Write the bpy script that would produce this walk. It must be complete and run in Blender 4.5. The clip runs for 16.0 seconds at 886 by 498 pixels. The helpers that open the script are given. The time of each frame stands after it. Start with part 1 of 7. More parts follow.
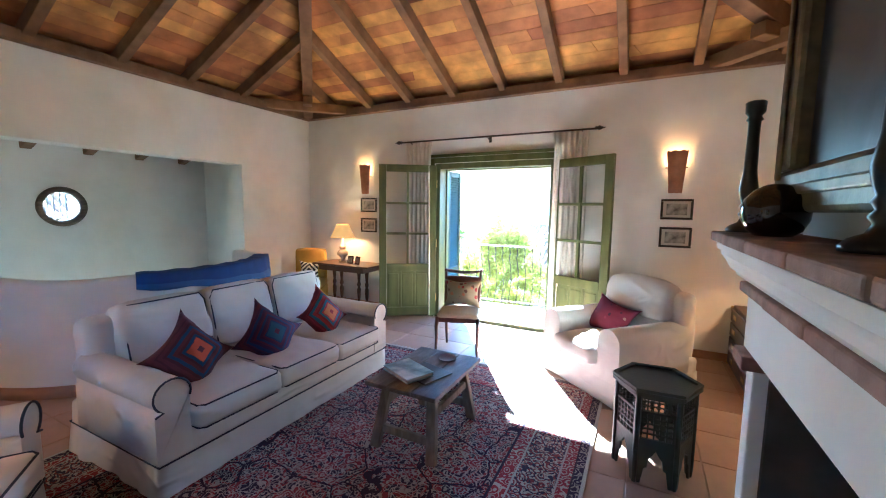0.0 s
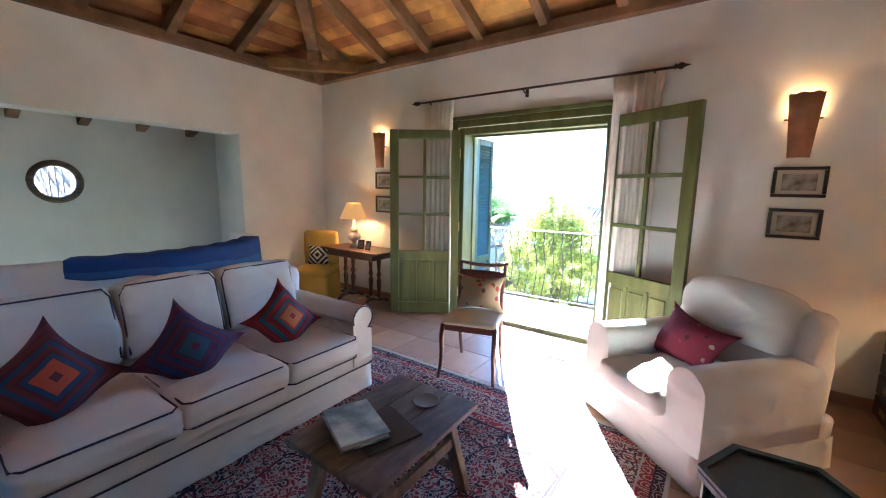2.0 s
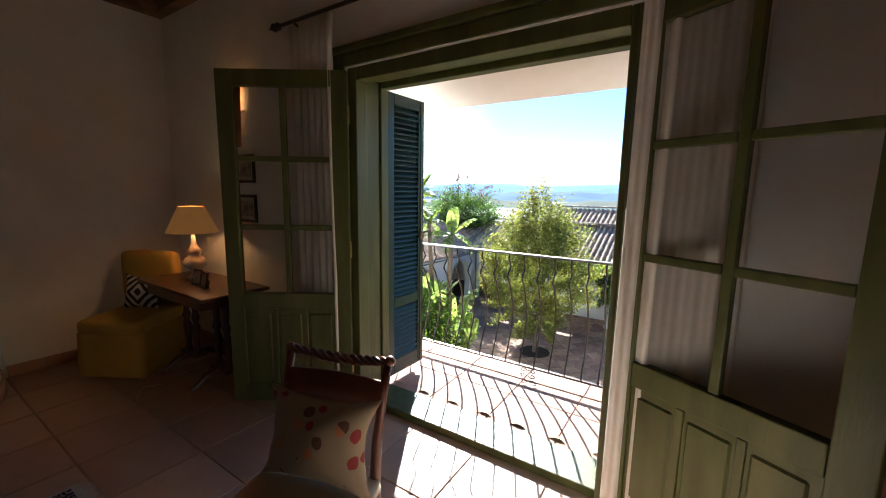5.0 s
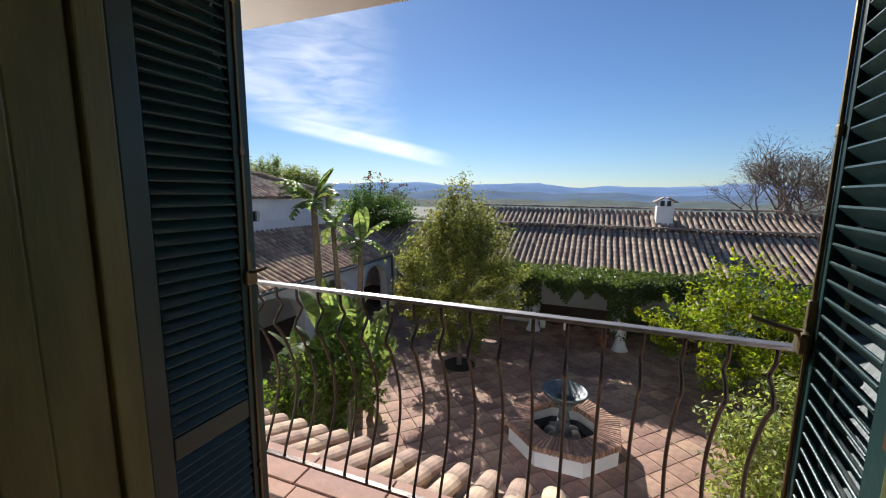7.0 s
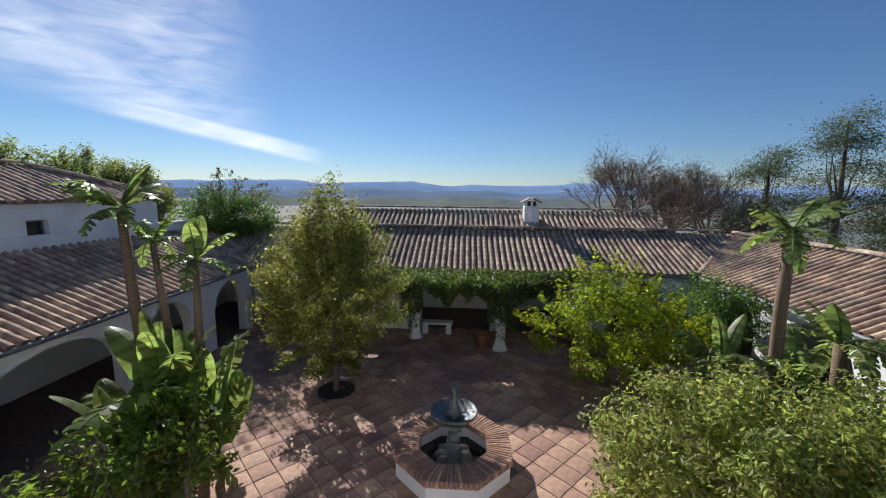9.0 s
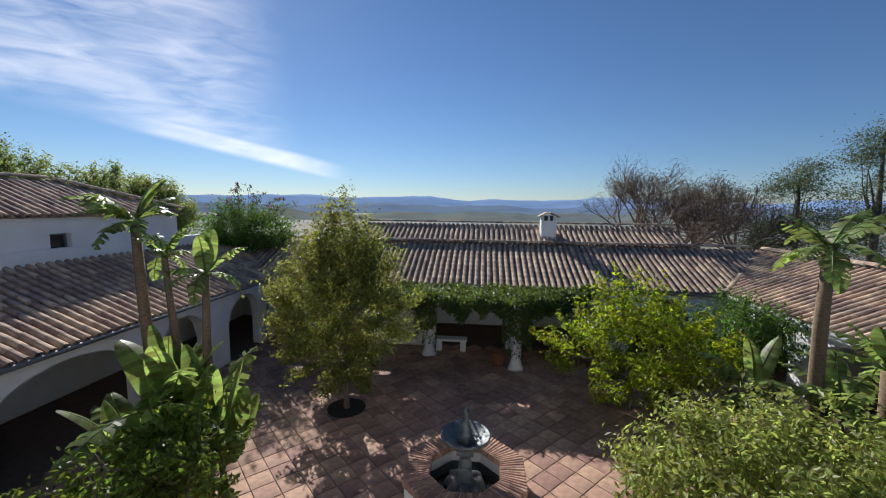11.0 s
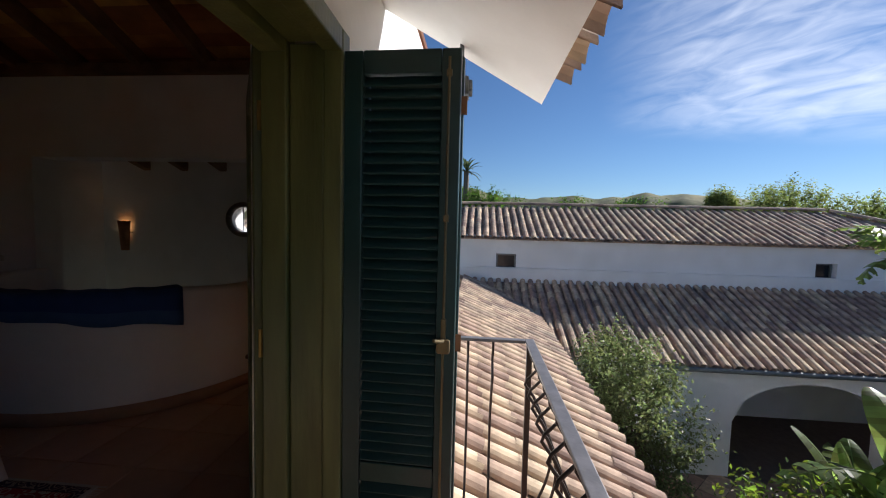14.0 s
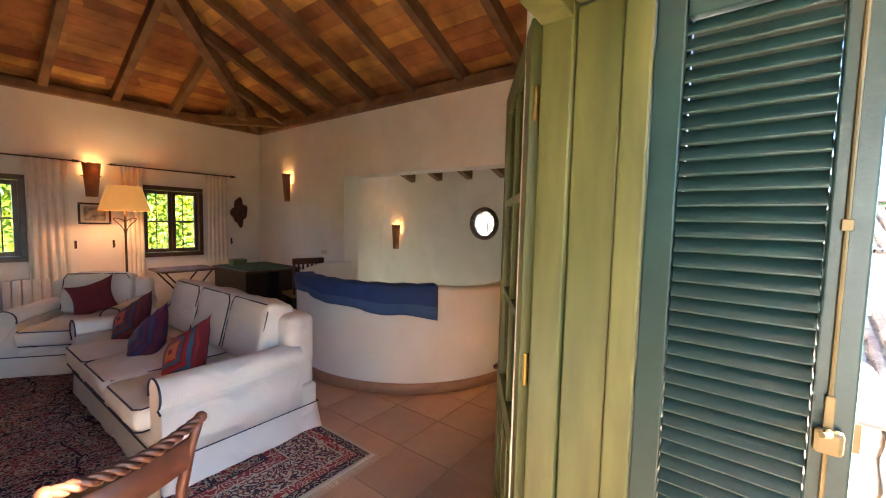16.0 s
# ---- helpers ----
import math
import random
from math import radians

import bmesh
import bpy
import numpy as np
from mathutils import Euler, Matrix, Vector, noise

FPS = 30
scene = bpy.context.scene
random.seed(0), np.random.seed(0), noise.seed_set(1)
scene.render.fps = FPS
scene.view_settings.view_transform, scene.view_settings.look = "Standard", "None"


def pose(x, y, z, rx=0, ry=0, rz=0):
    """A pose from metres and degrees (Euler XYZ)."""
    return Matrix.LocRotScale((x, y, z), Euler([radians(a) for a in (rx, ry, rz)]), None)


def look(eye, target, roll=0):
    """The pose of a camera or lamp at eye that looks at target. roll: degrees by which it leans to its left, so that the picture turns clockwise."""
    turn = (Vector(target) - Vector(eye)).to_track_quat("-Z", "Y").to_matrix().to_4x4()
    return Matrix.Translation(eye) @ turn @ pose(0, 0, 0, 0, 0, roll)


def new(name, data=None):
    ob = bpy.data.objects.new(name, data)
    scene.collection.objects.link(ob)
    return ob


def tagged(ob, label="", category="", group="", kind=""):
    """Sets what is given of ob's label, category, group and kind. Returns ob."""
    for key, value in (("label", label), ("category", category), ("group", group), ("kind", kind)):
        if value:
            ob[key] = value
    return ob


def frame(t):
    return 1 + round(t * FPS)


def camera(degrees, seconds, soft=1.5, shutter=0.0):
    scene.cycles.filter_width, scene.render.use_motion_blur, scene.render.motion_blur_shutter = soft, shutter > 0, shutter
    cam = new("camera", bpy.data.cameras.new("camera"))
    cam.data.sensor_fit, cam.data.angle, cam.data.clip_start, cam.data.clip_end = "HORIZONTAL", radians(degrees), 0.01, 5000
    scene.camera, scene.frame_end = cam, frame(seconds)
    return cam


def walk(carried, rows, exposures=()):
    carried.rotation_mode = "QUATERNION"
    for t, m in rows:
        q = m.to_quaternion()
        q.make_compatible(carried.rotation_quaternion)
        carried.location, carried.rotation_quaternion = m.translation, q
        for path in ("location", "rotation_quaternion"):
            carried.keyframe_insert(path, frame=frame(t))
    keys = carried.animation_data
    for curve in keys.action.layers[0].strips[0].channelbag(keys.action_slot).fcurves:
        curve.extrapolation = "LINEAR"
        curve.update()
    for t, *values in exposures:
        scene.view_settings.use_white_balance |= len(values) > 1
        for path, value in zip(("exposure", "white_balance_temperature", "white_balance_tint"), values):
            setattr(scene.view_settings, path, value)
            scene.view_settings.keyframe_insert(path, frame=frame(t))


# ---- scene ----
cam = camera(97.4, 16.0, soft=1.1)
PATH = [
    (0, (-0.177, 0.308, 1.495), (-1.08, 2.081, 1.291), 0.8),
    (0.5, (-0.081, 0.502, 1.479), (-1.12, 2.195, 1.248), 0.9),
    (1, (-0.122, 0.725, 1.456), (-1.227, 2.371, 1.194), 0.9),
    (1.5, (-0.213, 0.993, 1.461), (-1.343, 2.616, 1.164), 0.8),
    (2, (-0.307, 1.326, 1.432), (-1.443, 2.944, 1.133), 0.9),
    (2.5, (-0.407, 1.664, 1.439), (-1.538, 3.285, 1.132), 0.7),
    (3, (-0.479, 1.989, 1.43), (-1.603, 3.615, 1.122), 0.8),
    (3.5, (-0.435, 2.288, 1.425), (-1.573, 3.905, 1.126), 0.9),
    (6, (-1.305, 4.026, 1.375), (-2.259, 5.76, 1.088), 0.8),
    (6.5, (-1.431, 4.362, 1.39), (-2.277, 6.152, 1.102), 0.7),
    (7, (-1.536, 4.668, 1.366), (-2.246, 6.515, 1.077), 0.7),
    (7.5, (-1.619, 4.945, 1.393), (-2.157, 6.849, 1.104), 0.8),
    (8, (-1.707, 5.198, 1.445), (-2.058, 7.145, 1.154), 0.8),
    (8.5, (-1.714, 5.492, 1.475), (-1.926, 7.46, 1.184), 0.7),
    (9, (-1.728, 5.72, 1.484), (-1.835, 7.696, 1.193), 0.7),
    (11.5, (-1.626, 5.955, 1.46), (-1.908, 7.925, 1.265), 0.7),
    (12, (-1.589, 5.945, 1.442), (-2.284, 7.812, 1.268), 0.8),
    (12.5, (-1.473, 5.879, 1.426), (-2.749, 7.412, 1.276), 0.8),
    (13, (-1.432, 5.805, 1.447), (-3.189, 6.75, 1.311), 1.0),
    (13.5, (-1.386, 5.765, 1.469), (-3.356, 6.083, 1.338), 1.3),
    (14, (-1.361, 5.749, 1.474), (-3.349, 5.573, 1.343), 1.4),
    (14.5, (-1.357, 5.732, 1.475), (-3.281, 5.203, 1.342), 1.4),
    (15, (-1.384, 5.706, 1.473), (-3.212, 4.906, 1.338), 1.4),
    (15.5, (-1.464, 5.627, 1.476), (-3.174, 4.6, 1.335), 1.3),
    (16, (-1.576, 5.483, 1.478), (-3.166, 4.279, 1.337), 1.4),
]
EXPOSURES = [(0.0, 5.4, 4600, -4), (2.0, 5.05, 4700, -3), (3.0, 4.55, 4900, -1), (3.7, 4.05, 5100, 1), (5.8, 1.35, 6000, 10), (6.5, 0.9, 6000, 14), (7.0, 0.74, 6050, 12),
             (9.0, 0.52, 5950, 12), (13.5, 0.5, 5950, 12), (14.0, 0.72, 5850, 12), (14.5, 1.22, 5700, 10), (15.0, 2.25, 5900, 10), (15.3, 3.3, 6600, 10), (15.6, 4.2, 6850, 11), (16.0, 4.7, 6700, 10)]
walk(cam, [(t, look(eye, target, roll)) for t, eye, target, roll in PATH], EXPOSURES)

# ---------------------------------------------------------------- light
SUN_YAW, SUN_ELEV = 31.0, 28.8      # degrees left of +y, degrees above the horizon
world = bpy.data.worlds.new("world")
scene.world = world
world.use_nodes = True
wn = world.node_tree
sky = wn.nodes.new("ShaderNodeTexSky")
sky.sky_type, sky.sun_disc = "NISHITA", False
sky.air_density, sky.dust_density, sky.ozone_density, sky.altitude = 1.0, 0.08, 5.5, 400
sky.sun_elevation, sky.sun_rotation = radians(SUN_ELEV), radians(-SUN_YAW)
wn.links.new(sky.outputs[0], wn.nodes["Background"].inputs[0])
wn.nodes["Background"].inputs[1].default_value = 0.055
sun_data = bpy.data.lights.new("sun", "SUN")
sun_data.energy, sun_data.angle, sun_data.color = 5.0, radians(0.53), (1.0, 0.93, 0.82)
sun = new("sun", sun_data)
_a, _e = radians(SUN_YAW), radians(SUN_ELEV)
SUN_DIR = Vector((-math.sin(_a) * math.cos(_e), math.cos(_a) * math.cos(_e), math.sin(_e)))
sun.matrix_world = look(SUN_DIR * 30, (0, 0, 0))


# ---------------------------------------------------------------- mesh helpers
def link(name, bm, material, smooth=False):
    me = bpy.data.meshes.new(name)
    bm.normal_update()
    bm.to_mesh(me)
    bm.free()
    if material:
        for m in (material if isinstance(material, (list, tuple)) else (material,)):
            me.materials.append(m)
    if smooth:
        for p in me.polygons:
            p.use_smooth = True
    return new(name, me)


def part(name, bm, material, parent, label="", smooth=False):
    ob = link(name, bm, material, smooth)
    ob.parent = parent
    if label:
        tagged(ob, label)
    return ob


def thing(name, label, category, m=None, group="", kind=""):
    ob = new(name)
    ob.empty_display_size = 0.1
    if m is not None:
        ob.matrix_basis = m
    return tagged(ob, label, category, group, kind)


def setting(name, bm, material, label, smooth=False, category=""):
    return tagged(link(name, bm, material, smooth), label, category or name.split("_")[0], "", "structure")


def box(bm, x0, x1, y0, y1, z0, z1, bevel=0.0, m=None, seg=2):
    made = bmesh.ops.create_cube(bm, size=1.0)["verts"]
    mid = Matrix.Translation(((x0 + x1) / 2, (y0 + y1) / 2, (z0 + z1) / 2)) @ Matrix.Diagonal((x1 - x0, y1 - y0, z1 - z0, 1))
    bmesh.ops.transform(bm, matrix=mid, verts=made)
    if bevel > 0:
        edges = list({e for v in made for e in v.link_edges})
        out = bmesh.ops.bevel(bm, geom=edges, offset=bevel, segments=seg, profile=0.5, affect="EDGES")
        made = list({v for f in out["faces"] for v in f.verts} | {v for v in made if v.is_valid})
    if m is not None:
        bmesh.ops.transform(bm, matrix=m, verts=made)
    return made


def bx(*a, **k):
    bm = bmesh.new()
    box(bm, *a, **k)
    return bm


def beam(bm, a, b, w, h, bevel=0.0, up=(0, 0, 1)):
    """A squared timber from a to b, w wide and h high."""
    a, b = Vector(a), Vector(b)
    d = (b - a).normalized()
    s = d.cross(Vector(up)).normalized()
    u = s.cross(d)
    m = Matrix((s, d, u)).transposed().to_4x4()
    m.translation = (a + b) / 2
    return box(bm, -w / 2, w / 2, -(b - a).length / 2, (b - a).length / 2, -h / 2, h / 2, bevel, m)


def lathe(bm, profile, seg=24, m=None, cap=True):
    """A turned body: profile rows of radius, height."""
    rings = []
    for r, z in profile:
        rings.append([bm.verts.new((r * math.cos(2 * math.pi * i / seg), r * math.sin(2 * math.pi * i / seg), z)) for i in range(seg)])
    for p, q in zip(rings, rings[1:]):
        for i in range(seg):
            j = (i + 1) % seg
            bm.faces.new((p[i], p[j], q[j], q[i]))
    if cap:
        bm.faces.new(list(reversed(rings[0])))
        bm.faces.new(rings[-1])
    verts = [v for r in rings for v in r]
    if m is not None:
        bmesh.ops.transform(bm, matrix=m, verts=verts)
    return verts


def tube(bm, pts, r, seg=8, cap=True):
    """A round bar along points; r a number or one radius a point."""
    pts = [Vector(p) for p in pts]
    rr = r if isinstance(r, (list, tuple)) else [r] * len(pts)
    rings, side = [], None
    for i, p in enumerate(pts):
        d = (pts[min(i + 1, len(pts) - 1)] - pts[max(i - 1, 0)]).normalized()
        if side is None:
            side = d.orthogonal().normalized()
        side = (side - d * side.dot(d)).normalized()
        o = d.cross(side)
        rings.append([bm.verts.new(p + rr[i] * (math.cos(2 * math.pi * k / seg) * side + math.sin(2 * math.pi * k / seg) * o)) for k in range(seg)])
    for p, q in zip(rings, rings[1:]):
        for k in range(seg):
            j = (k + 1) % seg
            bm.faces.new((p[k], p[j], q[j], q[k]))
    if cap:
        bm.faces.new(list(reversed(rings[0])))
        bm.faces.new(rings[-1])
    return [v for ring in rings for v in ring]


def prism(bm, outline, z0, z1, m=None):
    """An upright prism over an outline of x, y (anticlockwise)."""
    lo = [bm.verts.new((x, y, z0)) for x, y in outline]
    hi = [bm.verts.new((x, y, z1)) for x, y in outline]
    n = len(outline)
    bm.faces.new(list(reversed(lo)))
    bm.faces.new(hi)
    for i in range(n):
        j = (i + 1) % n
        bm.faces.new((lo[i], lo[j], hi[j], hi[i]))
    if m is not None:
        bmesh.ops.transform(bm, matrix=m, verts=lo + hi)
    return lo + hi


def quad_sheet(bm, corners):
    return bm.faces.new([bm.verts.new(c) for c in corners])


def wall_with_holes(bm, axis, at, thick, u0, u1, z0, z1, holes):
    """A wall on axis 'x' or 'y' from at to at+thick, with rectangular holes (u0, u1, z0, z1) through it."""
    us = sorted({u0, u1, *[h[0] for h in holes], *[h[1] for h in holes]})
    zs = sorted({z0, z1, *[h[2] for h in holes], *[h[3] for h in holes]})
    full = lambda i, j: 0 <= i < len(us) - 1 and 0 <= j < len(zs) - 1 and not any(
        h[0] <= us[i] and us[i + 1] <= h[1] and h[2] <= zs[j] and zs[j + 1] <= h[3] for h in holes)
    place = (lambda d, u, z: (d, u, z)) if axis == "x" else (lambda d, u, z: (u, d, z))
    got = {}

    def v(d, i, j):
        k = (d, i, j)
        if k not in got:
            got[k] = bm.verts.new(place(at + d * thick, us[i], zs[j]))
        return got[k]
    for i in range(len(us) - 1):
        for j in range(len(zs) - 1):
            if not full(i, j):
                continue
            bm.faces.new((v(0, i, j), v(0, i + 1, j), v(0, i + 1, j + 1), v(0, i, j + 1)))
            bm.faces.new((v(1, i, j), v(1, i, j + 1), v(1, i + 1, j + 1), v(1, i + 1, j)))
            for di, dj, a, b in ((-1, 0, (i, j), (i, j + 1)), (1, 0, (i + 1, j), (i + 1, j + 1)), (0, -1, (i, j), (i + 1, j)), (0, 1, (i, j + 1), (i + 1, j + 1))):
                if not full(i + di, j + dj):
                    bm.faces.new((v(0, *a), v(0, *b), v(1, *b), v(1, *a)))
    bmesh.ops.recalc_face_normals(bm, faces=bm.faces)


# ---------------------------------------------------------------- materials
def mat(name, color, rough=0.6, metal=0.0, var=0.15, scale=8.0, bump=0.1, bscale=60.0, second=None, mix=0.0, stretch=(1, 1, 1),
        random_by=0.0, spec=0.5, mscale=2.0):
    """A surface: a base colour varied at two scales, with grain relief. second, mix: a stain colour and how much of it."""
    m = bpy.data.materials.new(name)
    m.use_nodes = True
    nt = m.node_tree
    b = nt.nodes["Principled BSDF"]
    b.inputs["Roughness"].default_value, b.inputs["Metallic"].default_value = rough, metal
    b.inputs["Specular IOR Level"].default_value = spec
    tc = nt.nodes.new("ShaderNodeTexCoord")
    mp = nt.nodes.new("ShaderNodeMapping")
    mp.inputs["Scale"].default_value = stretch
    nt.links.new(tc.outputs["Object"], mp.inputs[0])
    n1 = nt.nodes.new("ShaderNodeTexNoise")
    n1.inputs["Scale"].default_value, n1.inputs["Detail"].default_value = scale, 6
    n2 = nt.nodes.new("ShaderNodeTexNoise")
    n2.inputs["Scale"].default_value, n2.inputs["Detail"].default_value = mscale, 5
    n3 = nt.nodes.new("ShaderNodeTexNoise")
    n3.inputs["Scale"].default_value, n3.inputs["Detail"].default_value = bscale, 4
    for n in (n1, n2, n3):
        nt.links.new(mp.outputs[0], n.inputs[0])
    ramp = nt.nodes.new("ShaderNodeMapRange")
    ramp.inputs[1].default_value, ramp.inputs[2].default_value = 0.3, 0.7
    ramp.inputs[3].default_value, ramp.inputs[4].default_value = 1 - var, 1 + var
    nt.links.new(n1.outputs[0], ramp.inputs[0])
    base = nt.nodes.new("ShaderNodeMix")
    base.data_type = "RGBA"
    base.inputs[6].default_value = (*color, 1)
    base.inputs[7].default_value = (*(second or color), 1)
    r2 = nt.nodes.new("ShaderNodeMapRange")
    r2.inputs[1].default_value, r2.inputs[2].default_value = 0.42, 0.68
    r2.inputs[3].default_value, r2.inputs[4].default_value = 0, mix
    nt.links.new(n2.outputs[0], r2.inputs[0])
    nt.links.new(r2.outputs[0], base.inputs[0])
    mul = nt.nodes.new("ShaderNodeMix")
    mul.data_type, mul.blend_type = "RGBA", "MULTIPLY"
    mul.inputs[0].default_value = 1.0
    nt.links.new(base.outputs[2], mul.inputs[6])
    nt.links.new(ramp.outputs[0], mul.inputs[7])
    out = mul.outputs[2]
    if random_by:
        hs = nt.nodes.new("ShaderNodeHueSaturation")
        info = nt.nodes.new("ShaderNodeObjectInfo")
        geo = nt.nodes.new("ShaderNodeNewGeometry")
        add = nt.nodes.new("ShaderNodeMath")
        nt.links.new(info.outputs["Random"], add.inputs[0])
        nt.links.new(geo.outputs["Random Per Island"], add.inputs[1])
        fr = nt.nodes.new("ShaderNodeMath")
        fr.operation = "FRACT"
        nt.links.new(add.outputs[0], fr.inputs[0])
        rv = nt.nodes.new("ShaderNodeMapRange")
        rv.inputs[3].default_value, rv.inputs[4].default_value = 1 - random_by, 1 + random_by
        nt.links.new(fr.outputs[0], rv.inputs[0])
        nt.links.new(rv.outputs[0], hs.inputs["Value"])
        rh = nt.nodes.new("ShaderNodeMapRange")
        rh.inputs[3].default_value, rh.inputs[4].default_value = 0.5 - random_by * 0.05, 0.5 + random_by * 0.05
        nt.links.new(fr.outputs[0], rh.inputs[0])
        nt.links.new(rh.outputs[0], hs.inputs["Hue"])
        nt.links.new(out, hs.inputs["Color"])
        out = hs.outputs[0]
    nt.links.new(out, b.inputs["Base Color"])
    if bump:
        bp = nt.nodes.new("ShaderNodeBump")
        bp.inputs["Strength"].default_value, bp.inputs["Distance"].default_value = bump, 0.01
        nt.links.new(n3.outputs[0], bp.inputs["Height"])
        nt.links.new(bp.outputs[0], b.inputs["Normal"])
    return m


def glow(name, color, strength):
    m = bpy.data.materials.new(name)
    m.use_nodes = True
    b = m.node_tree.nodes["Principled BSDF"]
    b.inputs["Base Color"].default_value = (*color, 1)
    b.inputs["Emission Color"].default_value = (*color, 1)
    b.inputs["Emission Strength"].default_value = strength
    return m


PLASTER = mat("white_plaster", (0.86, 0.84, 0.80), 0.9, var=0.03, scale=3, bump=0.25, bscale=14, second=(0.72, 0.68, 0.62), mix=0.4)
OUTWALL = mat("limewash", (0.80, 0.80, 0.80), 0.9, var=0.04, scale=4, bump=0.3, bscale=10, second=(0.62, 0.62, 0.60), mix=0.4)
FLOOR_TILE = mat("terracotta_floor", (0.45, 0.28, 0.195), 0.42, var=0.10, scale=6, bump=0.06, bscale=30, second=(0.37, 0.22, 0.15), mix=0.7, random_by=0.1)
GROUT = mat("grout", (0.40, 0.27, 0.20), 0.9)
PLANK = mat("ceiling_plank", (0.56, 0.255, 0.075), 0.6, var=0.25, scale=5, bump=0.15, bscale=40, second=(0.20, 0.07, 0.022), mix=0.8, random_by=0.4)
BEAM = mat("old_beam", (0.22, 0.12, 0.06), 0.7, var=0.3, scale=6, bump=0.3, bscale=30, second=(0.10, 0.05, 0.03), mix=0.7)
GREEN = mat("olive_green_paint", (0.085, 0.098, 0.028), 0.45, var=0.2, scale=5, bump=0.15, bscale=30, second=(0.135, 0.132, 0.042), mix=0.7, stretch=(3, 3, .5))
SHUTTER = mat("dark_green_paint", (0.012, 0.038, 0.036), 0.32, var=0.2, scale=6, bump=0.08, bscale=60, second=(0.02, 0.06, 0.06), mix=0.4)
SLIP = mat("white_cotton_cover", (0.72, 0.68, 0.62), 0.9, var=0.04, scale=5, bump=0.3, bscale=9)
_nt = SLIP.node_tree
_b = _nt.nodes["Principled BSDF"]
_old = _b.inputs["Normal"].links[0].from_node
_rd = _nt.nodes.new("ShaderNodeTexNoise")
_rd.noise_type, _rd.normalize = "RIDGED_MULTIFRACTAL", True
_rd.inputs["Scale"].default_value, _rd.inputs["Detail"].default_value, _rd.inputs["Distortion"].default_value = 2.6, 1.5, 1.2
_mp = _nt.nodes.new("ShaderNodeMapping")
_mp.inputs["Scale"].default_value = (1.0, 1.6, 2.2)
_nt.links.new(_nt.nodes["Texture Coordinate"].outputs["Object"], _mp.inputs[0])
_nt.links.new(_mp.outputs[0], _rd.inputs[0])
_cb = _nt.nodes.new("ShaderNodeBump")      # creases of a loose cover
_cb.inputs["Strength"].default_value, _cb.inputs["Distance"].default_value = 0.75, 0.035
_nt.links.new(_rd.outputs[0], _cb.inputs["Height"])
_nt.links.new(_old.outputs[0], _cb.inputs["Normal"])
_nt.links.new(_cb.outputs[0], _b.inputs["Normal"])
PIPING = mat("navy_piping", (0.03, 0.035, 0.06), 0.8, var=0.1)
DARKWOOD = mat("dark_polished_wood", (0.07, 0.028, 0.016), 0.35, var=0.3, scale=10, bump=0.05)
OLDWOOD = mat("weathered_wood", (0.10, 0.066, 0.048), 0.55, var=0.35, scale=9, bump=0.3, bscale=40, second=(0.25, 0.20, 0.15), mix=0.5, stretch=(4, 1, 4))
IRON = mat("dark_iron", (0.055, 0.042, 0.036), 0.42, 0.6, var=0.25, second=(.09, .06, .04), mix=.6, mscale=9)
ROOFTILE = mat("clay_roof_tile", (0.46, 0.325, 0.225), 0.9, var=0.3, scale=7, bump=0.4, bscale=30, second=(0.17, 0.135, 0.115), mix=0.75, random_by=0.32, mscale=1.6)
PAVER = mat("terracotta_paver", (0.47, 0.285, 0.20), 0.85, var=0.25, scale=7, bump=0.3, bscale=30, second=(0.22, 0.13, 0.10), mix=0.85, random_by=0.26, mscale=.7)
GLASS = bpy.data.materials.new("clear_glass")
GLASS.use_nodes = True
_g = GLASS.node_tree.nodes["Principled BSDF"]
_g.inputs["Transmission Weight"].default_value, _g.inputs["Roughness"].default_value, _g.inputs["IOR"].default_value = 1.0, 0.02, 1.05


# ---------------------------------------------------------------- pattern materials
def node_math(nt, op, a, b=None, clamp=False):
    n = nt.nodes.new("ShaderNodeMath")
    n.operation, n.use_clamp = op, clamp
    for k, v in enumerate((a, b)):
        if v is None:
            continue
        if isinstance(v, (int, float)):
            n.inputs[k].default_value = v
        else:
            nt.links.new(v, n.inputs[k])
    return n.outputs[0]


def node_mix(nt, fac, a, b):
    n = nt.nodes.new("ShaderNodeMix")
    n.data_type = "RGBA"
    for k, v in ((0, fac), (6, a), (7, b)):
        if isinstance(v, (tuple, list)):
            n.inputs[k].default_value = (*v, 1)
        elif isinstance(v, (int, float)):
            n.inputs[k].default_value = v
        else:
            nt.links.new(v, n.inputs[k])
    return n.outputs[2]


def blank(name, rough):
    m = bpy.data.materials.new(name)
    m.use_nodes = True
    nt = m.node_tree
    nt.nodes["Principled BSDF"].inputs["Roughness"].default_value = rough
    tc = nt.nodes.new("ShaderNodeTexCoord")
    sp = nt.nodes.new("ShaderNodeSeparateXYZ")
    nt.links.new(tc.outputs["Object"], sp.inputs[0])
    return m, nt, nt.nodes["Principled BSDF"], tc.outputs["Object"], sp.outputs


def noise_of(nt, vec, scale, detail=4):
    n = nt.nodes.new("ShaderNodeTexNoise")
    n.inputs["Scale"].default_value, n.inputs["Detail"].default_value = scale, detail
    nt.links.new(vec, n.inputs[0])
    return n


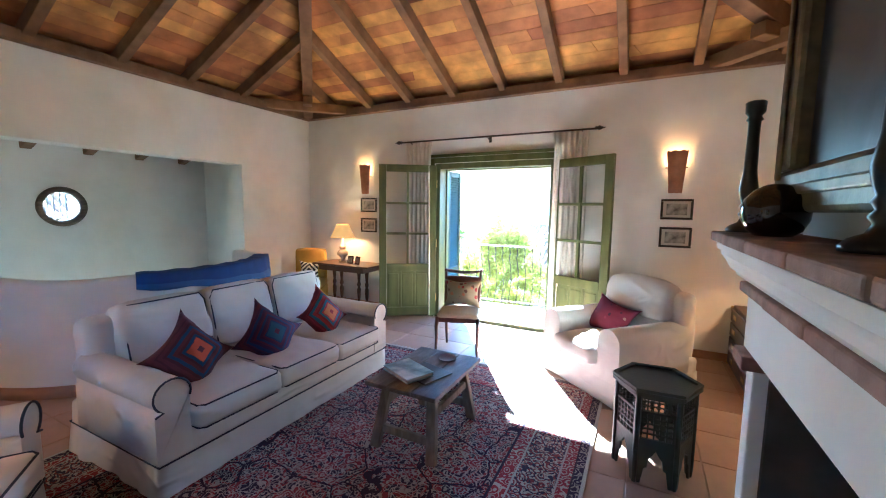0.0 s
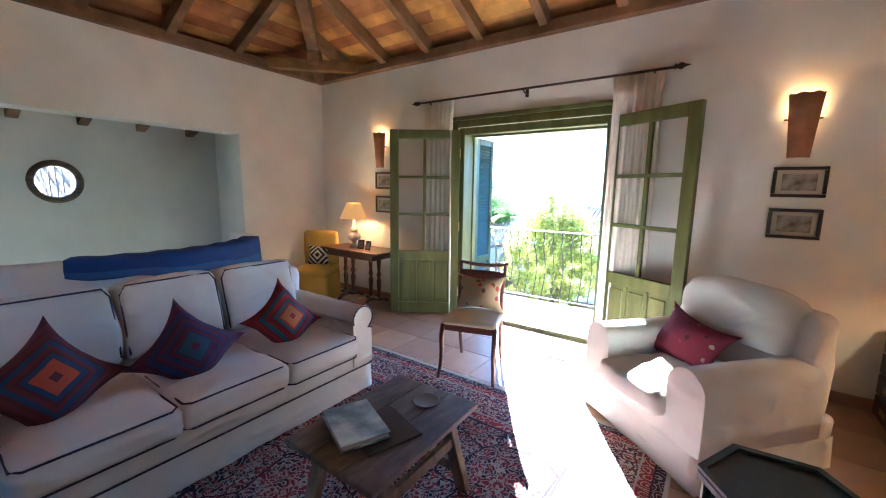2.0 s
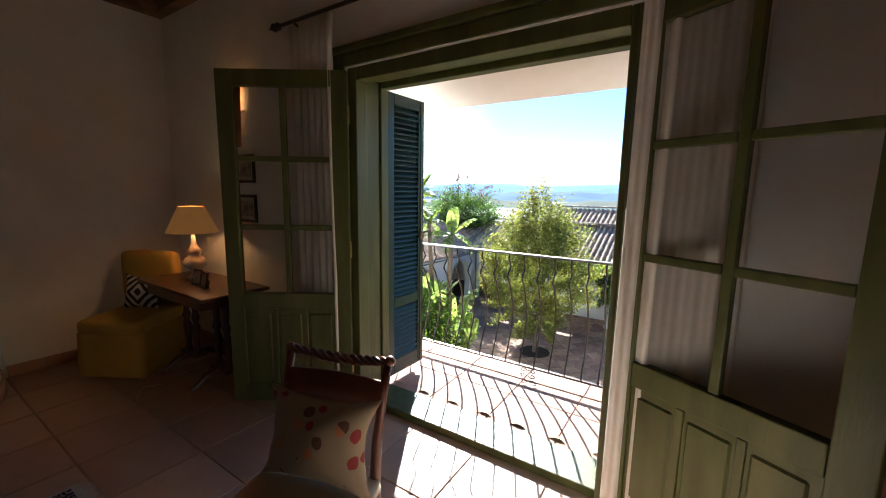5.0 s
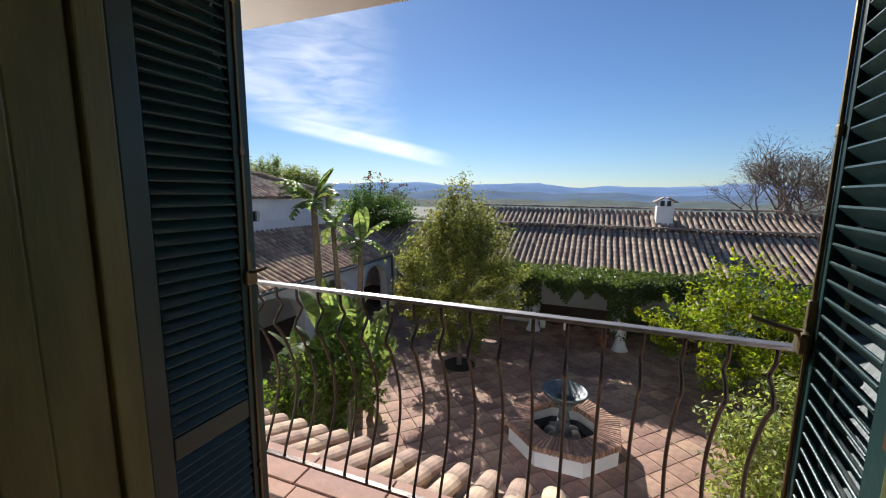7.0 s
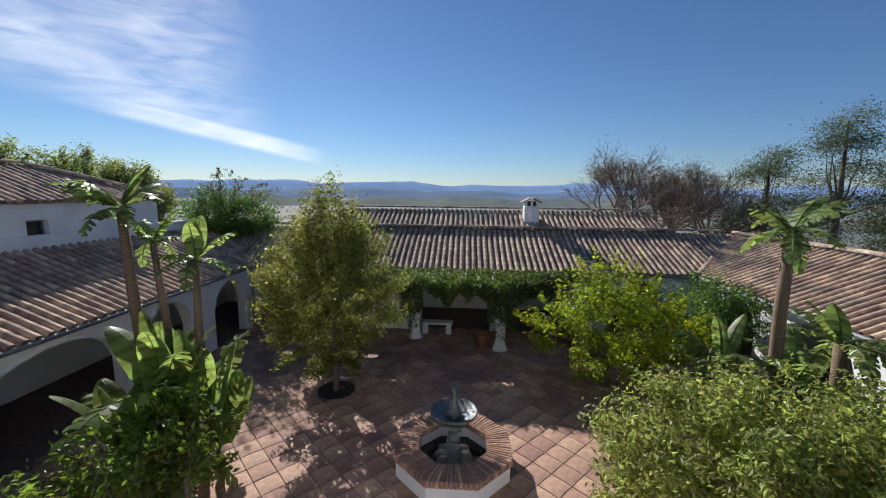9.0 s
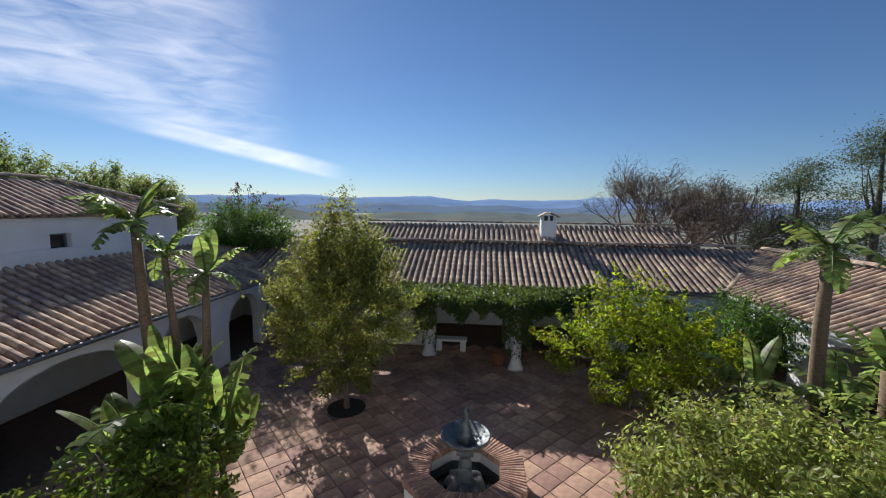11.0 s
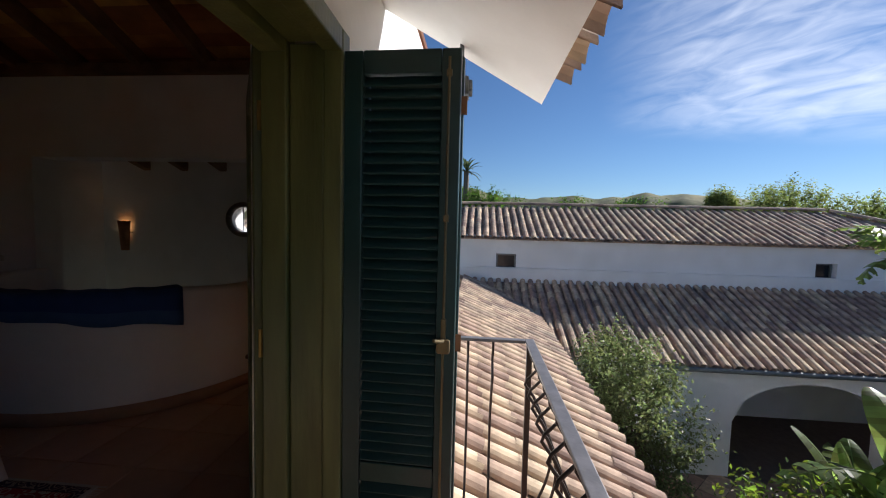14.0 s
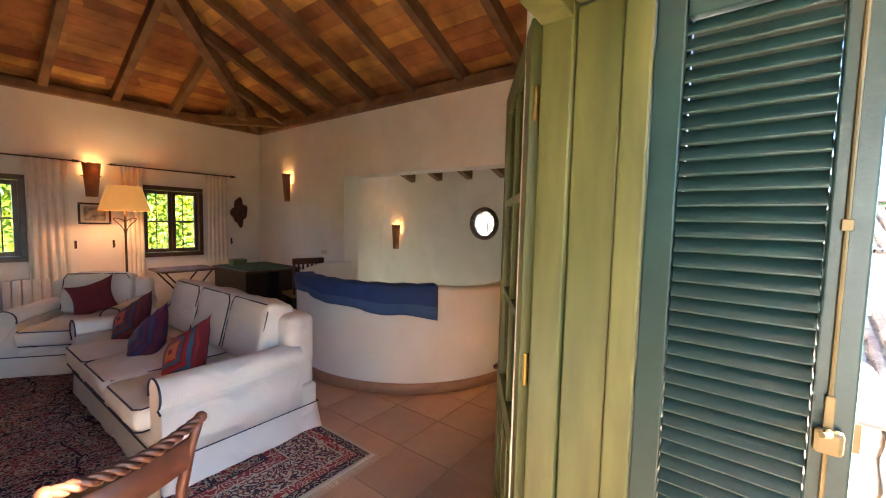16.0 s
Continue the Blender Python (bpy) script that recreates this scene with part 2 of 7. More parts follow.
def rug_material(hx, hy):
    """A knotted carpet: dark field with scrolling cream and red motifs, and four borders."""
    m, nt, b, vec, xyz = blank("oriental_rug", 0.95)
    wob = noise_of(nt, vec, 9, 3)
    warp = nt.nodes.new("ShaderNodeMix")
    warp.data_type = "VECTOR"
    warp.inputs[0].default_value = 0.06
    nt.links.new(vec, warp.inputs[4])
    nt.links.new(wob.outputs["Color"], warp.inputs[5])
    # mirror the pattern as a loom does
    fold = nt.nodes.new("ShaderNodeVectorMath")
    fold.operation = "ABSOLUTE"
    nt.links.new(warp.outputs[1], fold.inputs[0])

    def cells(scale, feature):
        v = nt.nodes.new("ShaderNodeTexVoronoi")
        v.feature = feature
        v.inputs["Scale"].default_value = scale
        v.inputs["Randomness"].default_value = 0.75
        nt.links.new(fold.outputs[0], v.inputs["Vector"])
        return v
    big, big_edge, small = cells(3.4, "F1"), cells(3.4, "DISTANCE_TO_EDGE"), cells(19.0, "F1")
    rings = node_math(nt, "SINE", node_math(nt, "MULTIPLY", big.outputs["Distance"], 46.0))
    scroll = node_math(nt, "SINE", node_math(nt, "MULTIPLY", small.outputs["Distance"], 22.0))
    vine = node_math(nt, "SINE", node_math(nt, "MULTIPLY", noise_of(nt, fold.outputs[0], 11, 2).outputs[0], 60.0))
    hue = small.outputs["Color"]
    sep = nt.nodes.new("ShaderNodeSeparateColor")
    nt.links.new(hue, sep.inputs[0])
    field = node_mix(nt, node_math(nt, "GREATER_THAN", sep.outputs[0], 0.62), (0.032, 0.024, 0.04), (0.17, 0.028, 0.034))
    field = node_mix(nt, node_math(nt, "GREATER_THAN", rings, 0.55), field, (0.20, 0.034, 0.04))
    field = node_mix(nt, node_math(nt, "GREATER_THAN", scroll, 0.62), field, (0.30, 0.235, 0.20))
    field = node_mix(nt, node_math(nt, "GREATER_THAN", vine, 0.72), field, (0.34, 0.28, 0.235))
    field = node_mix(nt, node_math(nt, "LESS_THAN", big_edge.outputs["Distance"], 0.016), field, (0.03, 0.02, 0.035))
    edge = node_math(nt, "MINIMUM", node_math(nt, "SUBTRACT", hx, node_math(nt, "ABSOLUTE", xyz[0])),
                     node_math(nt, "SUBTRACT", hy, node_math(nt, "ABSOLUTE", xyz[1])))
    pale = node_mix(nt, node_math(nt, "GREATER_THAN", scroll, 0.1), (0.42, 0.37, 0.31), (0.20, 0.05, 0.055))
    pale = node_mix(nt, node_math(nt, "GREATER_THAN", vine, 0.5), pale, (0.045, 0.04, 0.07))
    red = node_mix(nt, node_math(nt, "GREATER_THAN", scroll, 0.55), (0.24, 0.04, 0.05), (0.40, 0.35, 0.29))
    dark = node_mix(nt, node_math(nt, "GREATER_THAN", scroll, 0.5), (0.04, 0.03, 0.055), (0.30, 0.25, 0.21))
    col = field
    for limit, paint in ((0.46, (0.04, 0.03, 0.05)), (0.445, red), (0.37, (0.40, 0.36, 0.31)), (0.36, pale), (0.145, (0.38, 0.34, 0.3)),
                         (0.135, red), (0.075, (0.05, 0.035, 0.05)), (0.066, dark), (0.02, (0.42, 0.39, 0.35))):
        col = node_mix(nt, node_math(nt, "LESS_THAN", edge, limit), col, paint)
    grain = noise_of(nt, vec, 160, 2)
    wear = noise_of(nt, vec, 2.3, 4)
    lift = node_math(nt, "ADD", node_math(nt, "MULTIPLY", grain.outputs[0], 0.8), node_math(nt, "MULTIPLY", wear.outputs[0], 1.35))
    mul = nt.nodes.new("ShaderNodeMix")
    mul.data_type, mul.blend_type = "RGBA", "MULTIPLY"
    mul.inputs[0].default_value = 1.0
    nt.links.new(col, mul.inputs[6])
    nt.links.new(lift, mul.inputs[7])
    nt.links.new(mul.outputs[2], b.inputs["Base Color"])
    bp = nt.nodes.new("ShaderNodeBump")
    bp.inputs["Strength"].default_value, bp.inputs["Distance"].default_value = 0.5, 0.004
    nt.links.new(grain.outputs[0], bp.inputs["Height"])
    nt.links.new(bp.outputs[0], b.inputs["Normal"])
    b.inputs["Specular IOR Level"].default_value = 0.1
    return m


def square_rings(name, colors, middle, freq):
    """Patchwork cover: concentric square bands of two or three colours round a middle patch."""
    m, nt, b, vec, xyz = blank(name, 0.9)
    wob = noise_of(nt, vec, 12, 2)
    d = node_math(nt, "MAXIMUM", node_math(nt, "ABSOLUTE", xyz[0]), node_math(nt, "ABSOLUTE", xyz[1]))
    d = node_math(nt, "ADD", d, node_math(nt, "MULTIPLY", wob.outputs[0], 0.012))
    band = node_math(nt, "FRACT", node_math(nt, "MULTIPLY", d, freq))
    col = node_mix(nt, node_math(nt, "GREATER_THAN", band, 0.36), colors[0], colors[1])
    col = node_mix(nt, node_math(nt, "GREATER_THAN", band, 0.72), col, colors[2])
    far = node_math(nt, "GREATER_THAN", d, 0.152)
    col = node_mix(nt, far, col, node_mix(nt, node_math(nt, "GREATER_THAN", band, 0.5), colors[2], colors[0]))
    col = node_mix(nt, node_math(nt, "LESS_THAN", d, 0.060), col, middle)
    col = node_mix(nt, node_math(nt, "LESS_THAN", d, 0.022), col, colors[2])
    nt.links.new(col, b.inputs["Base Color"])
    g = noise_of(nt, vec, 180, 2)
    bp = nt.nodes.new("ShaderNodeBump")
    bp.inputs["Strength"].default_value, bp.inputs["Distance"].default_value = 0.4, 0.003
    nt.links.new(g.outputs[0], bp.inputs["Height"])
    nt.links.new(bp.outputs[0], b.inputs["Normal"])
    return m


def spots(name, ground, marks, scale, thresh, rough=0.9):
    """Printed or stitched cloth: scattered motifs of several colours on a ground."""
    m, nt, b, vec, xyz = blank(name, rough)
    v = nt.nodes.new("ShaderNodeTexVoronoi")
    v.inputs["Scale"].default_value = scale
    nt.links.new(vec, v.inputs["Vector"])
    sep = nt.nodes.new("ShaderNodeSeparateColor")
    nt.links.new(v.outputs["Color"], sep.inputs[0])
    pick = node_mix(nt, node_math(nt, "GREATER_THAN", sep.outputs[0], 0.45), marks[0], marks[1])
    pick = node_mix(nt, node_math(nt, "GREATER_THAN", sep.outputs[1], 0.7), pick, marks[2])
    on = node_math(nt, "LESS_THAN", node_math(nt, "ADD", v.outputs["Distance"], node_math(nt, "MULTIPLY", noise_of(nt, vec, 40).outputs[0], 0.25)), thresh)
    nt.links.new(node_mix(nt, on, ground, pick), b.inputs["Base Color"])
    return m


def painting_material():
    """A dark oil picture: grey cloud and rock masses over a brown ground."""
    m, nt, b, vec, xyz = blank("oil_painting", 0.35)
    n1, n2 = noise_of(nt, vec, 2.6, 8), noise_of(nt, vec, 9, 6)
    n1.inputs["Distortion"].default_value = 1.2
    ramp = nt.nodes.new("ShaderNodeValToRGB")
    nt.links.new(n1.outputs[0], ramp.inputs[0])
    els = ramp.color_ramp.elements
    els[0].position, els[0].color = 0.32, (0.025, 0.027, 0.03, 1)
    els[1].position, els[1].color = 0.72, (0.30, 0.30, 0.30, 1)
    e = els.new(0.52)
    e.color = (0.075, 0.08, 0.085, 1)
    mul = nt.nodes.new("ShaderNodeMix")
    mul.data_type, mul.blend_type = "RGBA", "OVERLAY"
    mul.inputs[0].default_value = 0.6
    nt.links.new(ramp.outputs[0], mul.inputs[6])
    nt.links.new(n2.outputs[0], mul.inputs[7])
    nt.links.new(mul.outputs[2], b.inputs["Base Color"])
    return m


def print_material():
    m, nt, b, vec, xyz = blank("old_print", 0.5)
    n = noise_of(nt, vec, 14, 7)
    ramp = nt.nodes.new("ShaderNodeValToRGB")
    nt.links.new(n.outputs[0], ramp.inputs[0])
    els = ramp.color_ramp.elements
    els[0].position, els[0].color = 0.35, (0.10, 0.09, 0.075, 1)
    els[1].position, els[1].color = 0.6, (0.42, 0.38, 0.32, 1)
    nt.links.new(ramp.outputs[0], b.inputs["Base Color"])
    return m


PRINT = print_material()
PAPER = mat("cream_mount", (0.55, 0.50, 0.42), 0.8, var=0.05)
BLACKWOOD = mat("black_lacquer_wood", (0.018, 0.014, 0.012), 0.3, var=0.2)
CLAY = mat("fired_clay", (0.36, 0.16, 0.08), 0.85, var=0.25, scale=10, bump=0.3, bscale=30, second=(0.22, 0.09, 0.05), mix=0.6)
BRICK = mat("old_brick", (0.33, 0.19, 0.14), 0.9, var=0.25, scale=14, bump=0.5, bscale=35, second=(0.45, 0.36, 0.30), mix=0.5, random_by=0.15)
BLUECLOTH = mat("blue_cotton", (0.02, 0.055, 0.20), 0.85, var=0.12, scale=9, bump=0.2, bscale=12)
BLUECLOTH2 = mat("faded_blue_cotton", (0.05, 0.11, 0.27), 0.85, var=0.12, scale=9, bump=0.2, bscale=12)
YELLOW = mat("mustard_cover", (0.46, 0.30, 0.05), 0.9, var=0.08, bump=0.2, bscale=20)
CURTAIN = mat("unbleached_curtain", (0.82, 0.77, 0.69), 0.9, var=0.06, bump=0.15, bscale=80)
CREAM = mat("cream_seat", (0.50, 0.42, 0.31), 0.9, var=0.08, bump=0.1)
GOLDFRAME = mat("dull_gilt", (0.20, 0.155, 0.09), 0.45, 0.3, var=0.3, scale=20)
BRASS = mat("brass", (0.55, 0.38, 0.14), 0.35, 1.0, var=0.1, bump=0)
SOOT = mat("sooty_lining", (0.075, 0.066, 0.06), 0.95, var=0.3)
CERAMIC = mat("glazed_white_ceramic", (0.68, 0.64, 0.57), 0.25, var=0.12, scale=18, bump=0.02, second=(0.35, 0.40, 0.48), mix=0.4, mscale=22)
GREENSTOOL = mat("black_green_paint", (0.016, 0.028, 0.026), 0.4, var=0.3, scale=12, bump=0.15, second=(0.05, 0.065, 0.055), mix=0.5)
DARKGLASS = mat("dark_bottle_glass", (0.015, 0.014, 0.009), 0.08, var=0.1, bump=0.0, spec=0.8)
SHADE = glow("lit_lamp_shade", (0.85, 0.40, 0.11), 0.022)
SHADE.node_tree.nodes["Principled BSDF"].inputs["Roughness"].default_value = 0.9
CRIMSON = spots("crimson_embroidery", (0.16, 0.012, 0.03), ((0.34, 0.22, 0.16), (0.05, 0.01, 0.02), (0.22, 0.03, 0.05)), 13, 0.30)
FLORAL = spots("floral_needlework", (0.31, 0.23, 0.14), ((0.26, 0.03, 0.03), (0.12, 0.05, 0.03), (0.45, 0.17, 0.08)), 15, 0.42)
GREENTOP = mat("green_baize", (0.03, 0.085, 0.05), 0.95, var=0.1)

# ---------------------------------------------------------------- the room
XW, XE, YS, YN = -5.0, 1.15, -1.05, 5.0
ZP = 2.85
DX0, DX1, DZ = -2.70, -1.10, 2.10
FY = 5.275                                           # outer face of the front wall
bm = bmesh.new()
wall_with_holes(bm, "y", YN, FY - YN, XW - .3, XE + .3, -0.25, ZP, [(DX0, DX1, -0.02, DZ)])
setting("wall_north", bm, PLASTER, "white plastered wall with a wide garden door opening")
bm = bmesh.new()
wall_with_holes(bm, "x", XW - .26, 0.26, YS - .3, YN, -0.25, ZP, [(1.18, 3.80, -0.2, 2.055)])
setting("wall_west", bm, PLASTER, "white plastered wall opening onto the stairwell")
WINS = [(-4.10, -3.31, 0.88, 1.88), (-2.25, -1.46, 0.90, 1.89)]
bm = bmesh.new()
wall_with_holes(bm, "y", YS - .35, 0.35, XW - .26, XE + .3, -0.25, ZP, WINS)
setting("wall_south", bm, PLASTER, "white plastered wall with two small windows")
setting("wall_east", bx(XE, XE + .3, YS, YN, -.25, ZP), PLASTER, "plain white plastered wall beside the fireplace")
ground_slab = setting("floor", bx(XW - .0, XE + .3, YS - .3, FY, -.28, -0.008), GROUT, "terracotta tiled floor with pale joints")

# stairwell beyond the west opening
SX, SY0, SY1 = -6.55, 0.35, 4.25
bm = bmesh.new()
seg = 28
hole_r, hole_y, hole_z = 0.185, 2.47, 1.46
ring_in, ring_out = [], []
for d in (0.0, -0.28):
    ri, ro = [], []
    for i in range(seg):
        a = 2 * math.pi * (i + 0.5) / seg
        c, s = math.cos(a), math.sin(a)
        ri.append(bm.verts.new((SX + d, hole_y + hole_r * c, hole_z + hole_r * s)))
        k = min((SY1 - hole_y if c > 0 else hole_y - SY0) / max(abs(c), 1e-6), (3.3 - hole_z if s > 0 else hole_z + 2.8) / max(abs(s), 1e-6))
        ro.append(bm.verts.new((SX + d, hole_y + k * c, hole_z + k * s)))
    for i in range(seg):
        j = (i + 1) % seg
        bm.faces.new((ri[i], ri[j], ro[j], ro[i]))
    ring_in.append(ri)
for i in range(seg):
    j = (i + 1) % seg
    bm.faces.new((ring_in[0][i], ring_in[0][j], ring_in[1][j], ring_in[1][i]))
bmesh.ops.recalc_face_normals(bm, faces=bm.faces)
setting("wall_stair_back", bm, PLASTER, "white stairwell wall with a round porthole")
setting("wall_stair_south", bx(SX - .28, XW - .26, SY0 - .2, SY0, -2.8, 3.3), PLASTER, "white stairwell side wall")
setting("wall_stair_north", bx(SX - .28, XW - .26, SY1, SY1 + .2, -2.8, 3.3), PLASTER, "white stairwell side wall")
setting("floor_stair", bx(SX - .28, XW, SY0 - .2, SY1 + .2, -2.9, -2.8), FLOOR_TILE, "terracotta floor at the foot of the stairs")
bm = bmesh.new()
beam(bm, (SX - .3, 2.5, 2.22), (XW - .24, 2.5, 2.74), 4.2, 0.06)
setting("ceiling_stair", bm, PLANK, "boarded lean-to ceiling over the stairs")
for i, yy in enumerate((1.05, 1.62, 2.19, 2.76, 3.33, 3.9)):
    bm = bmesh.new()
    beam(bm, (SX - .02, yy, 2.19), (XW - .27, yy, 2.62), 0.10, 0.15, 0.008)
    tagged(link("rafter", bm, BEAM), "short dark rafter over the stairwell", "rafter", "stairwell rafters", "structure")
# porthole frame and pane
port = thing("porthole_window", "round porthole window with a dark wooden ring", "window", pose(SX, hole_y, hole_z, 0, 90, 0))
bm = bmesh.new()
lathe(bm, [(0.175, -0.02), (0.235, -0.02), (0.245, 0.0), (0.235, 0.035), (0.185, 0.03), (0.175, -0.02)], 36, cap=False)
part("ring", bm, OLDWOOD, port, "weathered wooden ring", True)
bm = bmesh.new()
lathe(bm, [(0.183, -0.10), (0.183, -0.096)], 28)
pane = part("pane", bm, GLASS, port)
pane.visible_shadow = False
bm = bmesh.new()
for k in (-0.09, -0.03, 0.03, 0.09):
    box(bm, -0.18, 0.18, k - 0.008, k + 0.008, -0.16, -0.15)
part("bar", bm, mat("white_paint", (0.75, 0.75, 0.75), 0.5), port, "white outer slats")

# curved parapet of the stair
CX, CY, RO, TH, DH = -4.96, 2.49, 1.27, 0.15, 0.91
bm = bmesh.new()
n = 48
prev = None
for i in range(n + 1):
    a = radians(-92 + 184 * i / n)
    h = DH + 0.012 * math.sin(i * 0.4)
    prof = [(RO, -0.01), (RO, h - 0.03), (RO - 0.03, h), (RO - TH + .03, h), (RO - TH, h - .03), (RO - TH, -1.2)]
    row = [bm.verts.new((CX + r * math.cos(a), CY + r * math.sin(a), z)) for r, z in prof]
    if prev:
        for k in range(len(prof) - 1):
            bm.faces.new((prev[k], row[k], row[k + 1], prev[k + 1]))
    prev = row
bmesh.ops.recalc_face_normals(bm, faces=bm.faces)
setting("parapet", bm, PLASTER, "curved white plastered parapet round the stairwell", True, "parapet")
bm = bmesh.new()
prev = None
for i in range(n + 1):
    a = radians(-90 + 180 * i / n)
    row = [bm.verts.new((CX + r * math.cos(a), CY + r * math.sin(a), z)) for r, z in ((RO + .003, 0), (RO + .022, 0), (RO + .02, 0.085), (RO + .003, 0.09))]
    if prev:
        for k in range(3):
            bm.faces.new((prev[k], row[k], row[k + 1], prev[k + 1]))
    prev = row
bmesh.ops.recalc_face_normals(bm, faces=bm.faces)
SKIRT = mat("clay_skirting", (0.40, 0.22, 0.14), 0.6, var=0.1)
setting("baseboard_parapet", bm, SKIRT, "terracotta skirting round the curved parapet", True, "baseboard")
for nm, a in (("baseboard_north_w", (XW, DX0 - .1, YN - .014, YN, 0, .085)), ("baseboard_north_e", (DX1 + .1, XE, YN - .014, YN, 0, .085)),
              ("baseboard_south", (XW, XE, YS, YS + .014, 0, .085)), ("baseboard_west_s", (XW, XW + .014, YS + .02, 1.18, 0, .085)),
              ("baseboard_west_n", (XW, XW + .014, 3.81, YN - .02, 0, .085)), ("baseboard_east", (XE - .014, XE, 2.1, YN - .02, 0, .085))):
    setting(nm, bx(*a, bevel=0.004), SKIRT, "terracotta skirting tiles along the wall", False, "baseboard")

# blue cloth over the parapet
bm = bmesh.new()
cols, rows_ = 40, 11
grid = []
for i in range(cols + 1):
    u = i / cols
    a = radians(-25 + 76 * u)
    line = []
    drop = 0.11 + 0.16 * u + 0.012 * math.sin(u * 20)
    for j in range(rows_ + 1):
        v = j / rows_
        wave = 0.008 * math.sin(u * 31 + j) + 0.006 * math.sin(u * 53 - j * 1.3)
        if v < 0.55:
            s = v / 0.55
            r, z = RO - TH - 0.02 + s * (TH + 0.035), DH + 0.018 + 0.004 * math.sin(u * 40)
            if s < 0.12:
                z -= 0.03
        else:
            s = (v - 0.55) / 0.45
            r, z = RO + 0.018 + wave * s + 0.01 * s, DH + 0.012 - s * drop
        line.append(bm.verts.new((CX + r * math.cos(a), CY + r * math.sin(a), z)))
    grid.append(line)
for i in range(cols):
    for j in range(rows_):
        f = bm.faces.new((grid[i][j], grid[i + 1][j], grid[i + 1][j + 1], grid[i][j + 1]))
        f.material_index = 1 if j > 8 else 0
throw = link("blue_throw", bm, [BLUECLOTH, BLUECLOTH2], True)
sol = throw.modifiers.new("thick", "SOLIDIFY")
sol.thickness = 0.006
tagged(throw, "blue cotton throw draped over the curved white parapet", "throw")

# ---------------------------------------------------------------- roof timbers over the room
SL = 0.44
AX, AY = (XW + XE) / 2, (YS + YN) / 2
AZ = 3.02 + SL * (YN - AY)
bm = bmesh.new()
zb = 3.02
# boards laid across the rafters on the four slopes, each one a thin piece of its own
board = 0.145


def slope_boards(bm, corner_a, corner_b, apex):
    a, b, p = Vector(corner_a), Vector(corner_b), Vector(apex)
    mid = (a + b) / 2
    up = p - mid
    ln = up.length
    nb = int(ln / board)
    nrm = (b - a).normalized().cross(up.normalized())
    if nrm.z < 0:
        nrm.negate()
    rnd = random.Random(int(abs(a.x * 31 + a.y * 57)))
    for k in range(nb + 1):
        s0, s1 = k / (nb + 1) + 0.0006, (k + 1) / (nb + 1) - 0.0006
        l0, r0 = a.lerp(p, s0), b.lerp(p, s0)
        l1, r1 = a.lerp(p, s1), b.lerp(p, s1)
        cuts = [0.0]
        w = (r0 - l0).length
        while cuts[-1] * w + 2.6 < w:
            cuts.append(cuts[-1] + (1.1 + 1.4 * rnd.random()) / w)
        cuts.append(1.0)
        dz = nrm * (0.003 * rnd.random())
        for c0, c1 in zip(cuts, cuts[1:]):
            lo = [l0.lerp(r0, c0 + .0004) + dz, l0.lerp(r0, c1 - .0004) + dz, l1.lerp(r1, c1 - .0004) + dz, l1.lerp(r1, c0 + .0004) + dz]
            hi = [q + nrm * 0.025 for q in lo]
            vl, vh = [bm.verts.new(q) for q in lo], [bm.verts.new(q) for q in hi]
            bm.faces.new(vl)
            bm.faces.new(list(reversed(vh)))
            for i in range(4):
                j = (i + 1) % 4
                bm.faces.new((vl[j], vl[i], vh[i], vh[j]))


o = 0.28
zl = zb - SL * o
cs = [(XW - o, YS - o, zl), (XE + o, YS - o, zl), (XE + o, YN + o, zl), (XW - o, YN + o, zl)]
apex = (AX, AY, AZ)
for i in range(4):
    slope_boards(bm, cs[i], cs[(i + 1) % 4], apex)
bmesh.ops.recalc_face_normals(bm, faces=bm.faces)
# a dark underlay closes the gaps between boards
for i in range(4):
    q = [Vector(v) + Vector((0, 0, 0.045)) for v in (cs[i], cs[(i + 1) % 4], apex)]
    bm.faces.new([bm.verts.new(v) for v in q])
setting("ceiling", bm, PLANK, "pyramid ceiling of warm varnished pine boards")

RAFTER = mat("planed_rafter", (0.27, 0.145, 0.06), 0.6, var=0.3, scale=5, bump=0.25, bscale=30, second=(0.13, 0.06, 0.03), mix=0.6)


def rafter(name, a, b, w, h, label, material=None):
    bm = bmesh.new()
    beam(bm, a, b, w, h, 0.008)
    for v in bm.verts:
        v.co += Vector((noise.noise(v.co * 1.3), noise.noise(v.co * 1.7 + Vector((3, 1, 2))), 0)) * 0.008
    return tagged(link(name, bm, material or RAFTER), label, "rafter", "roof timbers", "structure")


def roof_z(d):
    return 3.02 + SL * d


hr = 0.075
for i in range(10):
    x = -0.55 + (i - 8) * 0.66 + 0.66 + 0.11
    d = min(x - XW, XE - x)
    if d > 0.25:
        dd = min(d, YN - AY) - 0.02
        for y0, sgn in ((YN, -1), (YS, 1)):
            rafter("rafter", (x, y0 - sgn * 0.05, roof_z(-.05) - hr), (x, y0 + sgn * dd, roof_z(dd) - hr), 0.085, 0.13, "squared pine rafter under the ceiling boards")
for i in range(9):
    y = 3.80 - i * 0.67
    d = min(y - YS, YN - y)
    if d > 0.25:
        dd = min(d, AX - XW) - 0.02
        for x0, sgn in ((XW, 1), (XE, -1)):
            rafter("rafter", (x0 - sgn * 0.05, y, roof_z(-.05) - hr), (x0 + sgn * dd, y, roof_z(dd) - hr), 0.085, 0.13, "squared pine rafter under the ceiling boards", BEAM if x0 == XW else None)
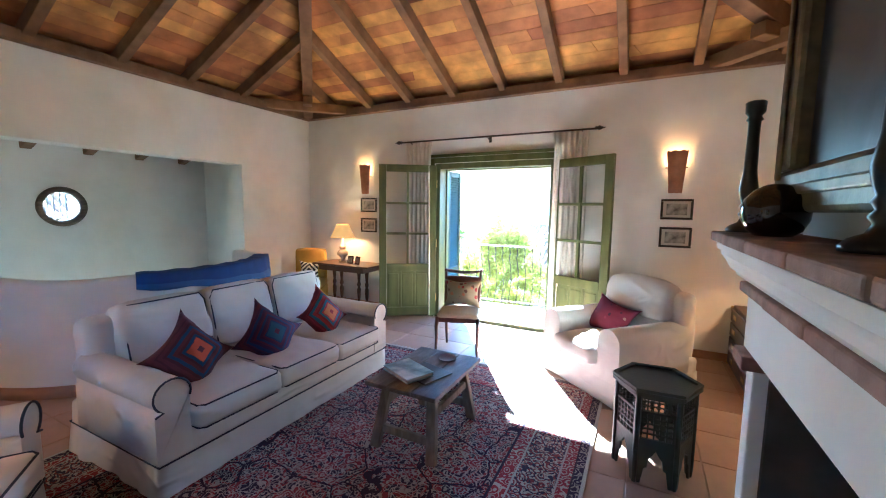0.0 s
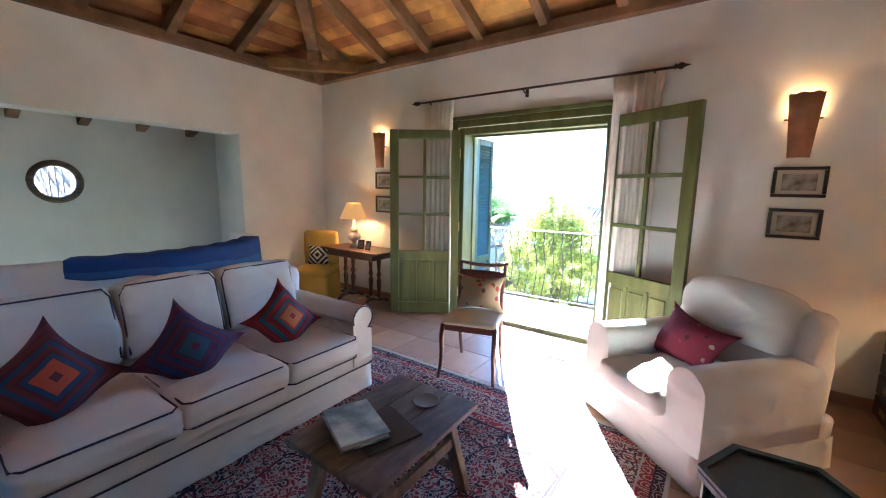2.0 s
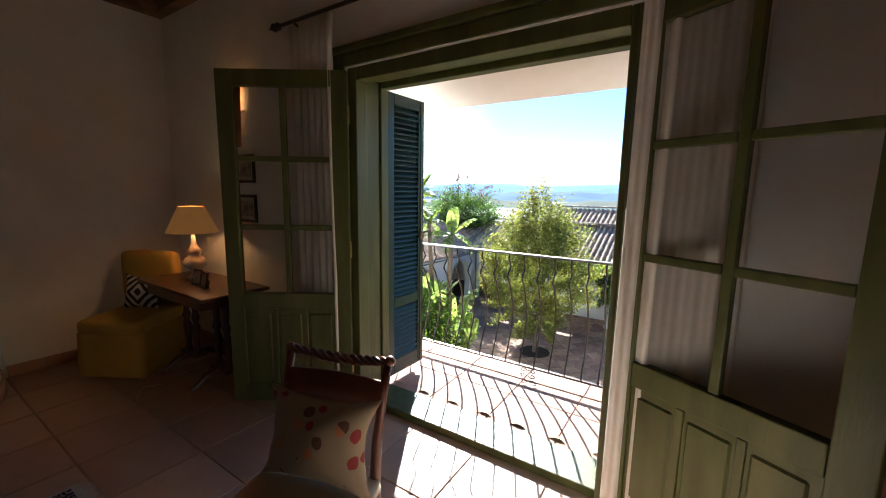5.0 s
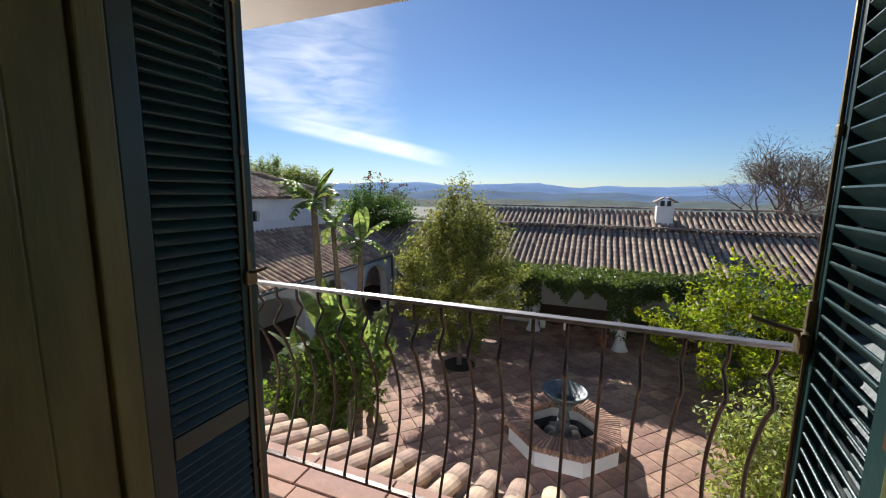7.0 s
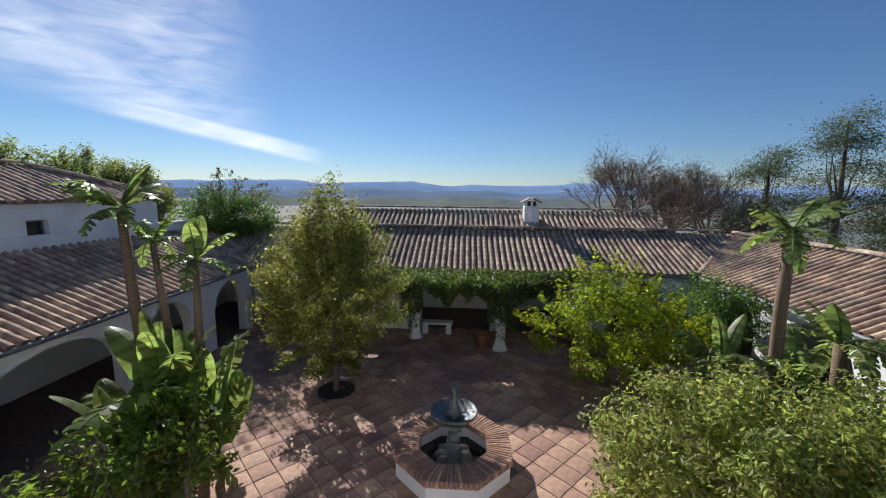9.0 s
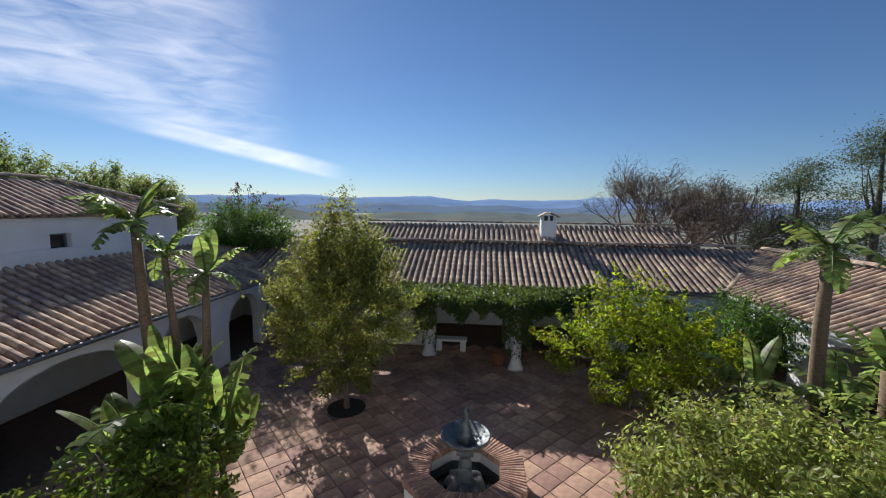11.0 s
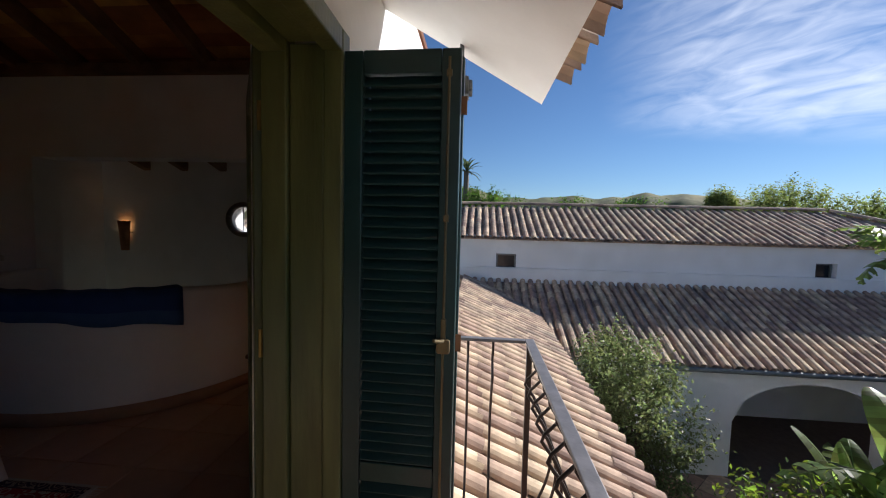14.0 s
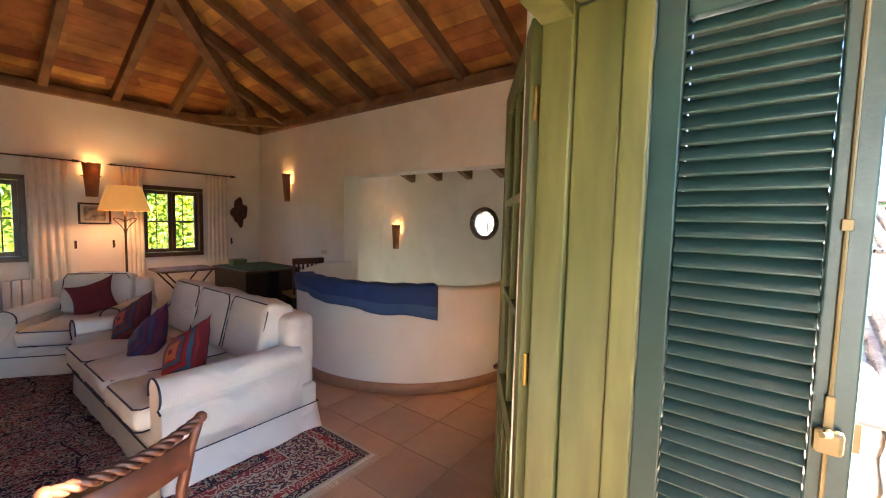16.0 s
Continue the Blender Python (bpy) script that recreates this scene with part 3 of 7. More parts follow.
for cx_, cy_ in ((XW, YN), (XE, YN), (XE, YS), (XW, YS)):
    sx, sy = (1 if cx_ == XW else -1), (1 if cy_ == YS else -1)
    rafter("hip_rafter", (cx_ + sx * .05, cy_ + sy * .05, roof_z(0.05) - .1), (AX, AY, AZ - .1), 0.13, 0.2, "heavy hip rafter rising from the corner", BEAM)
    rafter("angle_tie", (cx_ + sx * .88, cy_ - sy * .03, 2.93), (cx_ - sx * .03, cy_ + sy * .88, 2.93), 0.11, 0.12, "diagonal corner tie beam", RAFTER)
    rafter("dragon_block", (cx_ + sx * .14, cy_ + sy * .14, 2.98), (cx_ + sx * .58, cy_ + sy * .58, 2.98), 0.12, 0.11, "short dragon beam on the corner tie", RAFTER)
for nm, a, b in (("wall_plate", (XW - .04, YN - .02, 2.90), (XE + .04, YN - .02, 2.90)), ("wall_plate", (XW - .04, YS + .02, 2.90), (XE + .04, YS + .02, 2.90)),
                 ("wall_plate", (XW + .02, YS + .05, 2.90), (XW + .02, YN - .09, 2.90)), ("wall_plate", (XE - .02, YS + .05, 2.90), (XE - .02, YN - .09, 2.90))):
    rafter(nm, a, b, 0.13, 0.10, "dark timber plate along the top of the wall", BEAM)
for nm, a in (("wall_top_north", (XW - .3, XE + .3, YN + .05, FY - .05, ZP, 3.05)), ("wall_top_south", (XW - .26, XE + .3, YS - .33, YS - .05, ZP, 3.05)),
              ("wall_top_west", (XW - .26, XW - .05, YS, YN, ZP, 3.05)), ("wall_top_east", (XE + .05, XE + .3, YS, YN, ZP, 3.05))):
    setting(nm, bx(*a), BEAM, "dark packing above the wall plate")

# ---------------------------------------------------------------- garden door: frame, leaves, shutters
FRAME_Y0, FRAME_Y1 = 5.012, 5.295
dframe = tagged(thing("door_frame", "olive green painted wooden frame of the garden door", "door frame"), kind="structure")
for nm, a in (("jamb", (DX0, DX0 + .07, FRAME_Y0, 5.102, 0, DZ)), ("jamb", (DX0 + .0, DX0 + .055, 5.105, 5.225, 0, DZ - .04)), ("jamb", (DX0, DX0 + .07, 5.228, FRAME_Y1, 0, DZ)),
              ("jamb", (DX1 - .07, DX1, FRAME_Y0, 5.102, 0, DZ)), ("jamb", (DX1 - .055, DX1, 5.105, 5.225, 0, DZ - .04)), ("jamb", (DX1 - .07, DX1, 5.228, FRAME_Y1, 0, DZ)),
              ("lintel", (DX0 + .072, DX1 - .072, FRAME_Y0, 5.102, DZ - .075, DZ)), ("lintel", (DX0 + .058, DX1 - .058, 5.105, 5.225, DZ - .04, DZ)),
              ("lintel", (DX0 + .072, DX1 - .072, 5.228, FRAME_Y1, DZ - .075, DZ)),
              ("threshold", (DX0 + .072, DX1 - .072, 5.06, FRAME_Y1, -.01, 0.035)),
              ("architrave", (DX0 - .09, DX0 - .002, YN - .016, YN - .002, 0, DZ + .075)), ("architrave", (DX1 + .002, DX1 + .09, YN - .016, YN - .002, 0, DZ + .075)),
              ("cornice", (DX0 - .12, DX1 + .12, YN - .035, YN - .002, DZ + .078, DZ + .115)), ("head_board", (DX0, DX1, YN - .016, YN - .002, DZ + .003, DZ + .075))):
    part(nm, bx(*a, bevel=0.006), GREEN, dframe)


def glazed_leaf(name, m, mirror):
    """A door leaf with six panes over three raised panels; its hinge edge is at x = 0 and it runs to x = w."""
    w, h, t = 0.765, 2.045, 0.042
    leaf = thing(name, "olive green panelled door leaf with six panes, standing open", "door", m, "garden door leaves")
    z_mid, z_top = 0.62, 0.10
    for nm, a in (("stile", (0, .095, -t / 2, t / 2, 0, h)), ("stile", (w - .095, w, -t / 2, t / 2, 0, h)),
                  ("top_rail", (.097, w - .097, -t / 2, t / 2, h - .095, h)), ("bottom_rail", (.097, w - .097, -t / 2, t / 2, 0, .12)),
                  ("lock_rail", (.097, w - .097, -t / 2, t / 2, .62, .72))):
        part(nm, bx(*a, bevel=0.005), GREEN, leaf)
    x0, x1, z0, z1 = .097, w - .097, .722, h - .097
    xm = (x0 + x1) / 2
    part("glazing_bar", bx(xm - .016, xm + .016, -.016, .016, z0, z1, bevel=0.004), GREEN, leaf)
    dz = (z1 - z0) / 3
    for k in (1, 2):
        part("glazing_bar", bx(x0, xm - .018, -.016, .016, z0 + k * dz - .016, z0 + k * dz + .016, bevel=0.004), GREEN, leaf)
        part("glazing_bar", bx(xm + .018, x1, -.016, .016, z0 + k * dz - .016, z0 + k * dz + .016, bevel=0.004), GREEN, leaf)
    for i in range(2):
        for k in range(3):
            xa, xb = ((x0, xm - .017), (xm + .017, x1))[i]
            g = part("pane", bx(xa, xb, -.002, .002, z0 + k * dz + (.017 if k else 0), z0 + (k + 1) * dz - (.017 if k < 2 else 0)), GLASS, leaf)
            g.visible_shadow = False
    pw = (w - .194) / 3
    for i in range(3):
        xa = .097 + i * pw
        bm = bmesh.new()
        box(bm, xa, xa + pw, -.009, .009, .122, .618)
        box(bm, xa + .022, xa + pw - .022, -.017, .017, .15, .59, 0.011, seg=1)
        part("panel", bm, GREEN, leaf)
        if i < 2:
            part("muntin", bx(xa + pw - .014, xa + pw + .014, -.02, .02, .122, .618, bevel=0.004), GREEN, leaf)
    for z in (.25, 1.0, 1.8):
        bm = bmesh.new()
        lathe(bm, [(0.009, z - .05), (0.009, z + .05)], 10)
        part("hinge", bm, BRASS, leaf, "worn brass hinge")
    return leaf


hinge_l, free_l = Vector((DX0 + .03, 4.985)), Vector((-3.315, 4.56))
ang = math.degrees(math.atan2(free_l.y - hinge_l.y, free_l.x - hinge_l.x))
glazed_leaf("door_leaf", pose(hinge_l.x, hinge_l.y, 0.03, 0, 0, ang), False)
hinge_r, free_r = Vector((DX1 - .03, 4.985)), Vector((-0.43, 4.615))
ang = math.degrees(math.atan2(free_r.y - hinge_r.y, free_r.x - hinge_r.x))
glazed_leaf("door_leaf", pose(hinge_r.x, hinge_r.y, 0.03, 0, 0, ang), True)


def louvre_shutter(name, m):
    """A louvred shutter panel 0.385 wide, hinge edge at x = 0."""
    w, h, t = 0.385, 1.96, 0.034
    sh = thing(name, "dark green louvred folding shutter, swung open", "shutter", m, "garden door shutters")
    for nm, a in (("stile", (0, .062, -t / 2, t / 2, 0, h)), ("stile", (w - .062, w, -t / 2, t / 2, 0, h)), ("top_rail", (.064, w - .064, -t / 2, t / 2, h - .075, h)),
                  ("bottom_rail", (.064, w - .064, -t / 2, t / 2, 0, .11)), ("mid_rail", (.064, w - .064, -t / 2, t / 2, .50, .57))):
        part(nm, bx(*a, bevel=0.004), SHUTTER, sh)
    bm0 = bx(.064, w - .064, -.023, .023, -.003, .003, bevel=0.002, seg=1)
    first = None
    for lo, hi in ((.115, .495), (.575, h - .08)):
        k = int((hi - lo) / .0345)
        for i in range(k):
            z = lo + (i + .5) * (hi - lo) / k
            mm = pose(0, 0, z, 50, 0, 0)
            if first is None:
                first = part("slat", bm0, SHUTTER, sh)
                first.matrix_basis = mm
            else:
                s = new("slat", first.data)
                s.parent, s.matrix_basis = sh, mm
    for z in (.18, 1.0, 1.8):
        part("hinge", bx(-.012, .012, t / 2, t / 2 + .004, z - .03, z + .03, bevel=.001), mat("copper_hinge", (.26, .13, .07), .4, .8, bump=0) if z == .18 else bpy.data.materials["copper_hinge"], sh, "coppery hinge plate")
    return sh


SH_Y = FRAME_Y1 + .003
s1 = louvre_shutter("shutter", pose(DX0 + .045, SH_Y, 0.07, 0, 0, 88))
s2 = louvre_shutter("shutter", pose(DX0 + .003, SH_Y + .392, 0.065, 0, 0, -91))
s3 = louvre_shutter("shutter", pose(DX1 - .045, SH_Y, 0.07, 0, 0, 81))
s4 = louvre_shutter("shutter", pose(DX1 + .062, SH_Y + .386, 0.065, 0, 0, -99))
BOLT = mat("dull_brass_bolt", (.19, .145, .075), .45, .7, bump=0)
for s, off in ((s1, 1), (s3, -1)):
    bm = bmesh.new()
    yb_ = -.022 * off
    tube(bm, [(.348, yb_, .02), (.348, yb_, 1.93)], .0045)
    box(bm, .340, .356, yb_ - .008, yb_ + .008, .98, 1.09, .003)
    for z in (.3, 1.42, 1.88):
        box(bm, .339, .357, yb_ - .005, yb_ + .005, z - .011, z + .011, .002)
    part("espagnolette", bm, BOLT, s, "long dull brass bolt")
    bm = bmesh.new()
    box(bm, .326, .372, yb_ - .014 * (off > 0) - .004, yb_ + .014 * (off < 0) + .004, .975, 1.025, .009)
    tube(bm, [(.348, yb_ - .012 * off, 1.02), (.345, yb_ - .05 * off, 1.028), (.33, yb_ - .10 * off, 1.045)], [.007, .006, .005], 8)
    part("latch", bm, BOLT, s, "latch box with a small lever")

# curtain rod over the door with gathered curtains
rod = thing("curtain_rod", "black iron curtain rod with pointed finials", "curtain rod")
bm = bmesh.new()
tube(bm, [(-3.17, 4.90, 2.39), (-0.69, 4.90, 2.385)], .011)
part("pole", bm, IRON, rod, "", True)
for x, s in ((-3.17, -1), (-.69, 1)):
    bm = bmesh.new()
    lathe(bm, [(.012, 0), (.024, .01), (.012, .02), (.022, .035), (.026, .05), (.012, .075), (.002, .11)], 12, pose(x, 4.90, 2.39, 0, 90 * s, 0))
    part("finial", bm, IRON, rod, "", True)
for x in (-3.02, -1.92, -.82):
    bm = bmesh.new()
    tube(bm, [(x, 5.0, 2.36), (x, 4.94, 2.36), (x, 4.90, 2.375)], .007)
    box(bm, x - .015, x + .015, 4.985, 5.0, 2.33, 2.40)
    part("bracket", bm, IRON, rod)


def curtain(name, x0, x1, y, z0, z1, folds, depth, label, spread=1.0):
    bm = bmesh.new()
    nx, nz = folds * 8, 14
    g = []
    for i in range(nx + 1):
        u = i / nx
        col = []
        for j in range(nz + 1):
            v = j / nz
            amp = depth * (0.55 + 0.45 * v)
            xx = x0 + (x1 - x0) * (0.5 + (u - 0.5) * (1.0 if v > .95 else 0.92 + .08 * spread * (1 - v)))
            yy = y + amp * math.sin(u * folds * 2 * math.pi + 0.5 * math.sin(v * 3 + u * 5)) * (1 if v < .97 else .6)
            col.append(bm.verts.new((xx, yy, z0 + (z1 - z0) * v)))
        g.append(col)
    for i in range(nx):
        for j in range(nz):
            bm.faces.new((g[i][j], g[i + 1][j], g[i + 1][j + 1], g[i][j + 1]))
    ob = link(name, bm, CURTAIN, True)
    ob.modifiers.new("thick", "SOLIDIFY").thickness = 0.004
    return tagged(ob, label, "curtain", "gathered curtains")


curtain("curtain", -3.12, -2.72, 4.925, 0.03, 2.385, 6, 0.022, "unbleached cotton curtain gathered behind the door leaf")
curtain("curtain", -1.13, -0.74, 4.925, 0.03, 2.385, 6, 0.022, "unbleached cotton curtain gathered behind the door leaf")


# ---------------------------------------------------------------- wall lamps, pictures
def point(name, loc, watts, radius=0.03, color=(1.0, 0.62, 0.28)):
    d = bpy.data.lights.new(name, "POINT")
    d.energy, d.shadow_soft_size, d.color = watts, radius, color
    ob = new(name, d)
    ob.location = loc
    return ob


def sconce(m, watts=0.115):
    """A half-pipe roof tile hung upright on the wall with a bulb behind it; the wall is at y = 0, the room at -y."""
    ob = thing("wall_sconce", "clay roof tile wall lamp glowing warm behind", "wall lamp", m, "clay wall lamps")
    bm = bmesh.new()
    prev = None
    for i in range(13):
        a = radians(-80 + 160 * i / 12)
        row = []
        for z, r in ((0, .062), (.15, .073), (.30, .085), (.42, .097)):
            for off in (0, .011):
                row.append(bm.verts.new(((r - off) * math.sin(a), -.012 - (r - off) * math.cos(a) * .95, z + .006 * math.sin(i * 1.7) * (z > .4))))
        if prev:
            for k in range(0, 6, 2):
                bm.faces.new((prev[k], row[k], row[k + 2], prev[k + 2]))
                bm.faces.new((prev[k + 1], prev[k + 3], row[k + 3], row[k + 1]))
            bm.faces.new((prev[0], prev[1], row[1], row[0]))
            bm.faces.new((prev[6], row[6], row[7], prev[7]))
        prev = row
    bmesh.ops.recalc_face_normals(bm, faces=bm.faces)
    part("tile", bm, CLAY, ob, "", True)
    bm = bmesh.new()
    tube(bm, [(-.1, -.008, .26), (.1, -.008, .26)], .006)
    part("bracket", bm, IRON, ob)
    bm = bmesh.new()
    lathe(bm, [(.004, 0), (.012, .01), (.018, .03), (.016, .05), (.004, .065)], 12, pose(0, -.045, .27))
    part("bulb", bm, glow("warm_bulb", (1, .6, .25), 1.2) if "warm_bulb" not in bpy.data.materials else bpy.data.materials["warm_bulb"], ob, "", True)
    p = point("sconce_light", (0, 0, 0), watts, 0.02, (1.0, 0.48, 0.15))
    p.matrix_world = m @ Matrix.Translation((0, -.05, .36))
    return ob


sconce(pose(0.105, YN, 1.69))
sconce(pose(-3.86, YN, 1.70))
sconce(pose(XW, -0.16, 1.73, 0, 0, 90))
sconce(pose(-2.83, YS, 1.68, 0, 0, 180))
sconce(pose(SX, 0.70, 0.98, 0, 0, 90), .13)


def picture(m, w, h, label, fw=.022, mount=True):
    """A framed print; the wall is at y = 0, the room at -y; origin at its lower middle."""
    ob = thing("framed_print", label, "picture", m, "framed prints")
    for a in ((-w / 2, w / 2, 0, fw), (-w / 2, w / 2, h - fw, h)):
        part("frame_rail", bx(a[0], a[1], -.022, -.002, a[2], a[3], bevel=.004), BLACKWOOD, ob)
    for a in ((-w / 2, -w / 2 + fw), (w / 2 - fw, w / 2)):
        part("frame_stile", bx(a[0], a[1], -.0215, -.002, fw + .001, h - fw - .001, bevel=.004), BLACKWOOD, ob)
    part("mount", bx(-w / 2 + fw, w / 2 - fw, -.008, -.003, fw, h - fw), PAPER, ob)
    part("print", bx(-w / 2 + fw + .03, w / 2 - fw - .03, -.0095, -.0085, fw + .025, h - fw - .025), PRINT, ob)
    return ob


for x, z in ((.132, 1.42), (.135, 1.13), (-3.81, 1.435), (-3.81, 1.137)):
    picture(pose(x, YN, z), .29, .21, "small old print in a thin black frame")
picture(pose(-2.85, YS, 1.335, 0, 0, 180), .32, .27, "small ship print in a thin black frame")

# ---------------------------------------------------------------- south windows with curtains
for wx0, wx1, wz0, wz1 in WINS:
    wn_ = tagged(thing("window", "dark brown casement window with eight panes and iron bars", "window"), kind="structure")
    yb = YS - .10
    for a in ((wx0, wx1, wz0, wz0 + .06), (wx0, wx1, wz1 - .06, wz1)):
        part("frame_rail", bx(a[0], a[1], yb, yb + .13, a[2], a[3], bevel=.004), DARKWOOD, wn_)
    for a in ((wx0, wx0 + .055), (wx1 - .055, wx1)):
        part("frame_stile", bx(a[0], a[1], yb, yb + .129, wz0 + .062, wz1 - .062, bevel=.004), DARKWOOD, wn_)
    xm = (wx0 + wx1) / 2
    for sx0, sx1 in ((wx0 + .057, xm - .002), (xm + .002, wx1 - .057)):
        z0, z1 = wz0 + .064, wz1 - .064
        for nm, a in (("casement_stile", (sx0, sx0 + .045, z0, z1)), ("casement_stile", (sx1 - .045, sx1, z0, z1)), ("casement_rail", (sx0 + .046, sx1 - .046, z0, z0 + .05)),
                      ("casement_rail", (sx0 + .046, sx1 - .046, z1 - .05, z1)), ("glazing_bar", (sx0 + .046, sx1 - .046, (z0 + z1) / 2 - .012, (z0 + z1) / 2 + .012))):
            part(nm, bx(a[0], a[1], yb + .03, yb + .08, a[2], a[3], bevel=.003), DARKWOOD, wn_)
        g = part("pane", bx(sx0 + .046, sx1 - .046, yb + .052, yb + .056, z0 + .05, z1 - .05), GLASS, wn_)
        g.visible_shadow = False
        for k in (1, 2):
            bm = bmesh.new()
            bxx = sx0 + (sx1 - sx0) * k / 3
            tube(bm, [(bxx, YS - .28, wz0), (bxx, YS - .28, wz1)], .007)
            part("bar", bm, IRON, wn_, "black iron bar", True)
for x0, x1 in ((-4.48, -3.06), (-2.64, -1.1)):
    r2 = thing("curtain_rod", "thin black curtain rod with spear finials", "curtain rod")
    bm = bmesh.new()
    tube(bm, [(x0, YS + .09, 2.10), (x1, YS + .09, 2.10)], .009)
    part("pole", bm, IRON, r2, "", True)
    for x, s in ((x0, -1), (x1, 1)):
        bm = bmesh.new()
        lathe(bm, [(.01, 0), (.022, .012), (.01, .024), (.02, .04), (.01, .06), (.002, .09)], 10, pose(x, YS + .09, 2.10, 0, 90 * s, 0))
        part("finial", bm, IRON, r2, "", True)
    for x in (x0 + .08, x1 - .08):
        bm = bmesh.new()
        tube(bm, [(x, YS, 2.08), (x, YS + .09, 2.09)], .006)
        part("bracket", bm, IRON, r2)
for x0, x1 in ((-4.42, -4.12), (-3.34, -3.10), (-2.60, -2.24), (-1.45, -1.15)):
    curtain("curtain", x0, x1, YS + .085, .25, 2.095, 5, .02, "off-white curtain hanging beside the small window")
for x in (-4.52, -3.03, -2.66):
    hk = thing("tieback_hook", "small black iron curtain hook on the wall", "hook", pose(x, YS, 1.08))
    bm = bmesh.new()
    box(bm, -.012, .012, 0, .008, -.05, .05, .002)
    tube(bm, [(0, .005, -.02), (0, .05, -.03), (0, .06, .0)], .005)
    part("hook", bm, IRON, hk)
carv = thing("carved_plaque", "dark carved wooden plaque hanging on the white wall", "wall carving", pose(-4.645, YS, 1.33))
bm = bmesh.new()
outl = []
for i in range(40):
    a = 2 * math.pi * i / 40
    r = 1 + .16 * math.cos(4 * a + .5) + .10 * math.cos(7 * a)
    outl.append((.115 * r * math.cos(a), .21 * r * math.sin(a)))
prism(bm, outl, 0, .03, Matrix(((1, 0, 0, 0), (0, 0, 1, 0), (0, 1, 0, .22), (0, 0, 0, 1))))
bmesh.ops.recalc_face_normals(bm, faces=bm.faces)
part("plaque", bm, DARKWOOD, carv)
bm = bmesh.new()
bmesh.ops.create_uvsphere(bm, u_segments=14, v_segments=8, radius=.06, matrix=Matrix.Translation((0, .03, .22)) @ Matrix.Diagonal((1, .4, 1.6, 1)))
part("boss", bm, DARKWOOD, carv, "", True)
rad = thing("radiator", "white ribbed radiator under the small window", "radiator", pose(-1.85, YS, 0.12))
bm = bmesh.new()
for i in range(14):
    box(bm, -.56 + i * .08, -.56 + i * .08 + .07, .03, .10, 0, .58, .012)
part("rib", bm, mat("radiator_enamel", (.72, .72, .70), .4, bump=0), rad)
part("foot", bx(-.5, .5, .04, .08, -.12, .02), IRON, rad)

# ---------------------------------------------------------------- rug
RX0, RX1, RY0, RY1 = -3.21, -0.37, -0.55, 3.745
rug = link("oriental_rug", bx(-(RX1 - RX0) / 2, (RX1 - RX0) / 2, -(RY1 - RY0) / 2, (RY1 - RY0) / 2, 0, 0.012, bevel=.003), rug_material((RX1 - RX0) / 2, (RY1 - RY0) / 2))
rug.location = ((RX0 + RX1) / 2, (RY0 + RY1) / 2, 0.0)
tagged(rug, "red and navy oriental carpet with cream borders, slightly worn", "rug")
bm = bmesh.new()
rr = random.Random(4)
for k in range(420):
    x = -(RX1 - RX0) / 2 + (RX1 - RX0) * (k + rr.random() * .6) / 420
    dx, ln = (rr.random() - .5) * .02, .035 + rr.random() * .02
    y = (RY1 - RY0) / 2
    bm.faces.new([bm.verts.new(v) for v in ((x - .0028, y - .002, .005), (x + .0028, y - .002, .005), (x + dx + .002, y + ln, .003), (x + dx - .002, y + ln, .003))])
fr = part("fringe", bm, mat("fringe_wool", (.5, .46, .40), .95), rug, "short cream fringe")


# ---------------------------------------------------------------- upholstery
def soft_box(bm, x0, x1, y0, y1, z0, z1, r=.05, crown=0.0, wrinkle=0.006, m=None, seed=0.0, cuts=9):
    """A stuffed block: rounded edges, a swollen top and slight wrinkles."""
    b2 = bmesh.new()
    box(b2, x0, x1, y0, y1, z0, z1, r, seg=3)
    bmesh.ops.subdivide_edges(b2, edges=[e for e in b2.edges if e.calc_length() > .12], cuts=cuts, use_grid_fill=True)
    cx_, cy_, cz_ = (x0 + x1) / 2, (y0 + y1) / 2, (z0 + z1) / 2
    b2.normal_update()
    for v in b2.verts:
        u, w, h = (v.co.x - cx_) / (x1 - x0) * 2, (v.co.y - cy_) / (y1 - y0) * 2, (v.co.z - cz_) / (z1 - z0) * 2
        puff = max(0, 1 - u * u) * max(0, 1 - w * w) * (1 if h > 0 else .3) * abs(h) + max(0, 1 - h * h) * .35 * (abs(u) > .9 or abs(w) > .9)
        nz = noise.noise(v.co * 6 + Vector((seed, seed * 2, 1))) + .6 * noise.noise(v.co * 15 + Vector((seed, 3, seed)))
        v.co += v.normal * (crown * puff + wrinkle * nz)
    if m is not None:
        b2.transform(m)
    me = bpy.data.meshes.new("tmp")
    b2.to_mesh(me)
    b2.free()
    bm.from_mesh(me)
    bpy.data.meshes.remove(me)


def soft(*a, **k):
    bm = bmesh.new()
    soft_box(bm, *a, **k)
    return bm


def piping_loop(pts, r=.006):
    bm = bmesh.new()
    tube(bm, pts, r, 6)
    return bm


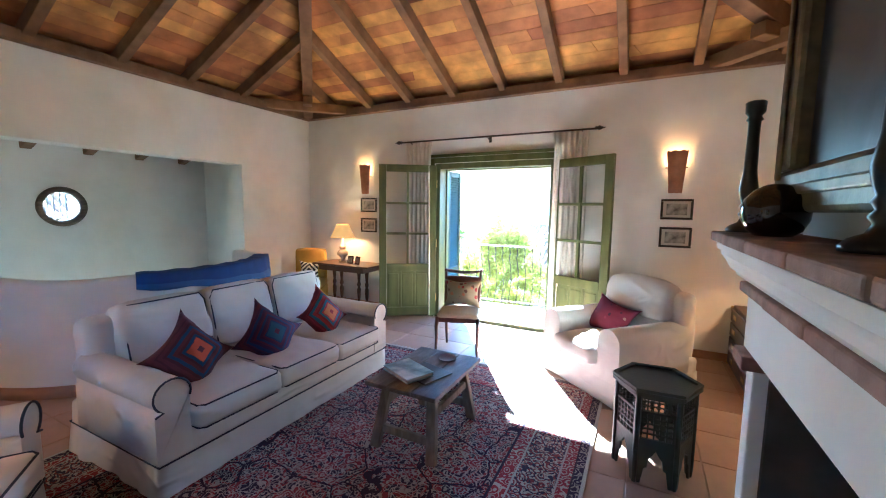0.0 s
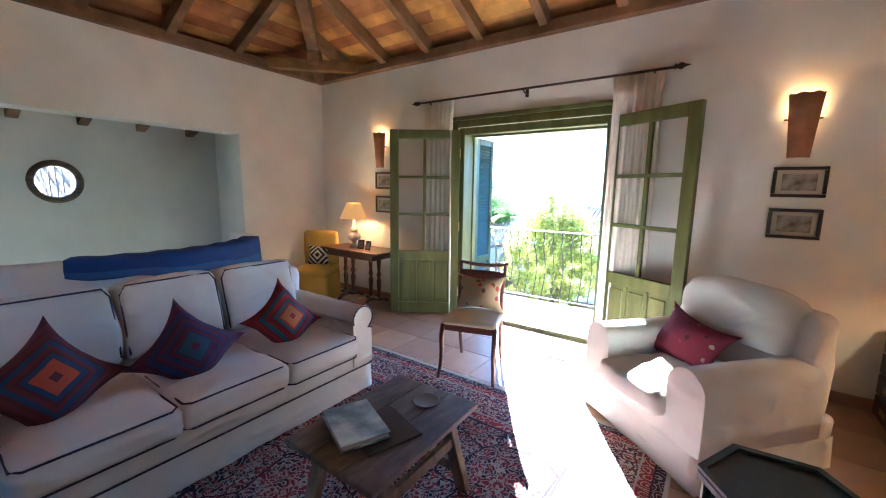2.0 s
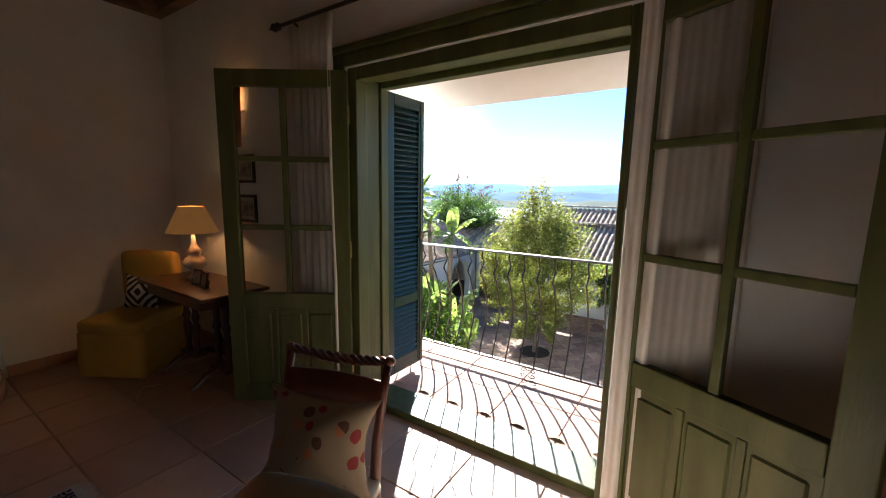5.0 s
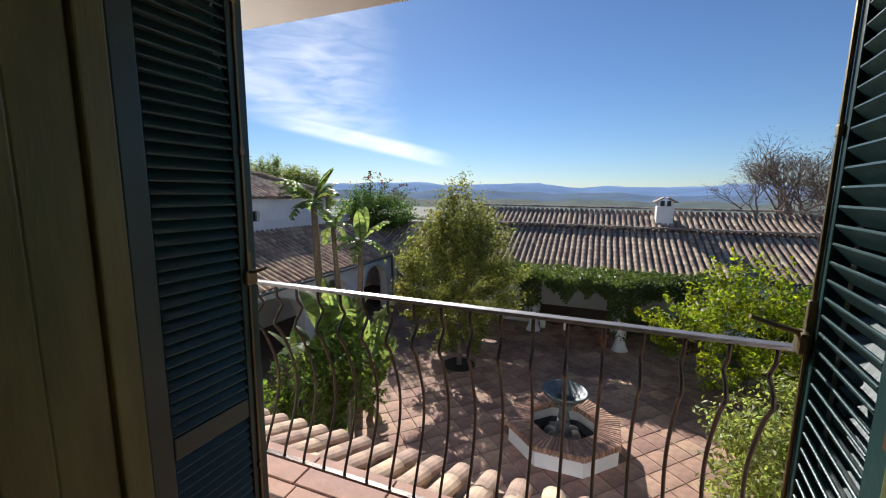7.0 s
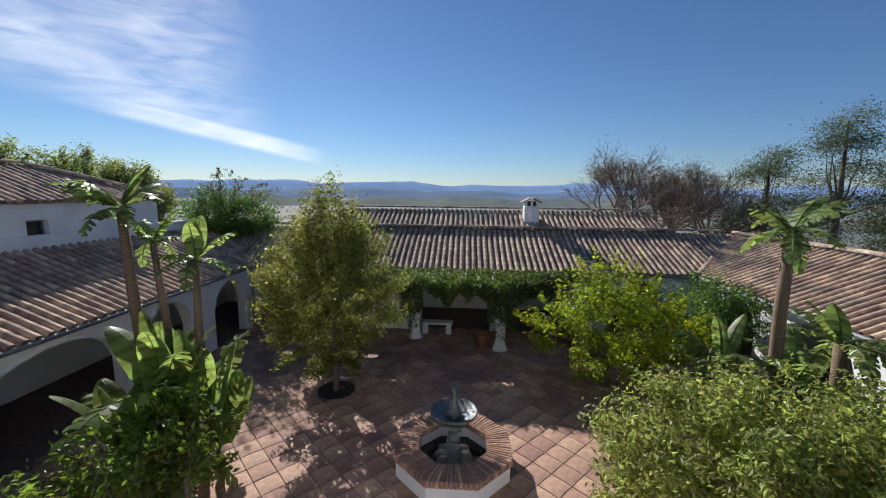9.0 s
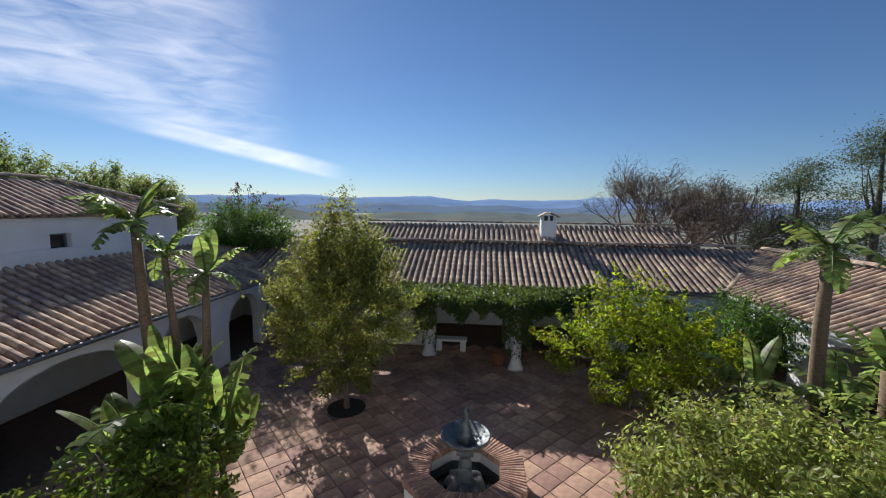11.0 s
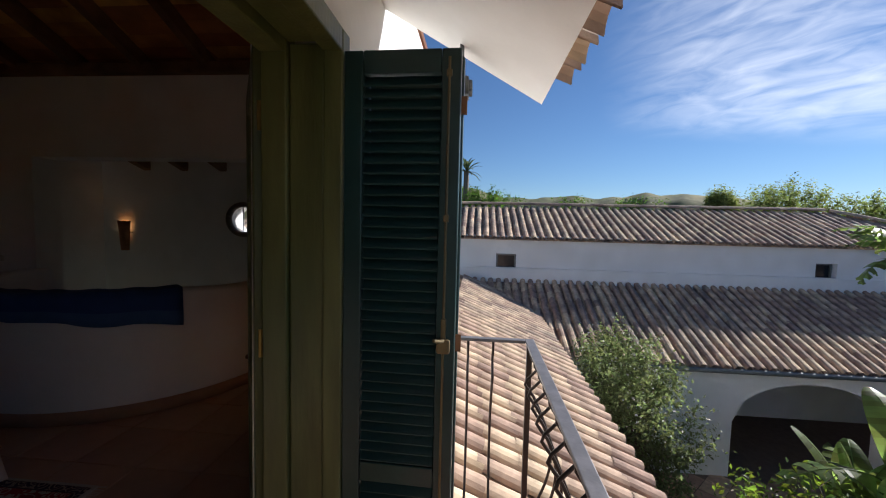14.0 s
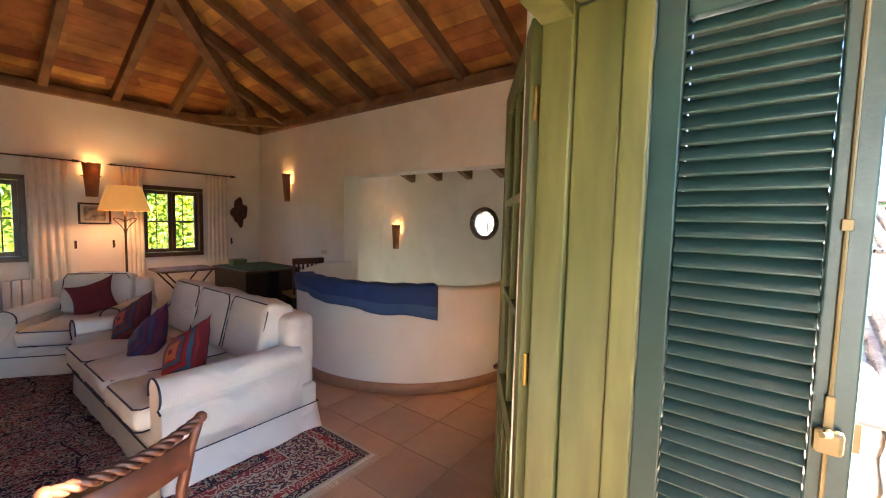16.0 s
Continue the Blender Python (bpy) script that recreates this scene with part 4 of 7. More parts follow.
def rolled_arm(length, height, width, roll, seed=0, neck=True):
    """An arm with a scrolled top, running along y from 0 to length, bulging to +x."""
    bm = bmesh.new()
    outline = [(0, 0.2), (0, height - roll * 1.1)]
    for i in range(15):
        a = radians(200 - 260 * i / 14 if neck else 178 - 172 * i / 14)
        outline.append((width * .45 + roll * 1.05 * math.cos(a) + .01, height - roll + roll * math.sin(a)))
    outline += [(width, height - roll * 2.0), (width, .2)] if neck else [(width + .004, height - roll * 1.5), (width, height - roll * 2.6), (width, .2)]
    ny = 12
    rings = []
    for j in range(ny + 1):
        v = j / ny
        ring = []
        for k, (x, z) in enumerate(outline):
            q = Vector((x, v * length, z))
            nz = noise.noise(q * 6 + Vector((seed, 0, seed))) * .006 + noise.noise(q * 14 + Vector((seed, 1, 2))) * .004
            ring.append(bm.verts.new((x + nz, v * length, z + nz)))
        rings.append(ring)
    n_ = len(outline)
    for p, q in zip(rings, rings[1:]):
        for k in range(n_):
            bm.faces.new((p[k], p[(k + 1) % n_], q[(k + 1) % n_], q[k]))
    for ring in (rings[0], rings[-1]):      # flat ends with edges of their own
        bm.faces.new([bm.verts.new(v.co) for v in ring])
    bmesh.ops.recalc_face_normals(bm, faces=bm.faces)
    return bm, outline


def skirt_mesh(w, d, z0, z1, flare, pleats=True):
    """A loose valance round a rectangle w by d centred on the origin."""
    bm = bmesh.new()
    per = []
    for (xa, ya), (xb, yb_) in zip([(-w / 2, -d / 2), (w / 2, -d / 2), (w / 2, d / 2), (-w / 2, d / 2)], [(w / 2, -d / 2), (w / 2, d / 2), (-w / 2, d / 2), (-w / 2, -d / 2)]):
        k = max(4, int(math.hypot(xb - xa, yb_ - ya) / .05))
        for i in range(k):
            u = i / k
            per.append((xa + (xb - xa) * u, ya + (yb_ - ya) * u, min(u, 1 - u)))
    rings = []
    for j in range(6):
        v = j / 5
        ring = []
        for x, y, u in per:
            q = Vector((x, y, 0))
            f = 1 + flare * v * (1 + (.6 if u < .05 else 0)) + .022 * v * noise.noise(q * 5) + .018 * v * noise.noise(q * 13)
            ring.append(bm.verts.new((x * f, y * f, z1 + (z0 - z1) * v)))
        rings.append(ring)
    n_ = len(per)
    for p, q in zip(rings, rings[1:]):
        for k in range(n_):
            bm.faces.new((p[k], q[k], q[(k + 1) % n_], p[(k + 1) % n_]))
    bmesh.ops.recalc_face_normals(bm, faces=bm.faces)
    return bm


def settee(name, m, width, depth, seats, back_h, arm_h, seat_h, label, pipe, category, group="", aw=.17, roll=.085, over=0.0):
    """A slip-covered seat; its front is at -y, origin at the middle of its footprint."""
    ob = thing(name, label, category, m, group)
    inner = width - 2 * aw
    part("base", soft(-width / 2 + .008, width / 2 - .008, -depth / 2 + .008, depth / 2, .15, seat_h - .12, r=.03, wrinkle=.009), SLIP, ob, "", True)
    part("valance", skirt_mesh(width - .014, depth - .012, .012, .19, .012), SLIP, ob, "loose skirt to the floor", True)
    if pipe:
        w_, d_ = width / 2 - .005, depth / 2 + .002
        part("piping", piping_loop([(-w_, -d_, .19), (w_, -d_, .19), (w_, d_, .19), (-w_, d_, .19), (-w_, -d_, .19)], .005), PIPING, ob, "dark blue piping")
    part("backrest", soft(-width / 2 + .04, width / 2 - .04, depth / 2 - .20, depth / 2 + .01, .2, back_h - .03, r=.06, crown=.01, wrinkle=.008, seed=2), SLIP, ob, "", True)
    for s in (-1, 1):
        bm, outl_ = rolled_arm(depth - .12, arm_h, aw, roll, s, pipe)
        if s < 0:
            bmesh.ops.scale(bm, vec=(-1, 1, 1), verts=bm.verts)
            bmesh.ops.reverse_faces(bm, faces=bm.faces)
        bm.transform(Matrix.Translation((s * (width / 2 - aw), -depth / 2, 0)))
        arm = part("arm", bm, SLIP, ob, "", True)
        if pipe:
            pts = [(s * (width / 2 - aw + x), -depth / 2 - .004, z) for x, z in outl_ if z > .2]
            part("piping", piping_loop(pts, .0055), PIPING, arm, "dark blue piping")
    sw = inner / seats
    for i in range(seats):
        x0 = -inner / 2 + i * sw
        lift = .006 * math.sin(i * 2.1)
        c = part("seat_cushion", soft(x0 + .004, x0 + sw - .004, -depth / 2 - .06, depth / 2 - .24, seat_h - .14, seat_h + lift, r=.035, crown=.042, wrinkle=.012, seed=i * 3.1 + width), SLIP, ob, "", True)
        if pipe:
            for z in (seat_h - .008 + lift, seat_h - .132 + lift):
                part("piping", piping_loop([(x0 + .02, depth / 2 - .26, z), (x0 + .012, -depth / 2 - .035, z), (x0 + .04, -depth / 2 - .063, z),
                                            (x0 + sw - .04, -depth / 2 - .063, z), (x0 + sw - .012, -depth / 2 - .035, z), (x0 + sw - .02, depth / 2 - .26, z)], .005), PIPING, c, "dark blue piping")
        mm = Matrix.Translation((0, depth / 2 - .22, seat_h)) @ Matrix.Rotation(radians(-14), 4, "X")
        k = part("back_cushion", soft(x0 + .006 - over, x0 + sw - .006 + over, -.13, .06, over * 1.6, back_h - seat_h + .03, r=.035 if pipe else .06, crown=.03 if pipe else .05, wrinkle=.012, seed=i * 5.3 + depth, m=mm), SLIP, ob, "", True)
        if pipe:
            zt = back_h - seat_h + .03
            lp = [Vector((x0 + .02, -.128, .03)), Vector((x0 + .02, -.128, zt - .06)), Vector((x0 + .05, -.128, zt - .012)), Vector((x0 + sw - .05, -.128, zt - .012)),
                  Vector((x0 + sw - .02, -.128, zt - .06)), Vector((x0 + sw - .02, -.128, .03))]
            part("piping", piping_loop([mm @ q for q in lp], .005), PIPING, k, "dark blue piping")
            lp = [Vector((x0 + .03, .05, zt - .01)), Vector((x0 + sw - .03, .05, zt - .01))]
            part("piping", piping_loop([mm @ q for q in lp], .005), PIPING, k, "dark blue piping")
    return ob


def pillow(name, m, w, h, t, material, label, category="cushion"):
    """A scatter cushion lying in its own x-y plane."""
    bm = bmesh.new()
    nn = 20
    top, bot = {}, {}
    for i in range(nn + 1):
        for j in range(nn + 1):
            u, v = 2 * i / nn - 1, 2 * j / nn - 1
            x = u * w / 2 * (1 - .24 * (1 - v * v) * abs(u) ** 1.5)
            y = v * h / 2 * (1 - .24 * (1 - u * u) * abs(v) ** 1.5)
            z = t / 2 * ((1 - u * u) * (1 - v * v)) ** .62 + .012 * noise.noise(Vector((x * 9, y * 9, w * 40))) + .006 * noise.noise(Vector((x * 24, y * 24, h * 70)))
            edge = i in (0, nn) or j in (0, nn)
            top[i, j] = bm.verts.new((x, y, 0 if edge else z))
            bot[i, j] = top[i, j] if edge else bm.verts.new((x, y, -z))
    for i in range(nn):
        for j in range(nn):
            bm.faces.new((top[i, j], top[i + 1, j], top[i + 1, j + 1], top[i, j + 1]))
            bm.faces.new((bot[i, j], bot[i, j + 1], bot[i + 1, j + 1], bot[i + 1, j]))
    ob = link(name, bm, material, True)
    ob.matrix_basis = m
    return tagged(ob, label, category, "scatter cushions")


# sofa: back towards the west, front to +x
SOFA = pose(-2.70, 2.24, 0.012, 0, 0, 90.6)
settee("sofa", SOFA, 1.94, .93, 3, .84, .62, .45, "white slip-covered three-seat sofa with dark piping", True, "sofa")
for k, (y, mats, lab) in enumerate((
        (1.63, square_rings("patchwork_rust", ((0.11, 0.022, 0.032), (0.018, 0.05, 0.12), (0.075, 0.015, 0.025)), (0.44, 0.07, 0.03), 22), "rust and blue patchwork cushion leaning on the sofa"),
        (2.15, square_rings("patchwork_plum", ((0.055, 0.012, 0.05), (0.022, 0.035, 0.105), (0.10, 0.014, 0.04)), (0.03, 0.08, 0.13), 25), "plum and blue patchwork cushion leaning on the sofa"),
        (2.72, square_rings("patchwork_red", ((0.26, 0.016, 0.024), (0.025, 0.09, 0.15), (0.16, 0.01, 0.018)), (0.36, 0.12, 0.04), 19), "red and turquoise patchwork cushion leaning on the sofa"))):
    tip = Matrix.Translation((-2.53 + .04 * (k == 1), y, (.61, .585, .585)[k])) @ Matrix.Rotation(radians((8, -3, 4)[k]), 4, "Z") @ Matrix.Rotation(radians(62), 4, "Y") @ Matrix.Rotation(radians(45 + (-10, 3, -12)[k]), 4, "Z")
    pillow("patchwork_cushion", tip, .415, .415, .19, mats, lab)

ARM1 = pose(-.32, 4.00, 0.0, 0, 0, -41)
settee("armchair", ARM1, .90, .88, 1, .86, .60, .42, "white slip-covered armchair, creased, without piping", False, "armchair", "slip-covered armchairs", .22, .105, .10)
pillow("crimson_cushion", ARM1 @ Matrix.Translation((-.06, -.02, .545)) @ Matrix.Rotation(radians(62), 4, "X") @ Matrix.Rotation(radians(-8), 4, "Z"), .50, .36, .17, CRIMSON, "crimson embroidered cushion resting on the armchair")
ARM2 = pose(-2.50, .36, 0.012, 0, 0, 144)
settee("armchair", ARM2, .94, .88, 1, .80, .60, .43, "white slip-covered armchair with dark piping", True, "armchair", "slip-covered armchairs")
pillow("plain_cushion", ARM2 @ Matrix.Translation((.02, .04, .61)) @ Matrix.Rotation(radians(64), 4, "X") @ Matrix.Rotation(radians(20), 4, "Z"), .42, .40, .13, mat("wine_red_linen", (.16, .022, .03), .9, var=.1), "plain wine red cushion on the armchair")

# ---------------------------------------------------------------- coffee table
ct = thing("coffee_table", "small weathered plank coffee table with splayed legs", "coffee table", pose(-1.385, 2.475, 0.012))
for i in range(3):
    part("plank", bx(-.245 + i * .164, -.245 + i * .164 + .161, -.345, .345, .405, .433, bevel=.006), OLDWOOD, ct)
LEGW = mat("pale_old_leg", (.20, .145, .10), .75, var=.3, scale=9, bump=.3, second=(.11, .08, .06), mix=.6, stretch=(4, 4, 1))
for sx in (-1, 1):
    for sy in (-1, 1):
        bm = bmesh.new()
        beam(bm, (sx * .20, sy * .30, 0), (sx * .155, sy * .21, .404), .062, .042, .005, up=(0, 1, 0))
        part("leg", bm, LEGW, ct)
for sy in (-1, 1):
    bm = bmesh.new()
    beam(bm, (-.19, sy * .27, .12), (.19, sy * .27, .12), .026, .05, .004)
    part("stretcher", bm, LEGW, ct)
    bm = bmesh.new()
    beam(bm, (-.16, sy * .225, .375), (.16, sy * .225, .375), .03, .055, .004)
    part("apron", bm, LEGW, ct)
for sx in (-1, 1):
    bm = bmesh.new()
    beam(bm, (sx * .172, -.24, .27), (sx * .172, .24, .27), .026, .05, .004)
    part("stretcher", bm, LEGW, ct)
bk = thing("book", "open picture book with pale cover lying on the table", "book", pose(-1.46, 2.33, .446, 0, 0, -24))
part("cover", bx(-.14, .14, -.10, .10, 0, .004, bevel=.001), mat("book_cover", (.25, .36, .36), .5, var=.5, scale=12, second=(.5, .5, .42), mix=.8, mscale=6), bk)
part("pages", bx(-.133, .133, -.094, .094, .0045, .024, bevel=.002), PAPER, bk)
part("jacket", bx(-.14, .14, -.10, .10, .0245, .028, bevel=.001), bpy.data.materials["book_cover"], bk)
tr = thing("tray", "flat black tray under the book on the table", "tray", pose(-1.40, 2.36, .446, 0, 0, -18))
tr.location = (-1.36, 2.40, .446)
part("base", bx(-.13, .13, -.12, .12, 0, .008, bevel=.003), BLACKWOOD, tr)
bk.location = (-1.45, 2.34, .455)
ds = thing("dish", "round shallow clay dish on the table", "dish", pose(-1.34, 2.68, .446))
bm = bmesh.new()
lathe(bm, [(.001, .004), (.05, .004), (.062, .012), (.066, .012), (.056, .0), (.001, .0)], 28, cap=False)
part("bowl", bm, mat("grey_clay", (.20, .16, .13), .7), ds, "", True)

# ---------------------------------------------------------------- moorish hexagonal stool
st = thing("hexagonal_stool", "dark green hexagonal carved side table", "side table", pose(-.05, 2.79, 0, 0, 0, 4))
hexo = lambda r: [(r * math.cos(radians(60 * i)), r * math.sin(radians(60 * i))) for i in range(6)]
bm = bmesh.new()
prism(bm, hexo(.232), .505, .535)
bmesh.ops.bevel(bm, geom=bm.edges[:], offset=.006, segments=2, affect="EDGES")
part("tabletop", bm, GREENSTOOL, st)
bm = bmesh.new()
lo, hi = hexo(.232), hexo(.205)
for i in range(6):
    a, b = Vector((*lo[i], 0)), Vector((*lo[(i + 1) % 6], 0))
    c, d = Vector((*hi[i], 0)), Vector((*hi[(i + 1) % 6], 0))
    prism(bm, [(a.x, a.y), (b.x, b.y), (d.x, d.y), (c.x, c.y)], .536, .548)
bmesh.ops.recalc_face_normals(bm, faces=bm.faces)
part("rim", bm, GREENSTOOL, st)
R_ = .198
for i in range(6):
    a0, a1 = radians(60 * i), radians(60 * i + 60)
    p, q = Vector((R_ * math.cos(a0), R_ * math.sin(a0), 0)), Vector((R_ * math.cos(a1), R_ * math.sin(a1), 0))
    mid = (p + q) / 2
    side = (q - p).normalized()
    mm = Matrix((side, Vector((0, 0, 1)).cross(side), Vector((0, 0, 1)))).transposed().to_4x4()
    mm.translation = mid
    wv = (q - p).length
    bm = bmesh.new()
    lathe(bm, [(.012, .0), (.016, .06), (.016, .5)], 8, Matrix.Translation(p))
    part("post", bm, GREENSTOOL, st)
    bm = bmesh.new()
    for z0, z1 in ((.485, .505), (.405, .418), (.25, .262)):
        box(bm, -wv / 2 + .015, wv / 2 - .015, -.008, .008, z0, z1, .002, mm)
    part("rail", bm, GREENSTOOL, st)
    bm = bmesh.new()
    for k in range(5):
        x = -wv / 2 + .03 + k * (wv - .06) / 4
        lathe(bm, [(.004, .418), (.004, .43), (.010, .438), (.006, .446), (.011, .452), (.006, .458), (.010, .466), (.004, .474), (.004, .486)], 8, mm @ Matrix.Translation((x, 0, 0)))
    part("spindle_row", bm, GREENSTOOL, st)
    bm = bmesh.new()
    for k in range(6):
        x = -wv / 2 + .022 + k * (wv - .044) / 5
        box(bm, x - .004, x + .004, -.005, .005, .262, .405, 0, mm)
    for k in range(1, 5):
        z = .262 + k * .143 / 5
        box(bm, -wv / 2 + .018, wv / 2 - .018, -.0045, .0045, z - .004, z + .004, 0, mm)
    part("lattice", bm, GREENSTOOL, st)
    bm = bmesh.new()
    arch = [(-wv / 2 + .012, .25), (-wv / 2 + .012, .0), (-wv / 2 + .03, .0), (-wv / 2 + .045, .09), (-wv / 2 + .06, .10), (-wv / 2 + .065, .15), (-.02, .165), (0, .20),
            (.02, .165), (wv / 2 - .065, .15), (wv / 2 - .06, .10), (wv / 2 - .045, .09), (wv / 2 - .03, .0), (wv / 2 - .012, .0), (wv / 2 - .012, .25)]
    flip = Matrix(((1, 0, 0, 0), (0, 0, 1, 0), (0, 1, 0, 0), (0, 0, 0, 1)))
    prism(bm, arch, -.006, .006, mm @ flip)
    bmesh.ops.recalc_face_normals(bm, faces=bm.faces)
    part("arched_apron", bm, GREENSTOOL, st)

# ---------------------------------------------------------------- regency side chair
ch = thing("side_chair", "dark wood side chair with twisted rope top rail", "chair", pose(-1.815, 3.93, 0.0, 0, 0, 17))
CHW = mat("mahogany", (.13, .042, .022), .32, var=.3, scale=10, bump=.04, stretch=(1, 1, .3))
for sx in (-1, 1):
    bm = bmesh.new()
    tube(bm, [(sx * .20, -.20, .42), (sx * .205, -.225, .33), (sx * .20, -.23, .22), (sx * .205, -.24, .10), (sx * .215, -.275, 0)], [.021, .02, .017, .014, .013], 8)
    part("leg", bm, CHW, ch, "", True)
    bm = bmesh.new()
    tube(bm, [(sx * .175, .27, 0), (sx * .175, .22, .18), (sx * .175, .19, .42), (sx * .18, .20, .58), (sx * .185, .235, .72), (sx * .19, .27, .82)], [.013, .016, .02, .018, .016, .015], 8)
    part("rear_leg", bm, CHW, ch, "", True)
for a, b in (((-.20, -.20, .40), (.20, -.20, .40)), ((-.20, -.20, .40), (-.175, .19, .40)), ((.20, -.20, .40), (.175, .19, .40)), ((-.175, .19, .40), (.175, .19, .40))):
    bm = bmesh.new()
    beam(bm, a, b, .024, .055, .005)
    part("seat_rail", bm, CHW, ch)
part("seat", soft(-.20, .20, -.215, .185, .415, .46, r=.02, crown=.02, wrinkle=.002), CREAM, ch, "cream upholstered seat pad", True)
bm = bmesh.new()
npt = 46
for strand in range(3):
    pts = []
    for i in range(npt + 1):
        u = i / npt
        a = u * 26 + strand * 2 * math.pi / 3
        rr_ = .0085 + .004 * math.sin(u * math.pi)
        pts.append((-.19 + .38 * u, .272 + .02 * math.sin(u * math.pi) + rr_ * math.cos(a), .825 - .022 * math.sin(u * math.pi) + rr_ * math.sin(a)))
    tube(bm, pts, .0085, 6)
for s in (-1, 1):
    bmesh.ops.create_uvsphere(bm, u_segments=12, v_segments=8, radius=.019, matrix=Matrix.Translation((s * .195, .272, .827)))
part("top_rail", bm, CHW, ch, "rope-twist top rail", True)
bm = bmesh.new()
prev = None
for i in range(13):
    u = i / 12
    x, y = -.175 + .35 * u, .228 + .018 * math.sin(u * math.pi)
    row = [bm.verts.new((x, y + d_, z)) for d_, z in ((0, .66), (.012, .765), (.024, .765), (.014, .66))]
    if prev:
        for k in range(4):
            bm.faces.new((prev[k], row[k], row[(k + 1) % 4], prev[(k + 1) % 4]))
    prev = row
bmesh.ops.recalc_face_normals(bm, faces=bm.faces)
part("back_panel", bm, CHW, ch, "", True)
CH = pose(-1.815, 3.93, 0.0, 0, 0, 17)
pillow("needlework_cushion", CH @ Matrix.Translation((.01, .13, .60)) @ Matrix.Rotation(radians(76), 4, "X"), .42, .31, .17, FLORAL, "beige floral needlework cushion on the side chair")


# ---------------------------------------------------------------- corner by the door: table, lamp, yellow chair
def table_lamp(m, label):
    ob = thing("table_lamp", label, "lamp", m)
    bm = bmesh.new()
    lathe(bm, [(.001, 0), (.062, 0), (.062, .014), (.04, .025), (.028, .05), (.04, .075), (.075, .10), (.082, .13), (.062, .165), (.036, .185), (.045, .20), (.052, .22), (.03, .245), (.018, .27), (.012, .34)], 28)
    part("base", bm, CERAMIC, ob, "glazed white ceramic urn base", True)
    bm = bmesh.new()
    lathe(bm, [(.175, .36), (.085, .555)], 36, cap=False)
    part("shade", bm, SHADE, ob, "pleated cream lit shade", True)
    point("lamp_light", tuple((m @ Vector((0, 0, .44)))), 0.42, .05)
    return ob


dt = thing("drop_leaf_table", "dark drop-leaf table with turned legs against the wall", "table", pose(-3.92, 4.67, 0))
part("tabletop", bx(-.50, .50, -.22, .24, .675, .70, bevel=.008), DARKWOOD, dt)
part("drawer_front", bx(-.40, .40, -.19, .20, .60, .674, bevel=.004), DARKWOOD, dt)
for sx in (-.30, -.16, .16, .30):
    bm = bmesh.new()
    lathe(bm, [(.02, .10), (.028, .13), (.018, .16), (.026, .25), (.03, .32), (.018, .36), (.03, .40), (.018, .44), (.024, .52), (.03, .598)], 14, pose(sx, .02, 0))
    part("turned_leg", bm, DARKWOOD, dt, "", True)
for sx in (-.23, .23):
    bm = bmesh.new()
    box(bm, sx - .12, sx + .12, -.03, .07, .085, .115, .008)
    for sy in (-1, 1):
        tube(bm, [(sx, .02, .10), (sx, .02 + sy * .12, .08), (sx, .02 + sy * .21, .02), (sx, .02 + sy * .23, .012)], [.028, .024, .018, .014], 8)
    part("foot", bm, DARKWOOD, dt)
table_lamp(pose(-4.08, 4.72, .70), "white ceramic lamp with a lit cream shade on the table")
for x, y, r in ((-3.86, 4.62, 12), (-3.72, 4.60, -8)):
    pf = thing("photo_frame", "small standing photo frame on the side table", "photo frame", pose(x, y, .70, -12, 0, r), "photo frames")
    part("frame", bx(-.045, .045, -.006, .006, .001, .115, bevel=.003), DARKWOOD, pf)
    part("photo", bx(-.032, .032, -.0085, -.0065, .015, .10), PRINT, pf)
    part("strut", bx(-.008, .008, .006, .03, .004, .06), DARKWOOD, pf)
yc = thing("slipper_chair", "mustard yellow skirted slipper chair in the corner", "chair", pose(-4.50, 4.44, 0, 0, 0, 32))
part("seat", soft(-.23, .23, -.25, .24, .33, .43, r=.035, crown=.02, wrinkle=.004), YELLOW, yc, "", True)
part("valance", skirt_mesh(.46, .49, .01, .34, .03), YELLOW, yc, "pleated skirt to the floor", True)
part("backrest", soft(-.225, .225, .17, .26, .40, .87, r=.035, crown=.015, wrinkle=.004, seed=4), YELLOW, yc, "", True)
KIL, nt_, b_, vec_, xyz_ = blank("black_white_weave", .9)
dd_ = node_math(nt_, "ADD", node_math(nt_, "ABSOLUTE", xyz_[0]), node_math(nt_, "ABSOLUTE", xyz_[1]))
nt_.links.new(node_mix(nt_, node_math(nt_, "GREATER_THAN", node_math(nt_, "FRACT", node_math(nt_, "MULTIPLY", dd_, 15.0)), .5), (.02, .02, .03), (.62, .58, .50)), b_.inputs["Base Color"])
pillow("diamond_cushion", pose(-4.50, 4.44, 0, 0, 0, 32) @ Matrix.Translation((0, .10, .56)) @ Matrix.Rotation(radians(74), 4, "X"), .32, .30, .10, KIL, "black and white diamond cushion on the yellow chair")
fl = thing("lamp_flex", "thin pale lamp cable lying on the tiles", "cable")
bm = bmesh.new()
tube(bm, [(-4.0, 4.9, .012), (-4.05, 4.6, .006), (-3.95, 4.42, .006), (-4.02, 4.30, .006), (-3.9, 4.22, .006)], .004, 6)
part("cable", bm, mat("cable_white", (.6, .58, .54), .5), fl)

